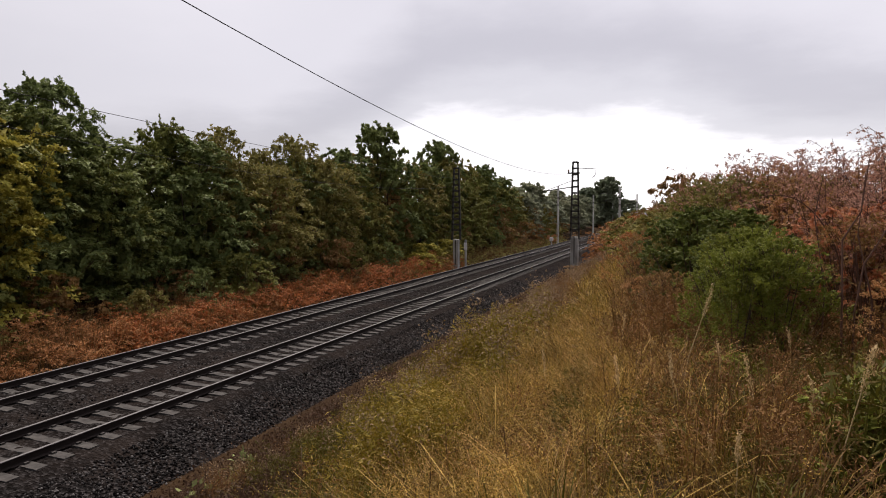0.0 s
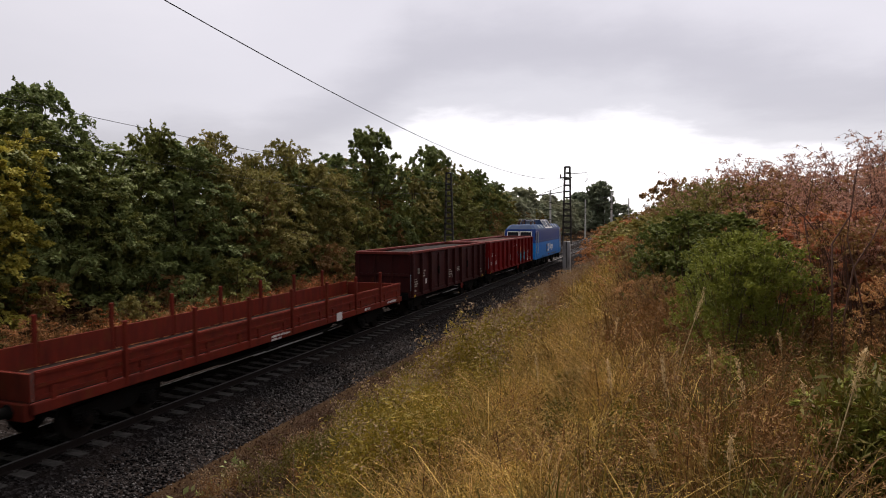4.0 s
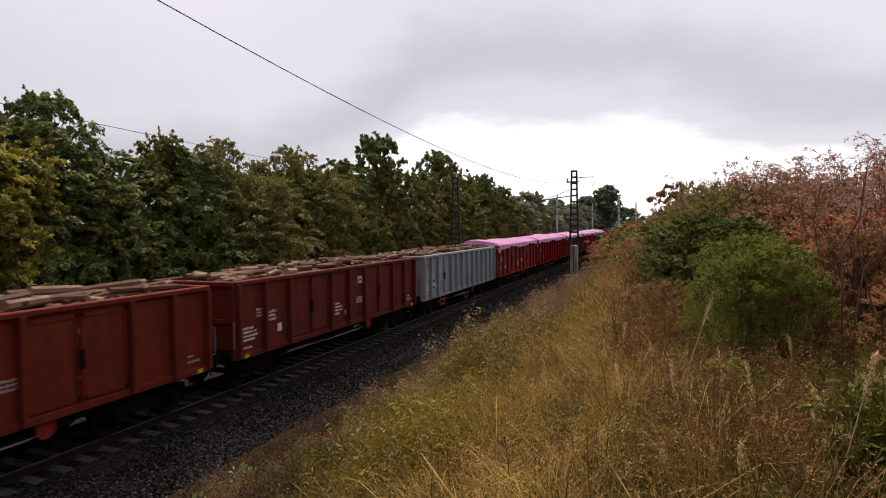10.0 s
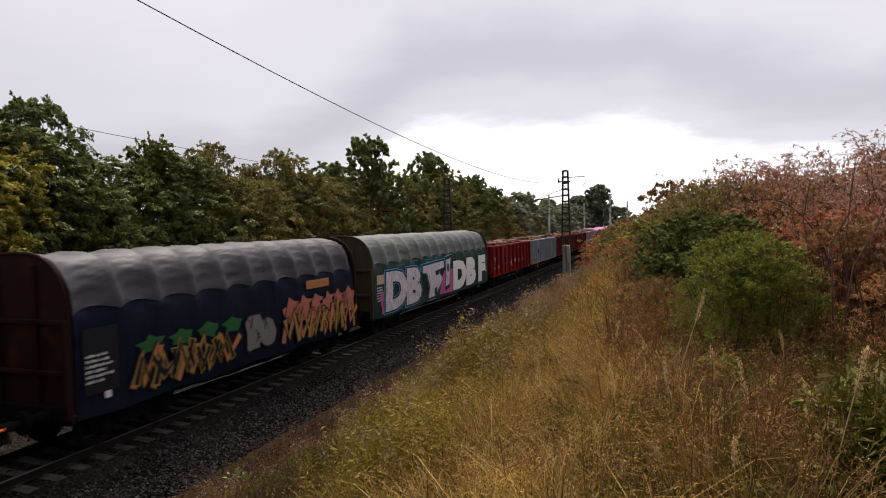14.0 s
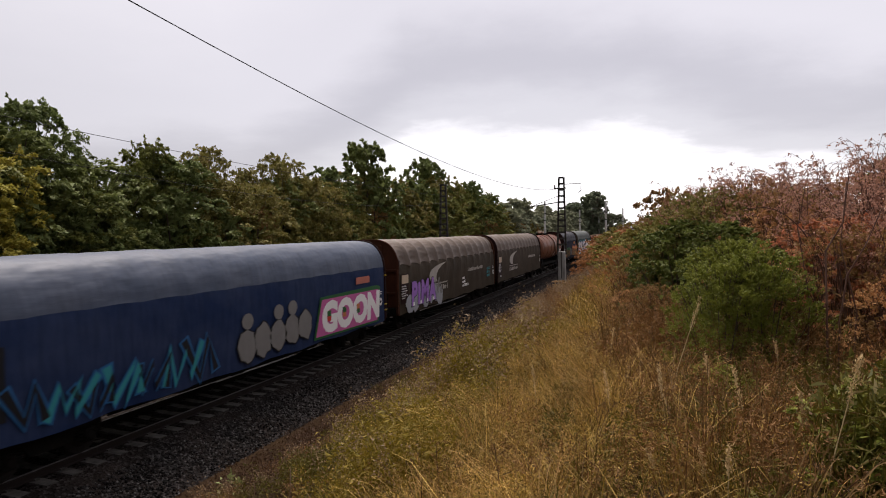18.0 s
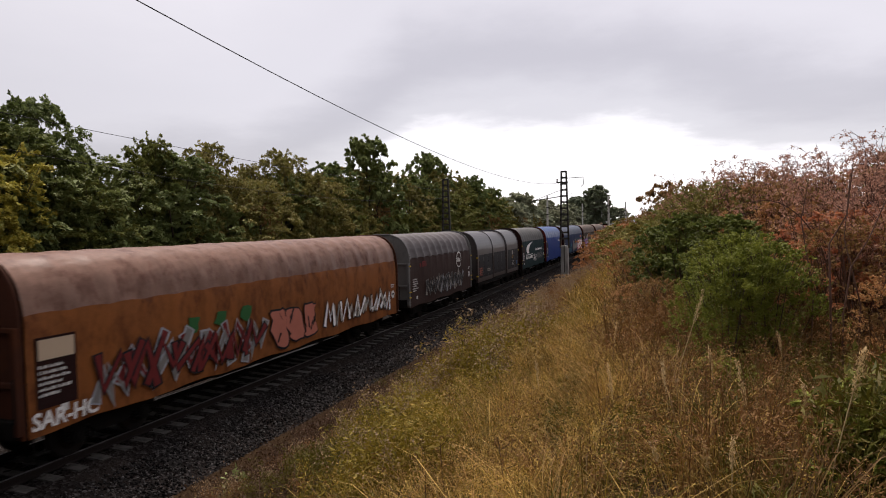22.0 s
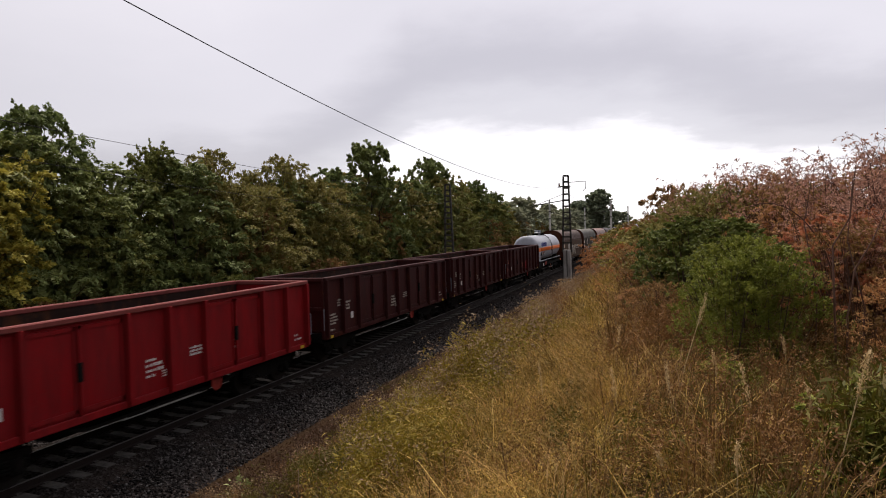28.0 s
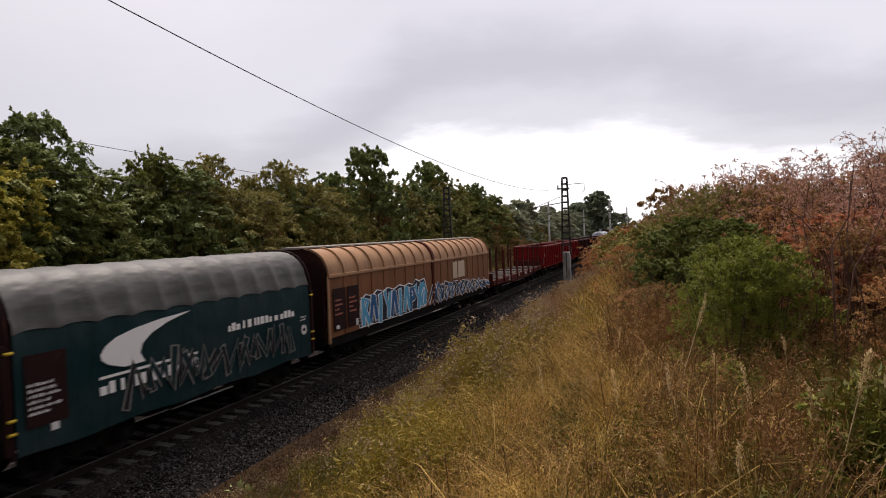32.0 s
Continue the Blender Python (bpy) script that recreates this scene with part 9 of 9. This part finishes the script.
NEAR_BUSH["mauve"] = twiggy_mesh(76, 2.75, 1.0, 44, L_MAUVE, 0.052)
NEAR_BUSH["bare"] = twiggy_mesh(78, 2.85, 0.95, 9, L_MAUVE, 0.05)
NEAR_WORDS = {"green": "dense green small-leaved bush on the bank", "dark": "dark green bush on the bank", "olive": "olive-brown thinning bush on the bank", "bright": "tuft of yellow-green leaves before a bush", "rust": "rust-red autumn bush on the bank",
              "tan": "tan and orange-brown withering bush on the bank", "brown": "brown half-bare bush on the bank", "red": "red-leaved shrub among brown bushes",
              "mauve": "half-bare shrub with faded mauve leaves and thin twigs", "bare": "arching thin twigs with a few faded leaves"}
for kind, x, y, turn, k in (("green", 13.5, 7.8, 0, 0.74), ("green", 13.95, 8.0, 120, 0.8), ("green", 13.75, 8.7, 200, 0.84), ("dark", 13.25, 11.8, 30, 0.95), ("dark", 13.75, 10.2, 220, 0.86), ("dark", 12.95, 12.9, 140, 0.85), ("olive", 13.6, 15.2, 40, 1.02), ("olive", 14.5, 13.6, 190, 1.03), ("olive", 15.6, 13.0, 300, 1.02), ("olive", 13.1, 13.4, 90, 0.72), ("brown", 12.5, 14.6, 130, 0.66), ("rust", 11.9, 17.5, 10, 0.62), ("tan", 12.4, 11.6, 110, 0.36),
                            ("bright", 13.4, 6.9, 0, 0.9), ("bright", 13.62, 6.5, 50, 0.7), ("bright", 14.12, 4.6, 50, 1.1), ("bright", 14.25, 5.0, 150, 1.35), ("bright", 14.2, 5.5, 260, 1.0),
                            ("tan", 14.6, 13.5, 0, 1.05), ("olive", 13.9, 12.5, 200, 1.0), ("olive", 13.3, 13.6, 80, 0.8), ("brown", 14.7, 12.0, 250, 0.98), ("tan", 16.0, 12.6, 90, 1.02), ("olive", 13.7, 14.6, 160, 1.0), ("tan", 15.3, 15.2, 30, 1.02), ("rust", 17.4, 13.6, 220, 1.1), ("brown", 18.4, 11.8, 300, 1.0), ("rust", 16.6, 9.9, 140, 0.85),
                            ("tan", 14.5, 11.2, 310, 0.78), ("red", 15.0, 9.6, 0, 0.95), ("red", 15.7, 10.2, 70, 0.98), ("brown", 15.1, 8.9, 40, 0.7),
                            ("mauve", 15.6, 8.8, 0, 0.88), ("mauve", 16.2, 9.4, 180, 0.97), ("mauve", 16.3, 11.2, 250, 1.02), ("bare", 14.7, 12.6, 300, 0.98), ("bare", 13.9, 13.4, 80, 0.9), ("bare", 15.4, 11.6, 200, 1.02), ("bare", 16.6, 9.4, 100, 1.05), ("mauve", 15.2, 9.6, 60, 0.76), ("mauve", 17.0, 8.8, 20, 1.08), ("bare", 14.9, 10.4, 160, 0.95), ("mauve", 14.2, 12.9, 40, 1.06), ("mauve", 15.0, 13.2, 140, 1.1), ("mauve", 13.7, 13.8, 220, 1.0), ("mauve", 14.6, 11.6, 300, 0.98), ("mauve", 15.6, 12.2, 10, 1.08), ("mauve", 16.8, 10.4, 90, 1.15), ("mauve", 15.7, 10.5, 200, 1.04), ("bare", 15.5, 10.2, 20, 1.06), ("bare", 16.1, 10.8, 140, 1.1), ("mauve", 16.5, 11.4, 310, 1.12),
                            ("tan", 15.3, 7.6, 40, 0.5), ("tan", 15.9, 7.2, 140, 0.55), ("brown", 12.75, 10.4, 10, 0.42)):
    k *= {"tan": 0.96, "brown": 0.95}.get(kind, 1.0)
    plant("bush", NEAR_BUSH[kind], (x, y, land(x, y) - 0.08), turn, k, NEAR_WORDS[kind], "bush", "bushes on the near bank")


def bare_stems():
    """The dark bare stems of a shrub, with one long arching shoot."""
    ob = thing("bare_shrub", "dark red bare-stemmed shrub with a long arching shoot", "shrub", at=pose(14.55, 7.6, land(14.55, 7.6)))
    z = land(14.55, 7.6)
    for pts, r in ((((-0.03, 0, -0.2), (-0.05, 0.0, 0.9), (-0.04, 0.1, 1.45), (0.12, 0.1, 1.75), (0.2, 0.2, 2.3)), 0.013), (((0.06, 0, -0.2), (0.08, 0.05, 0.7), (0.16, 0.1, 1.2), (0.32, 0.1, 1.5), (0.5, 0.2, 1.9)), 0.012),
                   (((0.2, 0.1, -0.2), (0.25, 0.1, 0.8), (0.12, 0.2, 1.5), (0.2, 0.3, 2.2)), 0.010), (((-0.2, 0.2, -0.2), (-0.15, 0.3, 0.9), (-0.25, 0.4, 1.7), (-0.15, 0.5, 2.2)), 0.009),
                   ([(0.32 - 0.30 * u - 0.86 * max(0.0, u - 0.35) ** 1.4 * 1.6, 1.4, 2.95 * u - 1.05 * u ** 3.2 + 0.62 * (1 - u) * u) for u in [0.07 * j for j in range(15)]], 0.012)):
        bm = bmesh.new()
        woody([Vector(q) for q in pts], r, r * 0.4, bm, 6)
        part("stem", bm, M_TWIG, ob)


bare_stems()


def reed(x, y, foot, x2, top, droop=0.1):
    """A dry reed stalk with its feathery head."""
    ob = thing("reed", "dry pale reed stalk with a feathery head", "reed", "reeds on the bank", at=pose(x, y, foot - 0.35))
    h = top - foot + 0.35
    r_ = np.random.default_rng(int(100 * x + y))
    pts = [Vector((0, 0, 0)), Vector(((x2 - x) * 0.35, 0, h * 0.5)), Vector(((x2 - x) * 0.8, 0, h * 0.85)), Vector((x2 - x, 0.02, h))]
    bm = bmesh.new()
    woody(pts, 0.005, 0.002, bm, 5)
    part("stalk", bm, M_REED, ob)
    u = r_.random(150)
    c_ = np.array(pts[2]) + (np.array(pts[3]) - np.array(pts[2])) * (u[:, None] * 1.5 - 0.25)
    c_ += r_.normal(size=c_.shape) * (0.009, 0.009, 0.014)
    put("head", quick_mesh("head", *ray_leaves(c_, r_.uniform(0.012, 0.034, 150), r_, 0.22, 0.8), L_PALE), ob)["kind"] = "stuff"
    b_ = np.repeat(np.array([pts[0]]), 5, 0) + (0, 0, 1) * r_.uniform(0.15, 0.5, (5, 1)) * h
    t_ = b_ + np.stack([r_.normal(0, 0.12, 5), r_.normal(0, 0.12, 5), r_.uniform(0.02, 0.2, 5)], 1)
    put("leaf_tuft", quick_mesh("leaf_tuft", *stalks(b_, t_, 0.008, r_), L_STRAW), ob)["kind"] = "stuff"


M_REED = plain("reed_straw", (0.5, 0.38, 0.2), 0.7)
for q in ((13.72, 4.2, 3.11, 13.93, 3.97), (13.75, 4.6, 2.94, 13.71, 3.68), (13.52, 4.8, 2.9, 13.34, 3.74), (13.21, 3.9, 3.16, 13.22, 3.5), (13.17, 4.2, 3.07, 13.09, 3.38), (13.98, 7.0, 3.3, 13.93, 3.6), (12.9, 6.5, 3.1, 13.2, 4.05),
          (12.93, 5.2, 2.93, 12.84, 3.66), (12.94, 4.3, 3.03, 12.78, 3.3), (13.3, 6.0, 3.2, 13.23, 3.62), (12.5, 5.6, 2.9, 12.4, 3.5), (11.6, 7.0, 2.4, 11.5, 3.2), (12.2, 8.0, 2.7, 12.3, 3.5), (10.8, 8.4, 1.9, 10.75, 2.7), (14.1, 5.2, 3.0, 14.2, 3.8), (9.8, 7.2, 1.5, 9.9, 2.3)):
    reed(*q)


def pale_weed(x, y, k):
    """A small weed with broad whitish-green leaves."""
    ob = thing("pale_weed", "small weed with broad whitish-green leaves", "plant", "herbs on the bank", at=pose(x, y, land(x, y)))
    r_ = np.random.default_rng(int(10 * x + 7 * y))
    b_ = np.zeros((5, 3))
    t_ = np.stack([r_.normal(0, 0.2, 5), r_.normal(0, 0.2, 5), r_.uniform(0.35, 0.75, 5)], 1) * k
    put("stalk_tuft", quick_mesh("stalk_tuft", *stalks(b_, t_, 0.012, r_), L_WEED), ob)["kind"] = "stuff"
    u = r_.random((26, 1))
    c_ = np.repeat(t_, 6, 0)[:26] * (0.4 + 0.6 * u) + r_.normal(0, 0.05, (26, 3))
    put("leaves", quick_mesh("leaves", *ray_leaves(c_, r_.uniform(0.1, 0.18, 26), r_, 0.55), L_PALEGREEN), ob)["kind"] = "stuff"


L_PALEGREEN = leaf("pale_green_leaves", ((0.25, 0.3, 0.1), (0.36, 0.4, 0.18), (0.2, 0.25, 0.07)))
for q in ((5.3, 9.9, 1.0), (5.0, 9.0, 0.8), (5.6, 9.2, 0.7), (7.9, 17.5, 1.1), (8.3, 15.8, 1.0)):
    pale_weed(*q)

# ---- line-side masts, poles and wires ----
def lattice_mast(x, y, high, label, arm=0, foot=0.36, foot_top=2.45):
    """Two steel channels joined by battens, on a concrete block."""
    z = land(x, y)
    m = thing("catenary_mast", label, "mast", "masts along the line", at=pose(x, y, z))
    h = high - z
    part("footing", box(-foot, foot, -foot, foot, -0.4, foot_top - z, bevel=0.04), M_CONCRETE, m, "pale concrete footing")
    part("footing_groove", box(-0.05, 0.05, -foot - 0.01, -foot - 0.002, 0.6, foot_top - z - 0.02), M_MAST, m)
    for sx in (-1, 1):
        part("channel", prism([(sx * 0.34, 2.2 - z), (sx * 0.50, 2.2 - z), (sx * 0.32, h), (sx * 0.16, h)], -0.1, 0.1, "y"), M_MAST, m)
    n = 12
    for k in range(n):
        u = k / (n - 1)
        zz = 3.2 - z + (h - 3.2 + z) * u
        half = 0.5 - 0.24 * u
        part("batten", box(-half, half, -0.10, -0.085, zz - 0.12, zz + 0.06), M_MAST, m)
    if arm:
        zz = 8.85 - z
        part("wire_bracket", box(-0.75, 0.45, -0.06, 0.06, zz - 0.06, zz + 0.06), M_MAST, m)
        part("insulator", lathe([(0, 0.05), (0.05, 0.09), (0.1, 0.05), (0.15, 0.09), (0.2, 0.05), (0.25, 0.09), (0.3, 0.04)], 10, "z", at=(-0.68, 0, zz + 0.06)), M_PORCELAIN, m)
        part("cantilever", pipe([(-0.3, 0, 7.45 - z), (-3.3, 0, 7.05 - z)], 0.05), M_MAST, m, "sloping cantilever tube over the track")
        part("stay", pipe([(-0.3, 0, 8.1 - z), (-2.9, 0, 7.15 - z)], 0.025), M_MAST, m)
        part("top_bracket", pipe([(0.3, 0, 9.25 - z), (1.95, 0, 9.3 - z), (1.95, 0, 8.6 - z), (1.7, 0, 8.35 - z)], 0.035), M_MAST, m)
    return m


lattice_mast(3.35, 65.0, 9.95, "dark steel lattice mast on a pale concrete footing", 1)
lattice_mast(-7.4, 59.5, 9.25, "dark steel lattice mast on a concrete footing before shrubs", 0, 0.27, 2.25)


def concrete_pole(x, y, high, arm=0):
    z = land(x, y)
    m = thing("concrete_pole", "slim pale concrete catenary pole beside the track", "pole", "poles along the line", at=pose(x, y, z))
    part("shaft", rod((0, 0, -0.4), (0, 0, high - z), 0.22, 0.15, 12), M_POLE, m)
    part("cap", rod((0, 0, high - z), (0, 0, high - z + 0.12), 0.13, 0.1, 10), M_MAST, m)
    for zz in (6.3, 7.6):
        part("clamp", rod((0, 0, zz - z), (0, 0, zz - z + 0.14), 0.23, n=12), M_MAST, m)
    part("cantilever", pipe([(0, 0, 7.6 - z), (arm * 3.1, 0, 7.0 - z)], 0.045), M_MAST, m)
    part("stay", pipe([(0, 0, 8.6 - z), (arm * 2.6, 0, 7.1 - z)], 0.025), M_MAST, m)


for x, y, high, arm in ((-7.4, 117.5, 9.7, 1), (-7.4, 171.0, 9.75, 1), (3.4, 119.0, 9.5, -1), (3.4, 174.0, 9.8, -1), (-7.4, 226.0, 9.7, 1)):
    concrete_pole(x, y, high, arm)

m = thing("line_post", "short white line-side post beside the track", "post", at=pose(-6.3, 105.0, -0.6))
part("shaft", rod((0, 0, -0.3), (0, 0, 1.0), 0.12, n=10), M_CONCRETE, m)
part("head", box(-0.28, 0.28, -0.2, 0.2, 0.9, 1.45, bevel=0.04), M_WHITE, m, "white box head")
m = thing("line_post", "thin white marker post beside a mast", "post", at=pose(-6.75, 60.5, -0.7))
part("shaft", box(-0.1, 0.1, -0.06, 0.06, -0.2, 2.9, bevel=0.02), M_CONCRETE, m)
part("sign", box(-0.16, 0.16, -0.08, -0.06, 1.9, 2.6), M_WHITE, m)


def wire(name, points, r, label):
    return tagged(new(name, as_mesh(name, pipe(points, r, 5), M_WIRE)), label, "wire", "wires along the line")


def sag(x0, x1, y0, y1, a, lowest, bend, n=28):
    return [(x0 + (x1 - x0) * k / n, y0 + (y1 - y0) * k / n, lowest + bend * (y0 + (y1 - y0) * k / n - a) ** 2) for k in range(n + 1)]


wire("feeder_wire", sag(3.0, 2.75, -2, 65, 41.0, 7.88, 0.00158), 0.013, "black feeder wire sagging from mast to mast")
wire("feeder_wire", sag(2.75, 2.75, 65, 119, 92, 7.7, 0.0015), 0.013, "thin feeder wire far along the line")
wire("feeder_wire", sag(-6.5, -6.5, -2, 59.5, 45, 7.95, 0.00062), 0.011, "thin feeder wire over the far track")
wire("feeder_wire", sag(-4.2, -6.9, -2, 59.5, 34, 6.5, 0.0016), 0.009, "thin lower wire over the far track")

# a low ridge on the horizon
v, f = [], []
for k in range(61):
    x = -900 + 30 * k
    h = 30 + 14 * noise.noise((x * 0.004, 0, 0)) + 5 * noise.noise((x * 0.02, 3, 0))
    v += [(x, 2300, -5), (x, 2330, h * (0.55 + 0.45 * smooth(-300, 200, x)))]
    if k:
        f.append((2 * k - 2, 2 * k, 2 * k + 1, 2 * k - 1))
tagged(new("distant_ridge", quick_mesh("distant_ridge", v, f, M_HILL)), "pale wooded ridge on the horizon", "hill", kind="structure")

# ---- sleepers, piece by piece ----
def sleeper_mesh():
    bm = prism([(-1.3, -0.36), (-1.3, -0.185), (-0.95, -0.172), (-0.45, -0.172), (-0.25, -0.20), (0.25, -0.20), (0.45, -0.172), (0.95, -0.172), (1.3, -0.185), (1.3, -0.36)], -0.13, 0.13)
    for sx in (-0.7525, 0.7525):
        for e in (-0.11, 0.11):
            box(sx + e - 0.03, sx + e + 0.03, -0.05, 0.05, -0.172, -0.135, bm)
    return as_mesh("sleeper", bm, M_SLEEPER)


SLEEPER = sleeper_mesh()
for t_ob in TRACKS:
    for k in range(-14, 130):
        put("sleeper", SLEEPER, t_ob, pose(0, 8.2 + 0.6 * k, random.uniform(-0.008, 0.004), 0, 0, random.uniform(-0.6, 0.6)))
    bm = bmesh.new()
    for k in range(130, 330):
        y = 8.2 + 0.6 * k
        box(-1.3, 1.3, y - 0.13, y + 0.13, -0.3, -0.185, bm)
    far = part("far_sleepers", bm, M_SLEEPER, t_ob)
    far["kind"] = "stuff"


def motions():
    """The train rolls away at a steady speed."""
    turn = 360 * SPEED / (2 * math.pi * 0.61)
    for ws, dy in ENGINE_WHEELS:
        walk(ws, [(k / 30, pose(0, dy, 0.61, -turn * k / 30)) for k in range(961)])
    turn = 360 * SPEED / (2 * math.pi * 0.46)
    rows = [(k / 30, pose(0, 0, 0.46, -turn * k / 30)) for k in range(961)]
    first = {}
    for ws in WHEELS:
        key = round(ws.location.y, 3)
        if key not in first:
            y = Matrix.Translation((0, ws.location.y, 0))
            walk(ws, [(t, y @ m) for t, m in rows])
            first[key] = ws
        else:
            # wheelsets at the same place in their bogies roll alike
            ws.rotation_mode = "QUATERNION"
            keys = ws.animation_data_create()
            keys.action = first[key].animation_data.action
            keys.action_slot = first[key].animation_data.action_slot
    for ob, s_ in MOVING:
        walk(ob, [(0.0, pose(0, -s_, 0)), (32.0, pose(0, 32.0 * SPEED - s_, 0))])


motions()
